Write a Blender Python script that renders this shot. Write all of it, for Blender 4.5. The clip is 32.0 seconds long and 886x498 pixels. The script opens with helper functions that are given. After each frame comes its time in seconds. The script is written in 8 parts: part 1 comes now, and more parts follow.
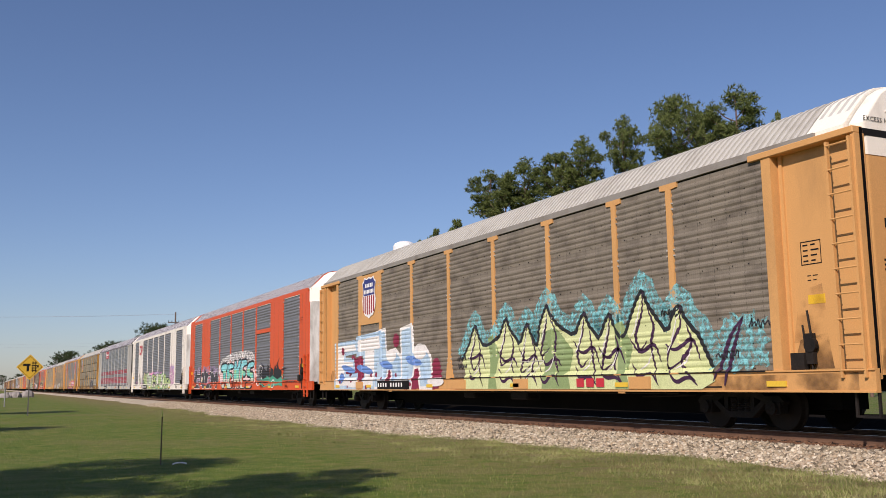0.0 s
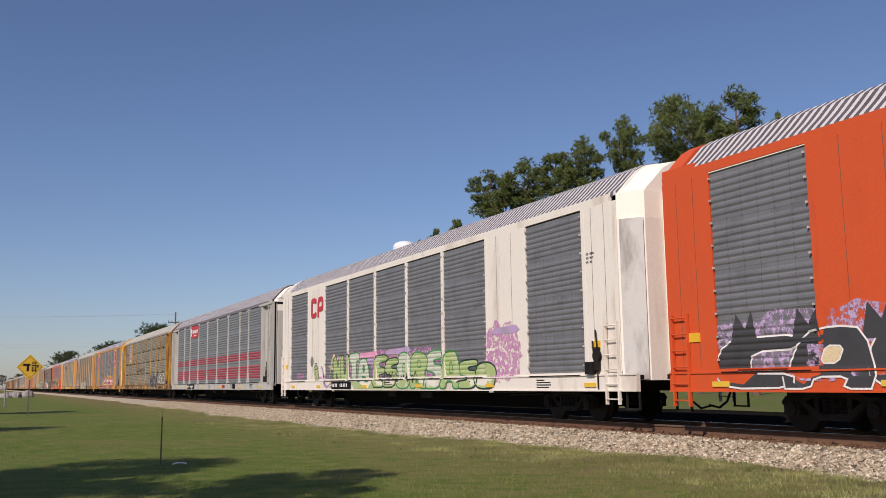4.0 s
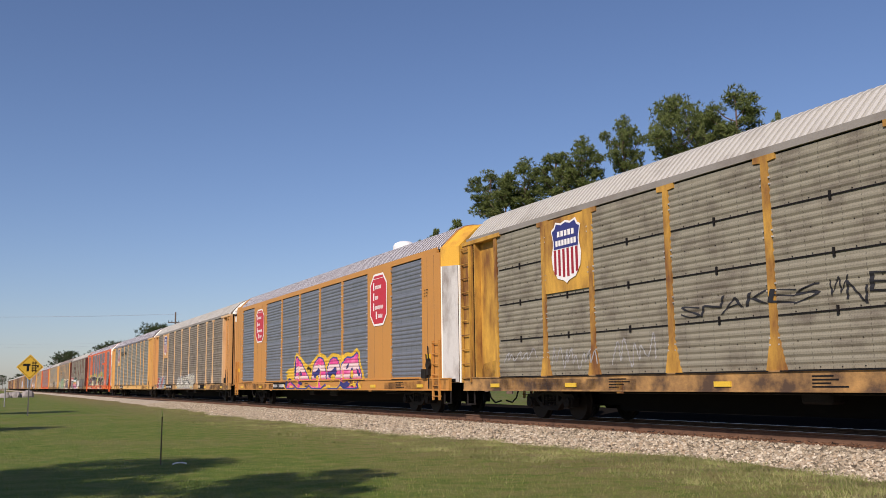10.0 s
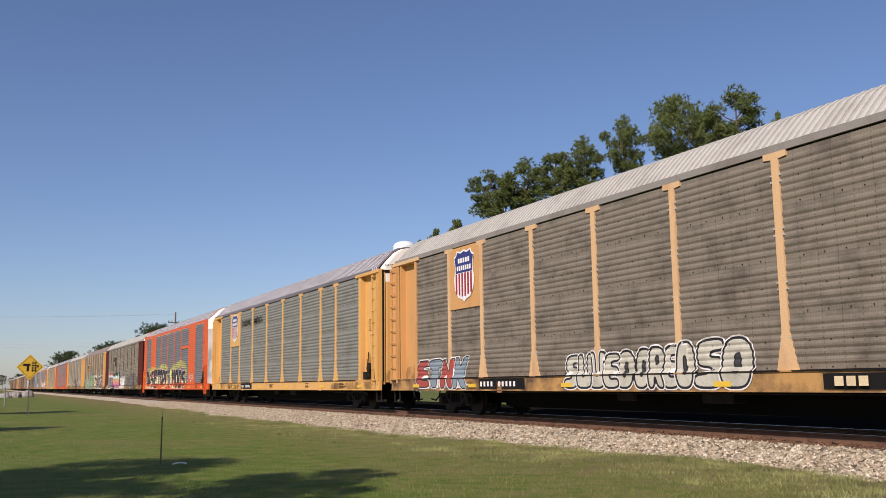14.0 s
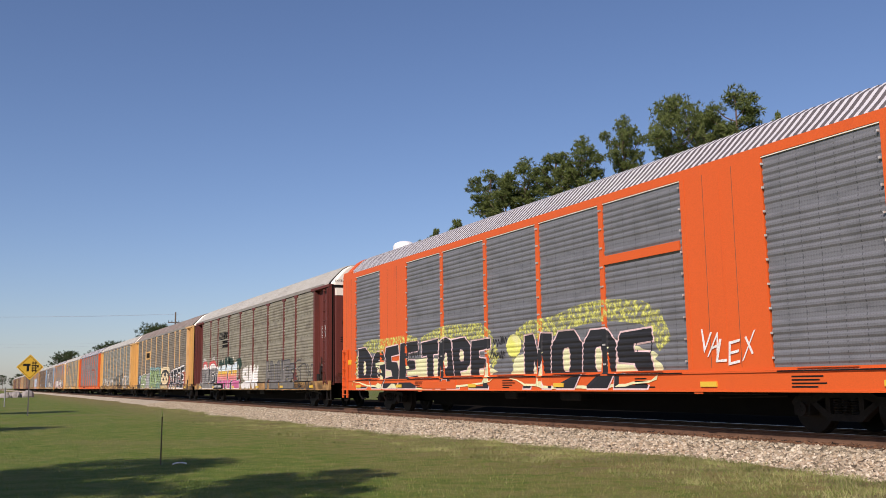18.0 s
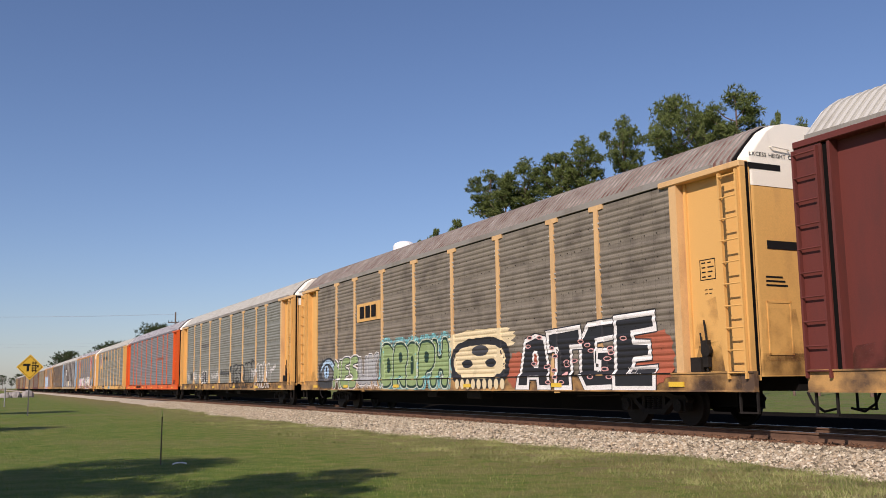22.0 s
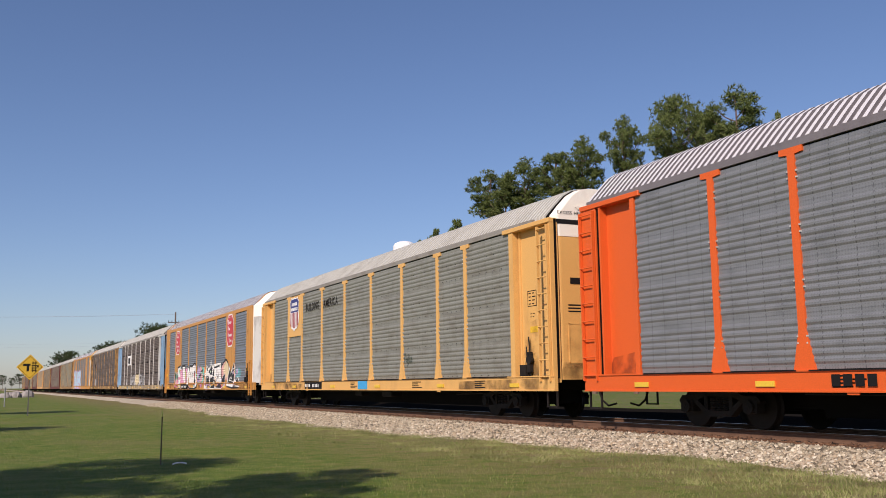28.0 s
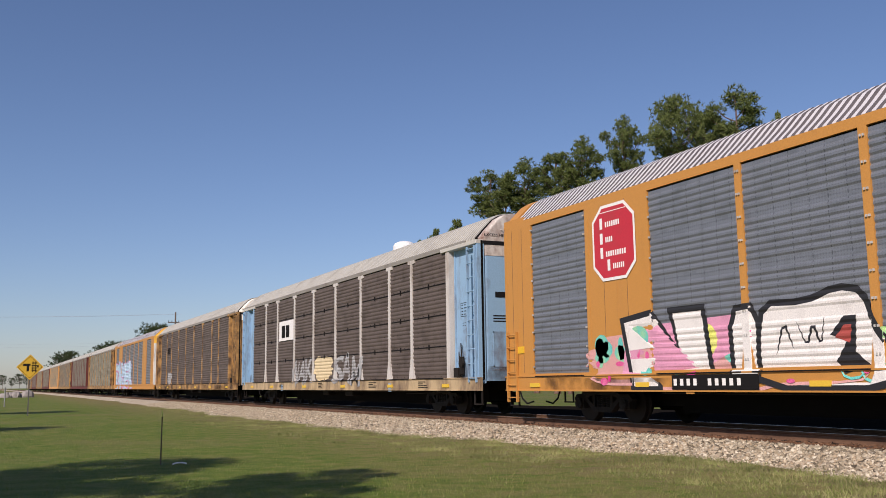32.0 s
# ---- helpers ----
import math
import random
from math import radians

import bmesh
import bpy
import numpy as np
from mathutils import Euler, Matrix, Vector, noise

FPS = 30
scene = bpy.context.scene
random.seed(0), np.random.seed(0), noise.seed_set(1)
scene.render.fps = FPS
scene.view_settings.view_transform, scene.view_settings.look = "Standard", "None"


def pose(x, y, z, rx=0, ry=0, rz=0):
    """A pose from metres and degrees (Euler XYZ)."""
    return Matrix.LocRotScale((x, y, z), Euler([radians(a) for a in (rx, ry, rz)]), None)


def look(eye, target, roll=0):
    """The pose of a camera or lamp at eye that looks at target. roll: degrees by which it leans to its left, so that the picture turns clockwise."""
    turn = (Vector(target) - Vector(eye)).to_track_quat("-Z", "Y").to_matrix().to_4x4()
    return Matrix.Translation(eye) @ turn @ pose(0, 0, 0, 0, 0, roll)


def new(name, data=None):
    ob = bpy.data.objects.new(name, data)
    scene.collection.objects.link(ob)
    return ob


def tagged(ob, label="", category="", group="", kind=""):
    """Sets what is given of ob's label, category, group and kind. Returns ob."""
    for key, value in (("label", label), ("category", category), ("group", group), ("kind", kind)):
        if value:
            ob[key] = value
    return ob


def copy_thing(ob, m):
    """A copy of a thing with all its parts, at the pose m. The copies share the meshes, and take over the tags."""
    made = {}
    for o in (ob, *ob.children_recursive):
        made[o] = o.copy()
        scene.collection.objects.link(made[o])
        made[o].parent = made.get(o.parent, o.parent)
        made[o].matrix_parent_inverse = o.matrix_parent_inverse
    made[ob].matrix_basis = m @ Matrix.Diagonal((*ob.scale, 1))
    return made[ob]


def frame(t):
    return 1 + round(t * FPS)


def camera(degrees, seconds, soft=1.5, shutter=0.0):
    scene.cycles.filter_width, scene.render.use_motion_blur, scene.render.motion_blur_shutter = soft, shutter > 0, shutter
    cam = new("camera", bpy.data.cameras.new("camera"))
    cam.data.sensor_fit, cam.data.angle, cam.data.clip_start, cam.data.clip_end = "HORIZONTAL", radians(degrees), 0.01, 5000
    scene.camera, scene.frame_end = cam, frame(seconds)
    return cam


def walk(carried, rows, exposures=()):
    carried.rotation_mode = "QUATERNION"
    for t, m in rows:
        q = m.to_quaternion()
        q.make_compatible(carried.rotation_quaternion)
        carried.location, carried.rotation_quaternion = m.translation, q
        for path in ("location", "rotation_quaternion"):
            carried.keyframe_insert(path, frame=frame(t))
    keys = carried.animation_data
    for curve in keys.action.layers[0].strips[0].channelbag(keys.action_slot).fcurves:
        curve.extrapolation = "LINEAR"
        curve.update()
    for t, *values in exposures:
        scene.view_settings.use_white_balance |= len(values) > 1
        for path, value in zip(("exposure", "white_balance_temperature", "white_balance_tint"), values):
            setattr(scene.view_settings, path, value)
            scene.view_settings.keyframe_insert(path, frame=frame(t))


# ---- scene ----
cam = camera(51.0, 32.0, soft=0.75)
EYE = Vector((0.0, 0.0, 0.99))
AIM = EYE + Vector((0.4359, 0.8887, 0.1422)) * 20
walk(cam, [(0.0, look(EYE, AIM, -0.755)), (32.0, look(EYE, AIM, -0.755))], [(0.0, -0.03, 6050, 23), (2.5, -0.05, 6050, 23), (4.5, -0.22, 6050, 23), (6.5, -0.17, 6050, 23), (8.5, -0.05, 6050, 23), (20.0, 0.02, 6050, 23), (29.3, 0.02, 6050, 23), (30.8, -0.06, 6050, 23), (32.0, -0.05, 6050, 23)])

# ---- light ----
SUN_FROM = Vector((-0.645, -0.465, 0.60)).normalized()
world = bpy.data.worlds.new("sky")
scene.world = world
world.use_nodes = True
wn = world.node_tree
sky = wn.nodes.new("ShaderNodeTexSky")
sky.sky_type, sky.sun_disc = "NISHITA", False
sky.sun_elevation = math.asin(SUN_FROM.z)
sky.sun_rotation = math.atan2(SUN_FROM.x, SUN_FROM.y)
sky.air_density, sky.dust_density, sky.ozone_density = 1.0, 0.45, 3.4
wn.links.new(sky.outputs[0], wn.nodes["Background"].inputs[0])
wn.nodes["Background"].inputs[1].default_value = 0.089
sun = new("sun", bpy.data.lights.new("sun", "SUN"))
sun.data.energy, sun.data.angle, sun.data.color = 5.0, radians(0.53), (1.0, 0.89, 0.72)
sun.matrix_world = look(SUN_FROM * 60, (0, 0, 0))


# ---- materials ----
def mat(name, col, rough=0.6, metal=0.0, dirt=None, amount=0.0, size=1.5, streak=1.0, grain=0.06, bump=0.0, spec=0.4, vary=0.0, holes=False):
    """Painted or bare surface: base colour, stains of a second colour, fine grain and relief."""
    m = bpy.data.materials.new(name)
    m.use_nodes = True
    n, l = m.node_tree.nodes, m.node_tree.links
    b = n["Principled BSDF"]
    b.inputs["Roughness"].default_value, b.inputs["Metallic"].default_value = rough, metal
    b.inputs["Specular IOR Level"].default_value = spec
    tc = n.new("ShaderNodeTexCoord")
    info = n.new("ShaderNodeObjectInfo")
    shift = n.new("ShaderNodeVectorMath")
    shift.operation = "ADD"
    scl = n.new("ShaderNodeVectorMath")
    scl.operation = "SCALE"
    scl.inputs["Scale"].default_value = 37.0
    l.new(info.outputs["Random"], scl.inputs[0])
    l.new(tc.outputs["Object"], shift.inputs[0])
    l.new(scl.outputs[0], shift.inputs[1])
    mp = n.new("ShaderNodeMapping")
    mp.inputs["Scale"].default_value = (size, size, size / streak)
    l.new(shift.outputs[0], mp.inputs[0])
    big = n.new("ShaderNodeTexNoise")
    big.inputs["Scale"].default_value, big.inputs["Detail"].default_value, big.inputs["Roughness"].default_value = 1.0, 6.0, 0.62
    l.new(mp.outputs[0], big.inputs[0])
    fine = n.new("ShaderNodeTexNoise")
    fine.inputs["Scale"].default_value, fine.inputs["Detail"].default_value = 45.0, 3.0
    l.new(tc.outputs["Object"], fine.inputs[0])
    ramp = n.new("ShaderNodeValToRGB")
    ramp.color_ramp.elements[0].position = 0.62 - 0.32 * amount
    ramp.color_ramp.elements[1].position = 0.80 - 0.22 * amount
    l.new(big.outputs[0], ramp.inputs[0])
    mx = n.new("ShaderNodeMix")
    mx.data_type = "RGBA"
    mx.inputs["A"].default_value = (*col, 1)
    mx.inputs["B"].default_value = (*(dirt or [c * 0.6 for c in col]), 1)
    fac = n.new("ShaderNodeMath")
    fac.operation = "MULTIPLY"
    fac.inputs[1].default_value = min(1.0, 0.35 + amount)
    l.new(ramp.outputs[0], fac.inputs[0])
    l.new(fac.outputs[0], mx.inputs["Factor"])
    hsv = n.new("ShaderNodeHueSaturation")
    rng = n.new("ShaderNodeMapRange")
    rng.inputs["To Min"].default_value, rng.inputs["To Max"].default_value = 1 - grain * 1.6, 1 + grain * 1.6
    rng.inputs["From Min"].default_value, rng.inputs["From Max"].default_value = 0.25, 0.75
    l.new(fine.outputs[0], rng.inputs["Value"])
    val = n.new("ShaderNodeMath")
    val.operation = "MULTIPLY_ADD"
    val.inputs[1].default_value = vary
    l.new(info.outputs["Random"], val.inputs[0])
    l.new(rng.outputs[0], val.inputs[2])
    value = val.outputs[0]
    if holes:
        # rows of small punched holes
        sep = n.new("ShaderNodeSeparateXYZ")
        l.new(tc.outputs["Object"], sep.inputs[0])

        def teeth(axis, pitch, share):
            d = n.new("ShaderNodeMath")
            d.operation = "MULTIPLY"
            d.inputs[1].default_value = 1 / pitch
            l.new(sep.outputs[axis], d.inputs[0])
            f = n.new("ShaderNodeMath")
            f.operation = "FRACT"
            l.new(d.outputs[0], f.inputs[0])
            c = n.new("ShaderNodeMath")
            c.operation = "LESS_THAN"
            c.inputs[1].default_value = share
            l.new(f.outputs[0], c.inputs[0])
            return c.outputs[0]
        for py, sy, pz, sz, k in ((0.062, 0.4, 0.05, 0.42, holes), (0.41, 0.055, 0.085, 0.5, 2.6 * holes)):
            both = n.new("ShaderNodeMath")
            both.operation = "MULTIPLY"
            l.new(teeth(1, py, sy), both.inputs[0])
            l.new(teeth(2, pz, sz), both.inputs[1])
            less = n.new("ShaderNodeMath")
            less.operation = "MULTIPLY_ADD"
            less.inputs[1].default_value = -k
            less.inputs[2].default_value = 1.0
            l.new(both.outputs[0], less.inputs[0])
            out = n.new("ShaderNodeMath")
            out.operation = "MULTIPLY"
            l.new(less.outputs[0], out.inputs[0])
            l.new(value, out.inputs[1])
            value = out.outputs[0]
    l.new(value, hsv.inputs["Value"])
    l.new(mx.outputs["Result"], hsv.inputs["Color"])
    l.new(hsv.outputs[0], b.inputs["Base Color"])
    if bump:
        bp = n.new("ShaderNodeBump")
        bp.inputs["Strength"].default_value, bp.inputs["Distance"].default_value = bump, 0.02
        l.new(fine.outputs[0], bp.inputs["Height"])
        l.new(bp.outputs[0], b.inputs["Normal"])
    return m


RUST = (0.10, 0.045, 0.022)
SOOT = (0.045, 0.038, 0.030)
PAINT = dict(
    yellow=mat("yellow_paint", (0.66, 0.375, 0.11), 0.5, 0, (0.42, 0.23, 0.075), 0.25, 1.2, 3.0),
    pale_yellow=mat("faded_yellow_paint", (0.58, 0.31, 0.105), 0.55, 0, (0.40, 0.22, 0.08), 0.25, 1.2, 3.0),
    rusty_yellow=mat("rusted_yellow_paint", (0.60, 0.34, 0.05), 0.6, 0, (0.17, 0.07, 0.022), 0.84, 1.3, 2.5),
    orange_yellow=mat("orange_yellow_paint", (0.50, 0.235, 0.05), 0.5, 0, (0.42, 0.20, 0.05), 0.25, 1.2, 3.0),
    red_orange=mat("red_orange_paint", (0.58, 0.085, 0.018), 0.5, 0, (0.40, 0.06, 0.02), 0.2, 1.2, 3.0),
    orange=mat("bright_orange_paint", (0.64, 0.105, 0.014), 0.5, 0, (0.5, 0.08, 0.02), 0.15, 1.2, 3.0),
    white=mat("off_white_paint", (0.74, 0.69, 0.60), 0.55, 0, (0.42, 0.33, 0.24), 0.3, 1.0, 4.0),
    grey=mat("light_grey_paint", (0.44, 0.43, 0.39), 0.55, 0, (0.25, 0.22, 0.18), 0.3, 1.2, 3.0),
    brown=mat("oxide_brown_paint", (0.125, 0.029, 0.021), 0.6, 0, (0.07, 0.025, 0.02), 0.35, 1.2, 3.0),
    blue=mat("pale_blue_paint", (0.25, 0.40, 0.55), 0.55, 0, RUST, 0.35, 1.6, 2.0),
    rusty_cream=mat("rusty_cream_paint", (0.48, 0.36, 0.20), 0.6, 0, (0.13, 0.08, 0.05), 0.6, 1.6, 2.0),
    grimy_yellow=mat("grimy_yellow_paint", (0.46, 0.26, 0.085), 0.6, 0, (0.085, 0.052, 0.032), 0.74, 1.4, 0.8),
    faded_post=mat("sun_bleached_post_paint", (0.63, 0.41, 0.205), 0.6, 0, (0.38, 0.20, 0.09), 0.35, 1.5, 3.0),
    worn_post=mat("worn_yellow_post_paint", (0.62, 0.39, 0.17), 0.6, 0, (0.36, 0.21, 0.10), 0.35, 1.5, 3.0),
    post_white=mat("chalky_white_paint", (0.55, 0.52, 0.47), 0.6, 0, (0.25, 0.18, 0.12), 0.4, 1.5, 3.0),
)
PANEL = dict(
    steel=mat("clean_galvanised_panel", (0.228, 0.234, 0.234), 0.42, 0.3, (0.165, 0.171, 0.171), 0.4, 1.6, 0.5, 0.07, holes=0.16),
    blue_steel=mat("bluish_galvanised_panel", (0.202, 0.218, 0.240), 0.42, 0.3, (0.142, 0.155, 0.168), 0.4, 1.6, 0.5, 0.07, holes=0.16),
    grey=mat("grey_galvanised_panel", (0.240, 0.240, 0.200), 0.55, 0.15, (0.171, 0.157, 0.125), 0.45, 1.5, 0.6, 0.08, holes=0.15),
    dirty=mat("soiled_galvanised_panel", (0.217, 0.185, 0.138), 0.65, 0.1, (0.109, 0.090, 0.068), 0.5, 1.4, 0.7, 0.08, holes=0.15),
    tan=mat("tan_weathered_panel", (0.258, 0.238, 0.172), 0.65, 0.1, (0.137, 0.114, 0.085), 0.5, 1.4, 0.7, 0.08, holes=0.15),
    dark=mat("sooty_brown_panel", (0.115, 0.090, 0.075), 0.7, 0.05, (0.060, 0.045, 0.035), 0.45, 1.4, 0.7, 0.08, holes=0.15),
    slate=mat("slate_grey_panel", (0.190, 0.193, 0.199), 0.5, 0.2, (0.133, 0.136, 0.140), 0.45, 1.5, 0.6, 0.07, holes=0.16),
)
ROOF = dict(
    # shade between the roof ribs, painted in as a darker sheet
    valley_shade=mat("roof_valley_shade", (0.40, 0.385, 0.335), 0.6, 0.05, (0.28, 0.26, 0.22), 0.4, 1.0, 1.0),
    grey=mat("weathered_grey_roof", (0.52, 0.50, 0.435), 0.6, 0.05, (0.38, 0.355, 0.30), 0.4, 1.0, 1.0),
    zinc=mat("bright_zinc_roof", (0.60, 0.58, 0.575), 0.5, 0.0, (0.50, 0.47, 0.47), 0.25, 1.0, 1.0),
    # dull and soiled: painted shade between ribs, and the rails' own grey
    dull=mat("zinc_rib_shade_and_rail", (0.175, 0.158, 0.162), 0.6, 0.1, (0.12, 0.105, 0.11), 0.4, 1.0, 1.0),
    soiled=mat("roof_rib_shade_and_rail", (0.27, 0.25, 0.215), 0.65, 0.1, (0.17, 0.14, 0.11), 0.4, 1.0, 1.0),
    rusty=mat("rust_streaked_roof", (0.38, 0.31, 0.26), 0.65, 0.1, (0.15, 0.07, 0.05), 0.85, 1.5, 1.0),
)
END_TOP = dict(
    white=mat("white_end_paint", (0.84, 0.785, 0.66), 0.5, 0, (0.5, 0.42, 0.33), 0.2, 1.2, 2.0),
    rust=mat("rust_brown_end_paint", (0.17, 0.06, 0.045), 0.65, 0, (0.42, 0.30, 0.2), 0.25, 1.8, 1.5),
    worn=mat("worn_rusty_white_end_paint", (0.62, 0.57, 0.5), 0.6, 0, (0.15, 0.06, 0.035), 0.6, 1.8, 1.5),
    yellow=mat("yellow_end_paint", (0.66, 0.36, 0.03), 0.5, 0, (0.3, 0.13, 0.03), 0.35, 1.5, 1.5),
)
M = dict(
    # near black for the car's inside and door gaps: shade put into colour
    dark=mat("interior_and_gap_shade", (0.009, 0.008, 0.0075), 0.9, 0, None, 0.2, spec=0.0),
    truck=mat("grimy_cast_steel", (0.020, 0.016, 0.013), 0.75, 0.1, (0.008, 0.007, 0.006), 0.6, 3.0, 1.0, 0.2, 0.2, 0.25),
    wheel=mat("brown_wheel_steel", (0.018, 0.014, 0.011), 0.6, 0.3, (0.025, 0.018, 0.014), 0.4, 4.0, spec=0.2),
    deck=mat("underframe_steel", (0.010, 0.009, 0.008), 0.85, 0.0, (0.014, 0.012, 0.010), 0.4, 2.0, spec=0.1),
    chrome=mat("bare_galvanised_strip", (0.52, 0.51, 0.47), 0.5, 0.1, (0.22, 0.19, 0.16), 0.55, 2.0, 3.0),
    white=mat("white_lettering", (0.78, 0.76, 0.72), 0.6),
    black=mat("black_lettering", (0.013, 0.012, 0.012), 0.8, spec=0.1),
    red=mat("sign_red", (0.50, 0.03, 0.045), 0.5, 0, (0.36, 0.05, 0.05), 0.3),
    seam=mat("seam_grime", (0.14, 0.085, 0.05), 0.8, 0, None, 0.4),
    shield_red=mat("shield_red", (0.30, 0.018, 0.03), 0.5, 0, (0.2, 0.03, 0.03), 0.3),
    stripe_red=mat("stripe_red", (0.36, 0.045, 0.06), 0.55, 0.0, (0.22, 0.05, 0.055), 0.4, 1.5, 0.5),
    navy=mat("sign_blue", (0.035, 0.04, 0.17), 0.5),
    label_yellow=mat("label_yellow", (0.70, 0.42, 0.02), 0.5),
    reflector=mat("reflective_yellow", (0.70, 0.46, 0.04), 0.4),
    bluepatch=mat("blue_patch", (0.05, 0.33, 0.62), 0.5),
)


def spray(name, col, second=None, amount=0.35):
    return mat("spray_" + name, col, 0.6, 0, second or [0.72 * c for c in col], amount, 2.2, 1.0, 0.14)


def mist(name, col, cover=0.55, soft=0.1, most=1.0, scale=7.0, detail=8.0):
    """Thin overspray: paint that lets specks of the surface below show."""
    m = spray(name, col)
    n, l = m.node_tree.nodes, m.node_tree.links
    tc = n.new("ShaderNodeTexCoord")
    t = n.new("ShaderNodeTexNoise")
    t.inputs["Scale"].default_value, t.inputs["Detail"].default_value = scale, detail
    t.inputs["Roughness"].default_value = 0.75 if detail > 5 else 0.55
    l.new(tc.outputs["Object"], t.inputs[0])
    r = n.new("ShaderNodeMapRange")
    r.inputs["From Min"].default_value, r.inputs["From Max"].default_value = 0.62 - 0.3 * cover, 0.62 + soft - 0.3 * cover
    r.inputs["To Max"].default_value = most
    l.new(t.outputs[0], r.inputs["Value"])
    l.new(r.outputs[0], n["Principled BSDF"].inputs["Alpha"])
    return m


SP = dict(
    cobalt=spray("cobalt_blue", (0.13, 0.24, 0.52)), plum=spray("dark_plum", (0.05, 0.018, 0.05)), blush=spray("blush", (0.70, 0.50, 0.48), (0.62, 0.50, 0.48), 0.4), jade=spray("jade", (0.06, 0.30, 0.20), (0.10, 0.36, 0.24), 0.4), pink_light=spray("light_pink", (0.66, 0.30, 0.42)), forest=spray("forest_green", (0.05, 0.22, 0.07)), indigo=spray("indigo", (0.035, 0.035, 0.16)), brickred=spray("brick_red", (0.36, 0.07, 0.055)), slate_blue=spray("slate_blue", (0.22, 0.28, 0.32)), pale_acid=spray("pale_acid", (0.66, 0.66, 0.36), (0.58, 0.56, 0.34), 0.5), coral_red=spray("coral_red", (0.55, 0.10, 0.09)), ashgrey=spray("ash_grey", (0.17, 0.16, 0.145), (0.12, 0.11, 0.10), 0.4), orchid=spray("orchid", (0.50, 0.11, 0.24)), salmon=spray("salmon", (0.62, 0.20, 0.20)), ice_white=spray("ice_white", (0.58, 0.68, 0.70)), smoke=spray("smoke", (0.15, 0.14, 0.125)),
    lime=spray("lime", (0.58, 0.62, 0.30), (0.44, 0.50, 0.22)), aqua=spray("aqua", (0.22, 0.58, 0.60), (0.16, 0.34, 0.36), 0.5), black=spray("black", (0.02, 0.02, 0.022)),
    ice=spray("ice_blue", (0.42, 0.55, 0.64), (0.22, 0.36, 0.54), 0.5), maroon=spray("maroon", (0.22, 0.02, 0.05)), teal=spray("teal", (0.12, 0.50, 0.44), (0.45, 0.62, 0.20), 0.5),
    white=spray("white", (0.74, 0.71, 0.66), (0.55, 0.52, 0.48)), dkgreen=spray("dark_green", (0.014, 0.04, 0.026)), lilac=spray("lilac", (0.45, 0.30, 0.50), (0.30, 0.28, 0.32), 0.6),
    green=spray("leaf_green", (0.34, 0.44, 0.16), (0.46, 0.50, 0.32), 0.5), mint=spray("mint", (0.50, 0.54, 0.42), (0.36, 0.44, 0.30), 0.4), pink=spray("pink", (0.62, 0.05, 0.22), (0.75, 0.25, 0.40), 0.5),
    rose=spray("rose", (0.55, 0.26, 0.45)), blue=spray("navy", (0.04, 0.06, 0.25)), gold=spray("gold", (0.68, 0.42, 0.03)), acid=spray("acid_yellow", (0.68, 0.68, 0.14), (0.72, 0.70, 0.38), 0.5),
    silver=spray("silver", (0.36, 0.36, 0.35), (0.22, 0.20, 0.19), 0.5), cream=spray("cream", (0.66, 0.54, 0.32)), sunset=spray("coral", (0.68, 0.28, 0.12)), sage=spray("sage", (0.23, 0.31, 0.125), (0.29, 0.37, 0.18), 0.4),
    grey=spray("grey", (0.20, 0.185, 0.165)), peach=spray("peach", (0.62, 0.33, 0.30)), rust=spray("brick", (0.36, 0.10, 0.05)), charcoal=spray("charcoal", (0.05, 0.05, 0.052)),
    chalk=spray("chalk", (0.52, 0.50, 0.40), (0.36, 0.34, 0.27), 0.5), lilac_mist=mist("lilac_mist", (0.45, 0.34, 0.50), 0.55),
    aqua_mist=mist("aqua_mist", (0.22, 0.56, 0.58), 0.72, 0.2), acid_mist=mist("acid_mist", (0.70, 0.70, 0.16), 0.66, 0.2), white_mist=mist("white_mist", (0.70, 0.68, 0.64), 0.6), rose_mist=mist("rose_mist", (0.55, 0.26, 0.45), 0.6), green_mist=mist("green_mist", (0.08, 0.36, 0.26), 0.5), mint_mist=mist("mint_mist", (0.58, 0.64, 0.52), 0.6),
)

M["grime"] = mist("brown_grime", (0.05, 0.03, 0.019), 0.85, 0.38, 0.8, 1.8, 4.0)
M["rust_smear"] = mist("rust_smear", (0.20, 0.085, 0.03), 0.62, 0.4, 0.55, 1.8, 4.0)


# ---- mesh helpers ----
def part(name, bm, material, parent, label="", smooth=False):
    """One mesh object under a thing or a part; bm may be a bmesh or a ready mesh that alike parts share."""
    if isinstance(bm, bpy.types.Mesh):
        me = bm
    else:
        me = bpy.data.meshes.new(name)
        bm.to_mesh(me)
        bm.free()
        me.materials.append(material)
        if smooth:
            for f in me.polygons:
                f.use_smooth = True
    ob = new(name, me)
    ob.parent = parent
    if label:
        ob["label"] = label
    return ob


def at(ob, x=0.0, y=0.0, z=0.0, rz=0.0):
    ob.location = (x, y, z)
    if rz:
        ob.rotation_euler = (0, 0, radians(rz))
    return ob


SHARED = {}


def shared(key, material, make, extra=(), smooth=False):
    """A mesh made once for each shape and material."""
    k = (key, material.name)
    if k not in SHARED:
        bm = bmesh.new()
        make(bm)
        me = bpy.data.meshes.new(str(key[0] if isinstance(key, tuple) else key))
        bm.to_mesh(me)
        bm.free()
        me.materials.append(material)
        for m_ in extra:
            me.materials.append(m_)
        if smooth:
            for f in me.polygons:
                f.use_smooth = abs(f.normal.z) < 0.9
        SHARED[k] = me
    return SHARED[k]


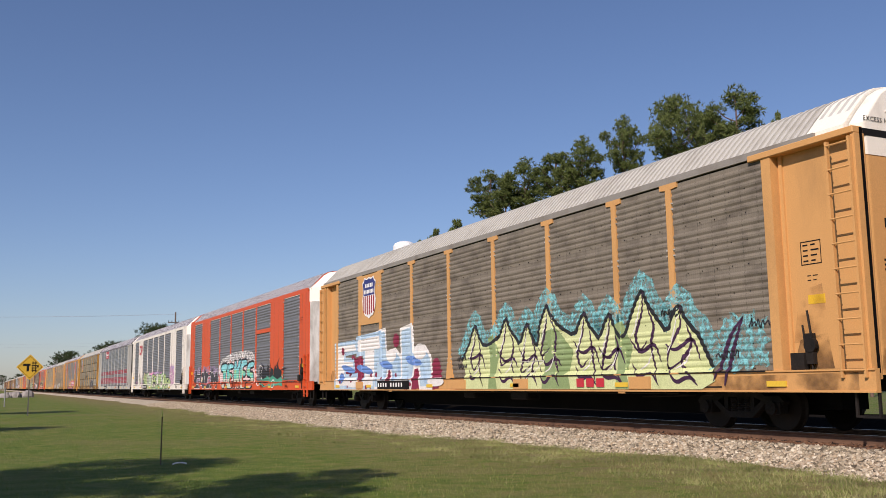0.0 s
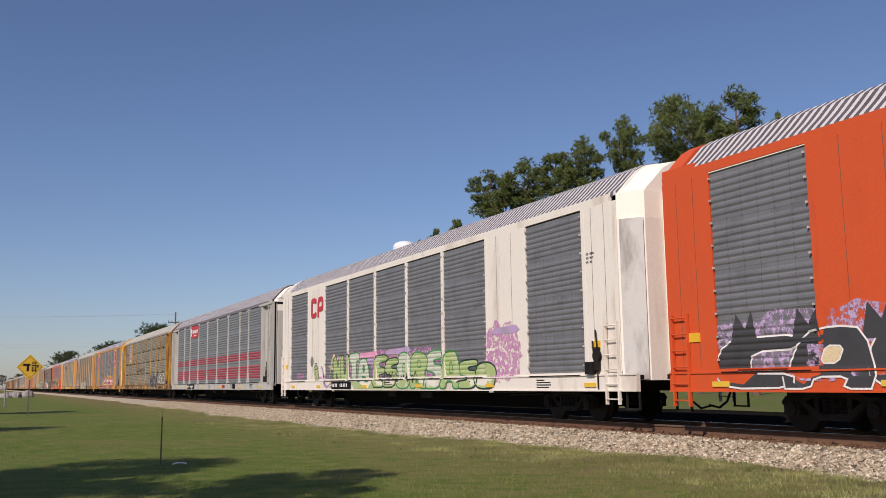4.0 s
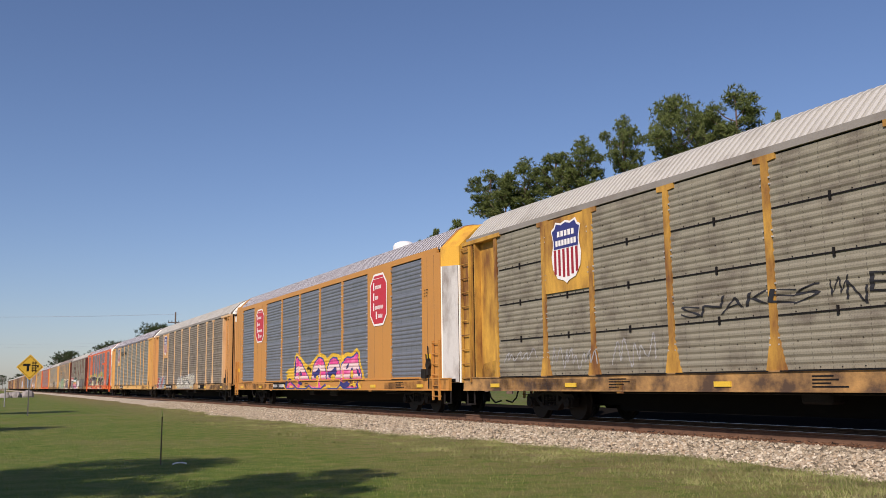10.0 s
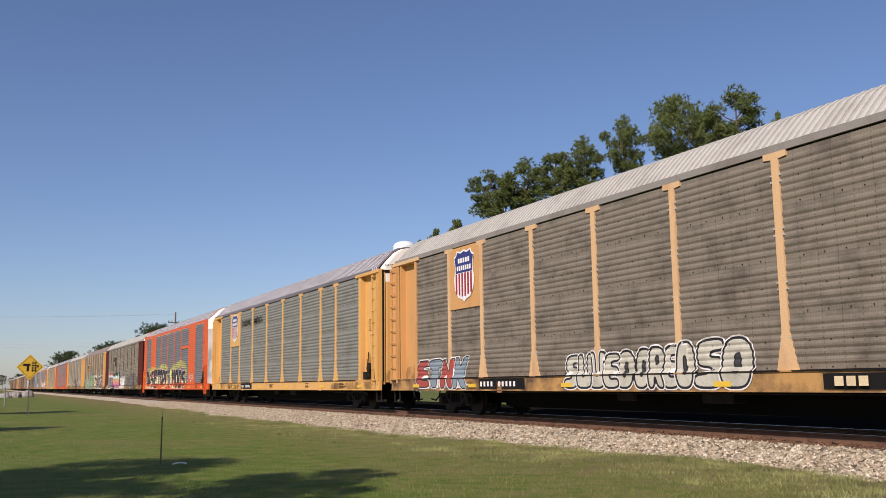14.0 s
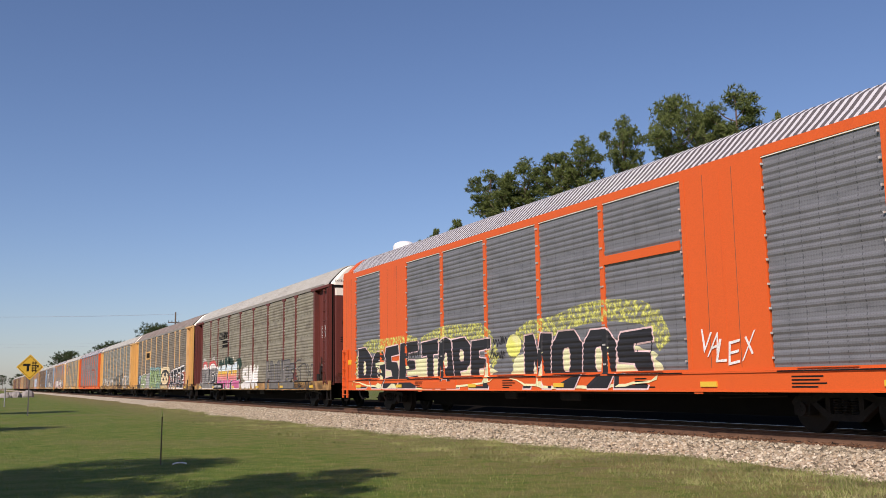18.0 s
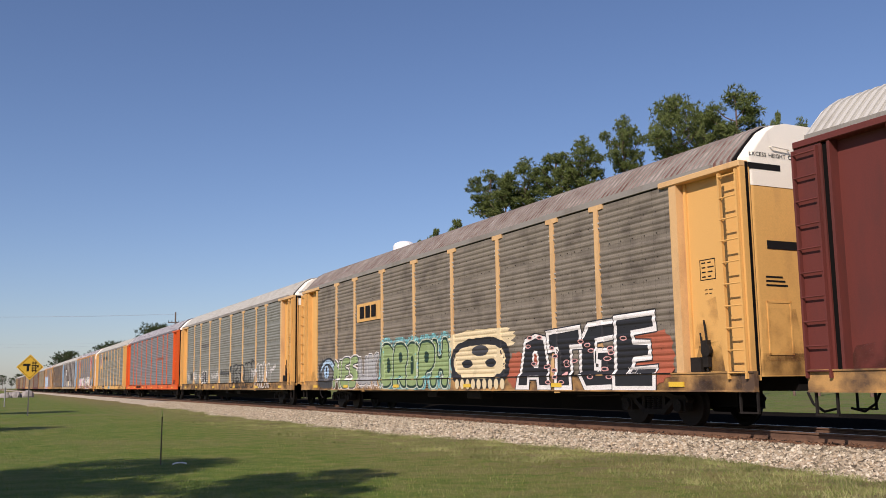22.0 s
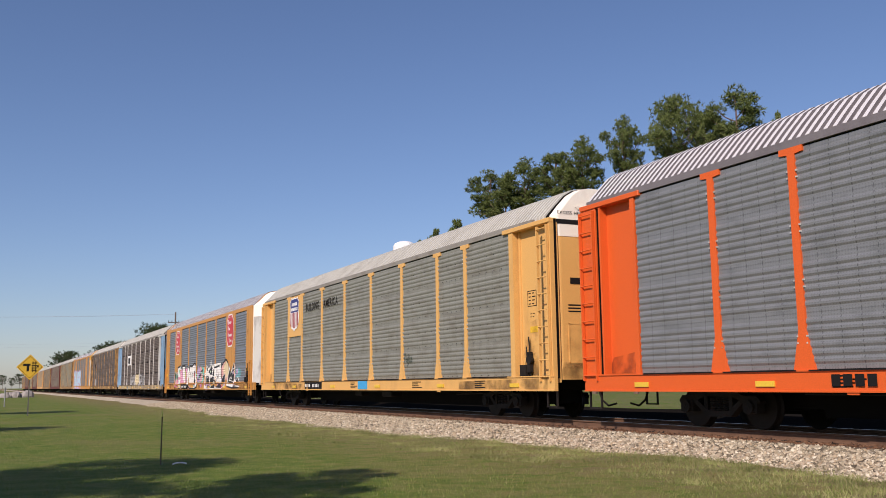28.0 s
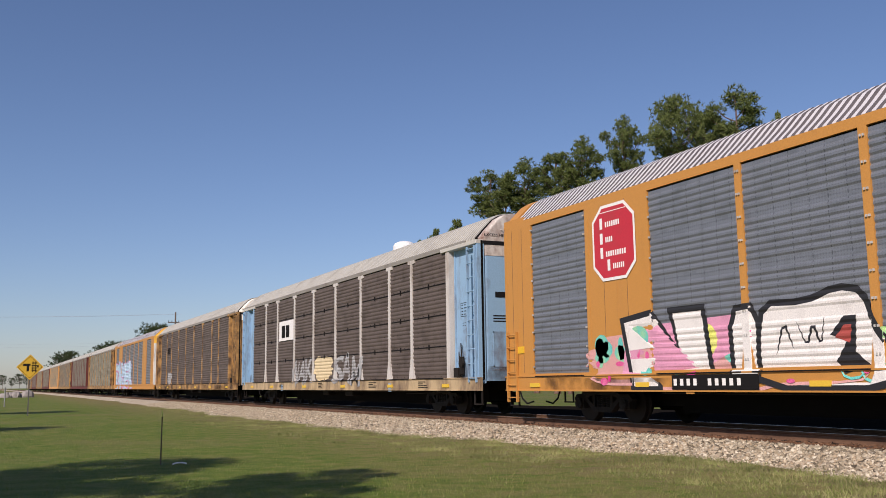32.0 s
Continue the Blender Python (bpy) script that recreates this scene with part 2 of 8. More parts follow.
def box(bm, x0, x1, y0, y1, z0, z1, bevel=0.0):
    v = [bm.verts.new((x, y, z)) for x in (x0, x1) for y in (y0, y1) for z in (z0, z1)]
    fs = [bm.faces.new([v[i] for i in q]) for q in ((0, 1, 3, 2), (4, 6, 7, 5), (0, 4, 5, 1), (2, 3, 7, 6), (0, 2, 6, 4), (1, 5, 7, 3))]
    if bevel:
        es = list({e for f in fs for e in f.edges})
        bmesh.ops.bevel(bm, geom=es, offset=bevel, segments=1, affect="EDGES")
    return v


def rod(bm, a, b, r, sides=6, r2=None):
    a, b = Vector(a), Vector(b)
    q = (b - a).to_track_quat("Z", "Y")
    rings = []
    for p, rr in ((a, r), (b, r if r2 is None else r2)):
        rings.append([bm.verts.new(p + q @ Vector((rr * math.cos(i * math.tau / sides), rr * math.sin(i * math.tau / sides), 0))) for i in range(sides)])
    for i in range(sides):
        bm.faces.new((rings[0][i], rings[0][(i + 1) % sides], rings[1][(i + 1) % sides], rings[1][i]))
    bm.faces.new(rings[0][::-1])
    bm.faces.new(rings[1])


def slab(bm, outline, x0, x1):
    """An outline in y and z, thick from x0 to x1."""
    a = [bm.verts.new((x0, y, z)) for y, z in outline]
    b = [bm.verts.new((x1, y, z)) for y, z in outline]
    n = len(outline)
    bm.faces.new(a)
    bm.faces.new(b[::-1])
    for i in range(n):
        bm.faces.new((a[i], b[i], b[(i + 1) % n], a[(i + 1) % n]))


def lathe(bm, rings, axis_y=True, sides=20):
    """Turned shape about the x axis: (x, radius) pairs."""
    rr = [[bm.verts.new((x, r * math.cos(i * math.tau / sides), r * math.sin(i * math.tau / sides))) for i in range(sides)] for x, r in rings]
    for a, b in zip(rr, rr[1:]):
        for i in range(sides):
            bm.faces.new((a[i], a[(i + 1) % sides], b[(i + 1) % sides], b[i]))
    bm.faces.new(rr[0][::-1])
    bm.faces.new(rr[-1])


# ---- the train: where the cars are ----
TRACK_X = 14.31
HALF = 1.60
GAPS = [-20.0, 8.6, 37.2, 65.7, 94.2, 122.8, 151.3, 180.0, 208.8, 237.5, 265.5, 294.5, 323.0, 351.5, 380.6, 409.2, 438.0, 467.0] + [467.0 + 28.6 * k for k in range(1, 12)]
SHIFT = {1: 0.65, 2: 0.48, 3: 0.13, 4: 0.52, 5: 0.40, 6: 0.05, 7: -0.10, 8: -0.34, 9: -0.16, 10: 0.13, 12: 0.27, 13: 0.28, 14: 0.12, 15: 0.12, 16: -0.10}
Z_SILL, Z_FLOOR, Z_TOP, Z_EAVE = 0.74, 1.13, 5.03, 5.20
TIERS = 4
TIER = (Z_TOP - Z_FLOOR) / TIERS
RIBS = [0.15 + 0.135 * i for i in range(6)]
T_EDGES = [12.10, 9.68, 7.60, 4.82, 2.02, -0.82, -3.68, -6.5, -8.42, -11.05]
S_BAYS = [(12.55, 10.1, 1), (10.1, 7.72, 0), (7.72, 5.0, 1), (5.0, 2.15, 1), (2.15, -0.70, 1), (-0.70, -3.50, 1), (-3.50, -6.30, 1), (-6.30, -8.56, 0), (-8.56, -11.14, 1)]
S_POSTS = [5.0, 2.15, -0.70, -3.50]
T_POSTS = T_EDGES[1:-1]


def travelled(t):
    """Metres that the train has gone since the start."""
    u = t / 16 - 1
    return 12.9557 * t + 3.5373 * (u * u - 1) + 0.748 * (u ** 3 + 1) + 0.188 * (u ** 4 - 1) - 0.04 * max(0.0, t - 28.6) ** 2


def rib_depth(z):
    """How far the pressed ribs stand out of the panel at height z."""
    w = (z - Z_FLOOR) % TIER
    for c in RIBS:
        d = abs(w - c)
        if d < 0.062:
            return 0.019 * min(1.0, (0.062 - d) / 0.042)
    return 0.0


# ---- paint on the car's side, following ribs and posts ----
def conform(bm, style, off):
    ys = [v.co.y for v in bm.verts]
    zs = [v.co.z for v in bm.verts]
    if not ys:
        return
    posts = {"T": T_POSTS, "S": S_POSTS}.get(style, [])

    def cut(co, no):
        bmesh.ops.bisect_plane(bm, geom=bm.verts[:] + bm.edges[:] + bm.faces[:], dist=1e-5, plane_co=co, plane_no=no)

    planes = [Z_FLOOR, Z_FLOOR - 0.02, 1.75] if style == "T" else [Z_FLOOR + 0.05]
    for k in range(TIERS):
        for c in RIBS:
            planes += [Z_FLOOR + k * TIER + c + d for d in (-0.062, -0.02, 0.02, 0.062)]
    for z in planes:
        if min(zs) < z < max(zs):
            cut((0, 0, z), (0, 0, 1))
    for p in posts:
        for d in ((0.09, 0.11, 0.24, 0.26) if style == "T" and min(zs) < 1.7 else (0.09, 0.11)):
            for y in (p - d, p + d):
                if min(ys) < y < max(ys):
                    cut((0, y, 0), (0, 1, 0))
    for v in bm.verts:
        y, z = v.co.y, v.co.z
        d = min([abs(y - p) for p in posts] + [9.0])
        if style == "sheet":
            x = HALF + 0.014
        elif z < Z_FLOOR:
            x = HALF + 0.05
        elif d < 0.1 or (style == "T" and z < 1.7 and d < 0.25):
            x = HALF + 0.016
        elif style == "S" and any(b <= y <= a and not k for a, b, k in S_BAYS):
            x = HALF + 0.017
        else:
            x = HALF - 0.03 + rib_depth(z)
        v.co.x = -(x + off)


def decal(name, polys, material, car, style, layer=0, label=""):
    """Flat paint from outlines in (y, z) of the car, laid on its side."""
    bm = bmesh.new()
    for poly in polys:
        bm.faces.new([bm.verts.new((0, y, z)) for y, z in poly])
    bm.normal_update()
    bmesh.ops.triangulate(bm, faces=bm.faces[:])
    conform(bm, style, 0.004 + 0.003 * layer)
    bmesh.ops.recalc_face_normals(bm, faces=bm.faces[:])
    return part(name, bm, material, car, label)


def rect(y0, y1, z0, z1):
    return [(y0, z0), (y1, z0), (y1, z1), (y0, z1)]


def ellipse(y, z, ry, rz, n=20, turn=0.0):
    c, s = math.cos(turn), math.sin(turn)
    return [(y + c * ry * math.cos(i * math.tau / n) - s * rz * math.sin(i * math.tau / n), z + s * ry * math.cos(i * math.tau / n) + c * rz * math.sin(i * math.tau / n)) for i in range(n)]


def glyph(ch, offset, res=3):
    """Vertices and faces of one letter of the built-in font."""
    cu = bpy.data.curves.new("t", "FONT")
    cu.body, cu.size, cu.offset, cu.resolution_u = ch, 1.0, offset, res
    ob = bpy.data.objects.new("t", cu)
    me = bpy.data.meshes.new_from_object(ob)
    v = [tuple(p.co) for p in me.vertices]
    f = [tuple(p.vertices) for p in me.polygons]
    bpy.data.objects.remove(ob)
    bpy.data.meshes.remove(me)
    bpy.data.curves.remove(cu)
    return v, f


def lettering(name, text, material, car, y, z, height, width=None, x=None, style="T", layer=1, bold=0.012, spacing=0.12, end=False):
    """A line of writing that starts at y (its left end for the reader) on the car's near side, or on its end when end is set."""
    bm = bmesh.new()
    u = 0.0
    for ch in text:
        if ch == " ":
            u += 0.4
            continue
        v, f = glyph(ch, bold, 2)
        x0 = min(p[0] for p in v)
        vs = [bm.verts.new((0, u + p[0] - x0, p[1])) for p in v]
        for q in f:
            try:
                bm.faces.new([vs[i] for i in q])
            except ValueError:
                pass
        u += max(p[0] for p in v) - x0 + spacing
    k = height / 0.73
    kx = width / u if width else k
    for v in bm.verts:
        v.co = Vector((0, y - v.co.y * kx, z + v.co.z * k))
    if x is None:
        bmesh.ops.remove_doubles(bm, verts=bm.verts[:], dist=1e-5)
        conform(bm, style, 0.004 + 0.003 * layer)
    elif end:
        for v in bm.verts:
            v.co = Vector((y - v.co.y, x, v.co.z))
    else:
        for v in bm.verts:
            v.co.x = x
    return part(name, bm, material, car)


def burner(car, style, text, y, z, width, height, fill, line, halo=None, lean=0.0, wild=1.0, name="graffiti", label="", line_w=0.05, halo_w=0.13, overlap=0.06, second=None, fat=0.03):
    """A sprayed word: cloud behind, outline and fill, each letter pushed about."""
    rng = random.Random(text + str(round(y)))
    n = len(text)
    cell = width / n
    layers = []
    if halo:
        layers.append((halo, halo_w, 0.0, None, "_halo"))
    for i in range(n):
        if line:
            layers.append((line, line_w, 1.0 + i % 2, i, "_outline"))
        if fill:
            layers.append((second if second and i % 2 else fill, 0.0, 1.5 + i % 2, i, ""))
    jig = [(rng.uniform(-0.05, 0.05) * wild, rng.uniform(-0.07, 0.07) * wild, rng.uniform(0.92, 1.10), rng.uniform(-0.14, 0.14) * wild, rng.uniform(0, 9)) for _ in text]
    for material, grow, layer, pick, suffix in layers:
        bm = bmesh.new()
        for i, ch in enumerate(text):
            if ch == " " or (pick is not None and i != pick):
                continue
            dy, dz, sc, rot, ph = jig[i]
            v0, _ = glyph(ch, 0.0, 3)
            bx0, bx1 = min(p[0] for p in v0), max(p[0] for p in v0)
            bz0, bz1 = min(p[1] for p in v0), max(p[1] for p in v0)
            kx, kz = cell * (1 + overlap) / max(0.25, bx1 - bx0), height / (bz1 - bz0)
            km = (kx + kz) / 2
            v, f = glyph(ch, fat + grow / km, 3)
            vs = []
            for p in v:
                u = (p[0] - (bx0 + bx1) / 2) * kx * (1.0 if ch not in "Ii" else 0.7)
                w = (p[1] - (bz0 + bz1) / 2) * kz * sc
                u2 = u * math.cos(rot) - w * math.sin(rot) + lean * w + 0.06 * wild * math.sin(3.1 * w + ph)
                w2 = w * math.cos(rot) + u * math.sin(rot) + 0.07 * wild * math.sin(2.7 * u + ph)
                vs.append(bm.verts.new((0, y - (i + 0.5) * cell - dy - u2, z + height / 2 + dz * height + w2)))
            for q in f:
                try:
                    bm.faces.new([vs[j] for j in q])
                except ValueError:
                    pass
        if not bm.faces:
            bm.free()
            continue
        for v in bm.verts:
            v.co.z = max(v.co.z, Z_SILL + 0.005)
        bmesh.ops.remove_doubles(bm, verts=bm.verts[:], dist=1e-5)
        bmesh.ops.dissolve_degenerate(bm, dist=1e-5, edges=bm.edges[:])
        conform(bm, style, 0.004 + 0.004 * layer)
        part(name + suffix, bm, material, car, label if not suffix else "")


def cloud(car, style, y0, y1, z0, z1, material, seed=0, layer=0, label="", rough=0.12):
    """A patch of sprayed colour with a ragged edge."""
    rng = random.Random(seed)
    n = 46
    pts = []
    for i in range(n):
        a = i * math.tau / n
        c, s = math.cos(a), math.sin(a)
        k = 1 / max(abs(c) ** 3 + abs(s) ** 3, 1e-6) ** (1 / 3)
        r = 1 + rng.uniform(-rough, rough)
        pts.append(((y0 + y1) / 2 + c * k * r * abs(y1 - y0) / 2, max(Z_SILL + 0.005, (z0 + z1) / 2 + s * k * r * (z1 - z0) / 2)))
    decal("paint_patch", [pts], material, car, style, layer, label)


def scrawl(car, style, y, z, width, height, material, seed=0, thick=0.035, turns=7, layer=2):
    """A quick one-line tag as a looping ribbon."""
    rng = random.Random(seed)
    pts = []
    for i in range(turns * 2 + 1):
        pts.append((y - width * (i + rng.uniform(-0.6, 0.6)) / (turns * 2), z + (height * rng.uniform(0.55, 1.0) if i % 2 else height * rng.uniform(0.0, 0.35))))
    curve = []
    for i in range(len(pts) - 1):
        p0, p1, p2, p3 = pts[max(i - 1, 0)], pts[i], pts[i + 1], pts[min(i + 2, len(pts) - 1)]
        for k in range(6):
            t = k / 6
            curve.append(tuple(0.5 * (2 * b + (c - a) * t + (2 * a - 5 * b + 4 * c - d) * t * t + (3 * b - a - 3 * c + d) * t ** 3) for a, b, c, d in zip(p0, p1, p2, p3)))
    polys = []
    for (ya, za), (yb, zb) in zip(curve, curve[1:]):
        dy, dz = yb - ya, zb - za
        ln = math.hypot(dy, dz) or 1
        ny, nz = -dz / ln * thick / 2, dy / ln * thick / 2
        polys.append([(ya + ny, za + nz), (yb + ny, zb + nz), (yb - ny, zb - nz), (ya - ny, za - nz)])
    bm = bmesh.new()
    for poly in polys:
        bm.faces.new([bm.verts.new((0, yy, max(zz, Z_SILL + 0.01))) for yy, zz in poly])
    conform(bm, style, 0.004 + 0.004 * layer)
    return part("tag", bm, material, car)


# ---- pieces that all cars share ----
def make_panel(width, tiers=1):
    def go(bm):
        prof = []
        for k in range(tiers):
            z0 = k * TIER
            prof.append((0.0, z0 + 0.0015))
            for c in RIBS:
                prof += [(0, z0 + c - 0.062), (0.019, z0 + c - 0.02), (0.019, z0 + c + 0.02), (0, z0 + c + 0.062)]
            prof.append((0.0, z0 + TIER - 0.0015))
        a = [bm.verts.new((-(HALF - 0.03) - d, 0.0, z)) for d, z in prof]
        b = [bm.verts.new((-(HALF - 0.03) - d, -width, z)) for d, z in prof]
        c = [bm.verts.new((-(HALF - 0.07), y, z)) for y in (0.0, -width) for z in (0.0015, tiers * TIER - 0.0015)]
        for i in range(len(a) - 1):
            bm.faces.new((a[i], b[i], b[i + 1], a[i + 1]))
        bm.faces.new((a[0], c[0], c[2], b[0]))
        bm.faces.new((a[-1], b[-1], c[3], c[1]))
        bm.faces.new([c[0]] + a + [c[1]])
        bm.faces.new([c[2], c[3]] + b[::-1])
    return go


def make_post(bm):
    w = 0.085
    slab(bm, [(-0.24, 1.12), (0.24, 1.12), (w, 1.80), (w, 4.93), (0.27, 4.95), (0.27, 5.06), (-0.27, 5.06), (-0.27, 4.95), (-w, 4.93), (-w, 1.80)], -(HALF + 0.012), -(HALF - 0.06))


def make_plain_post(bm):
    slab(bm, [(-0.17, 1.16), (0.17, 1.16), (0.085, 1.7), (0.085, 5.1), (-0.085, 5.1), (-0.085, 1.7)], -(HALF + 0.012), -(HALF - 0.06))


def make_roof(y0, y1, pitch, depth, inset, end=False, lip=0.0, valley_shade=False):
    prof = [(inset, Z_EAVE - 0.06 + lip), (inset, Z_EAVE + lip), (inset + 0.26, Z_EAVE + 0.28), (inset + 0.56, Z_EAVE + 0.58), (inset + 0.80, Z_EAVE + 0.72), (inset + 1.1, Z_EAVE + 0.78), (HALF, Z_EAVE + 0.80)]
    prof = [(-HALF + i, z) for i, z in prof]
    prof += [(-x, z) for x, z in prof[-2::-1]]

    def go(bm):
        nrm = []
        for i in range(len(prof)):
            a, b = prof[max(i - 1, 0)], prof[min(i + 1, len(prof) - 1)]
            d = Vector((b[0] - a[0], b[1] - a[1])).normalized()
            nrm.append((-d.y, d.x))
        rows = []
        y = y0
        stations = []
        while y < y1 - pitch * 0.5:
            stations += [(y, 0), (y + 0.006, depth), (y + pitch * 0.48, depth), (y + pitch * 0.48 + 0.006, 0)]
            y += pitch
        stations = stations + [(y1, 0)] if stations else [(y0, depth), (y1, depth)]
        for y, d in stations:
            rows.append([bm.verts.new((x + n[0] * d, y, z + n[1] * d)) for (x, z), n in zip(prof, nrm)])
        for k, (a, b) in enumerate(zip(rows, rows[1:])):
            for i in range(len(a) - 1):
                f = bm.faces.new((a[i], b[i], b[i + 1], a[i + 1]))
                # rib risers and valleys take the darker sheet, so their shade is painted in
                f.material_index = 1 if valley_shade and k % 4 in (0, 3) else 0
        bm.faces.new(rows[0][::-1]).material_index = 1 if end else 0
        bm.faces.new(rows[-1])
    return go


def make_wheelset(bm):
    lathe(bm, [(-0.83, 0.08), (-0.83, 0.42), (-0.745, 0.435), (-0.71, 0.47), (-0.69, 0.47), (-0.69, 0.40), (-0.72, 0.30), (-0.69, 0.12), (-0.6, 0.085), (0.6, 0.085), (0.69, 0.12), (0.72, 0.30), (0.69, 0.40), (0.69, 0.47), (0.71, 0.47), (0.745, 0.435), (0.83, 0.42), (0.83, 0.08)], sides=24)
    for s in (-1, 1):
        for k in range(3):
            a = k * math.tau / 3
            y, z = 0.05 * math.cos(a), 0.05 * math.sin(a)
            box(bm, min(s * 1.16, s * 1.19), max(s * 1.16, s * 1.19), y - 0.015, y + 0.015, z - 0.015, z + 0.015)
        rod(bm, (s * 0.83, 0, 0), (s * 1.16, 0, 0), 0.085, 12)


def make_side_frame(bm):
    # cast truck side with its spring window
    top = [(-1.15, 0.56), (-1.05, 0.66), (-0.7, 0.66), (-0.42, 0.78), (0.42, 0.78), (0.7, 0.66), (1.05, 0.66), (1.15, 0.56)]
    slab(bm, top + [(1.12, 0.50), (0.72, 0.52), (0.40, 0.64), (-0.40, 0.64), (-0.72, 0.52), (-1.12, 0.50)], -0.08, 0.08)
    slab(bm, [(-0.72, 0.54), (-0.34, 0.24), (0.34, 0.24), (0.72, 0.54), (0.60, 0.57), (0.28, 0.36), (-0.28, 0.36), (-0.60, 0.57)], -0.08, 0.08)
    for s in (-1, 1):
        slab(bm, [(s * 0.40, 0.34), (s * 0.30, 0.34), (s * 0.30, 0.66), (s * 0.40, 0.66)][:: s], -0.07, 0.07)
        slab(bm, [(s * 1.08, 0.33), (s * 0.72, 0.33), (s * 0.72, 0.56), (s * 1.08, 0.56)][:: s], -0.10, 0.10)
        rod(bm, (-0.16, s * 0.89, 0.44), (0.02, s * 0.89, 0.44), 0.13, 12)


def make_spring(bm):
    # coil spring as a ringed column
    prof = []
    for k in range(6):
        prof += [(0.36 + 0.045 * k, 0.06), (0.375 + 0.045 * k, 0.085), (0.39 + 0.045 * k, 0.085)]
    n = 10
    rings = [[bm.verts.new((r * math.cos(i * math.tau / n), r * math.sin(i * math.tau / n), z)) for i in range(n)] for z, r in prof]
    for a, b in zip(rings, rings[1:]):
        for i in range(n):
            bm.faces.new((a[i], a[(i + 1) % n], b[(i + 1) % n], b[i]))


def make_ladder(z0, z1, w):
    def go(bm):
        for y in (-w / 2, w / 2):
            box(bm, -0.035, 0.035, y - 0.022, y + 0.022, z0, z1)
    return go


def make_rung(w):
    def go(bm):
        rod(bm, (0, -w / 2, 0.0), (0, w / 2, 0.0), 0.016, 6)
        rod(bm, (0, -w / 2, 0.0), (0.10, -w / 2, 0.0), 0.014, 5)
        rod(bm, (0, w / 2, 0.0), (0.10, w / 2, 0.0), 0.014, 5)
    return go


def make_stirrup(bm):
    for y in (-0.22, 0.22):
        box(bm, -0.02, 0.02, y - 0.02, y + 0.02, 0.36, 0.80)
    box(bm, -0.03, 0.03, -0.24, 0.24, 0.34, 0.375)


def make_coupler(bm):
    box(bm, -0.09, 0.09, -0.1, 0.62, 0.78, 0.96, 0.02)
    box(bm, -0.16, 0.16, 0.50, 0.72, 0.73, 1.02, 0.03)
    box(bm, -0.14, -0.04, 0.68, 0.85, 0.76, 1.0, 0.02)


def make_hose(bm):
    pts = [(0.3, 0.1, 0.72), (0.3, 0.22, 0.5), (0.28, 0.45, 0.36), (0.2, 0.68, 0.42)]
    for a, b in zip(pts, pts[1:]):
        rod(bm, a, b, 0.025, 6)


def make_underframe(y0, y1):
    def go(bm):
        box(bm, -0.35, 0.35, -11.4, 12.0, 0.40, 1.06)
        box(bm, -0.30, 0.30, -8.4, 8.4, 0.255, 0.40)
        box(bm, -0.3, 0.3, y0, -11.4, 0.74, 1.06)
        box(bm, -0.3, 0.3, 12.0, y1, 0.74, 1.06)
        box(bm, -HALF + 0.02, HALF - 0.02, y0, y1, 1.0, 1.10)
        for y in (-6.0, -3.0, 0.0, 3.0, 6.0):
            box(bm, -HALF + 0.05, HALF - 0.05, y - 0.06, y + 0.06, 0.80, 1.0)
        for y in (-10.1, 10.1):
            box(bm, -1.35, 1.35, y - 0.22, y + 0.22, 0.74, 1.0)
    return go


def make_sill(y0, y1, s):
    def go(bm):
        o, i = HALF + 0.065, HALF - 0.06
        prof = [(i, Z_SILL), (o, Z_SILL), (o, Z_SILL + 0.03), (HALF + 0.04, Z_SILL + 0.035), (HALF + 0.04, Z_FLOOR - 0.04), (o, Z_FLOOR - 0.035), (o, Z_FLOOR - 0.006), (i, Z_FLOOR - 0.006)]
        a = [bm.verts.new((s * x, y0, z)) for x, z in prof]
        b = [bm.verts.new((s * x, y1, z)) for x, z in prof]
        for k in range(len(prof)):
            bm.faces.new((a[k], a[(k + 1) % len(prof)], b[(k + 1) % len(prof)], b[k]))
        bm.faces.new(a[::-1])
        bm.faces.new(b)
        bmesh.ops.recalc_face_normals(bm, faces=bm.faces[:])
    return go


def make_end_door(half_w, reach, z0, z1, arch):
    """Folding end door: a flat face with rounded edges."""
    def go(bm):
        prof = [(-half_w, 0.0)]
        for k in range(1, 11):
            a = k / 10 * math.pi / 2
            prof.append((-half_w + 0.16 * (1 - math.cos(a)), reach * math.sin(a)))
        prof += [(-x, y) for x, y in prof[::-1]]
        levels = [(z0, 1.0)]
        if arch:
            levels += [(5.20, 1.025), (5.46, 0.87), (5.76, 0.665), (5.90, 0.49), (5.965, 0.28)]
        else:
            levels += [(z1, 1.0)]
        rows = [[bm.verts.new((x * k if arch else x, y, z)) for x, y in prof] for z, k in levels]
        for a, b in zip(rows, rows[1:]):
            for i in range(len(a) - 1):
                bm.faces.new((a[i], a[i + 1], b[i + 1], b[i]))
        bm.faces.new(rows[-1])
        bm.faces.new(rows[0][::-1])
    return go


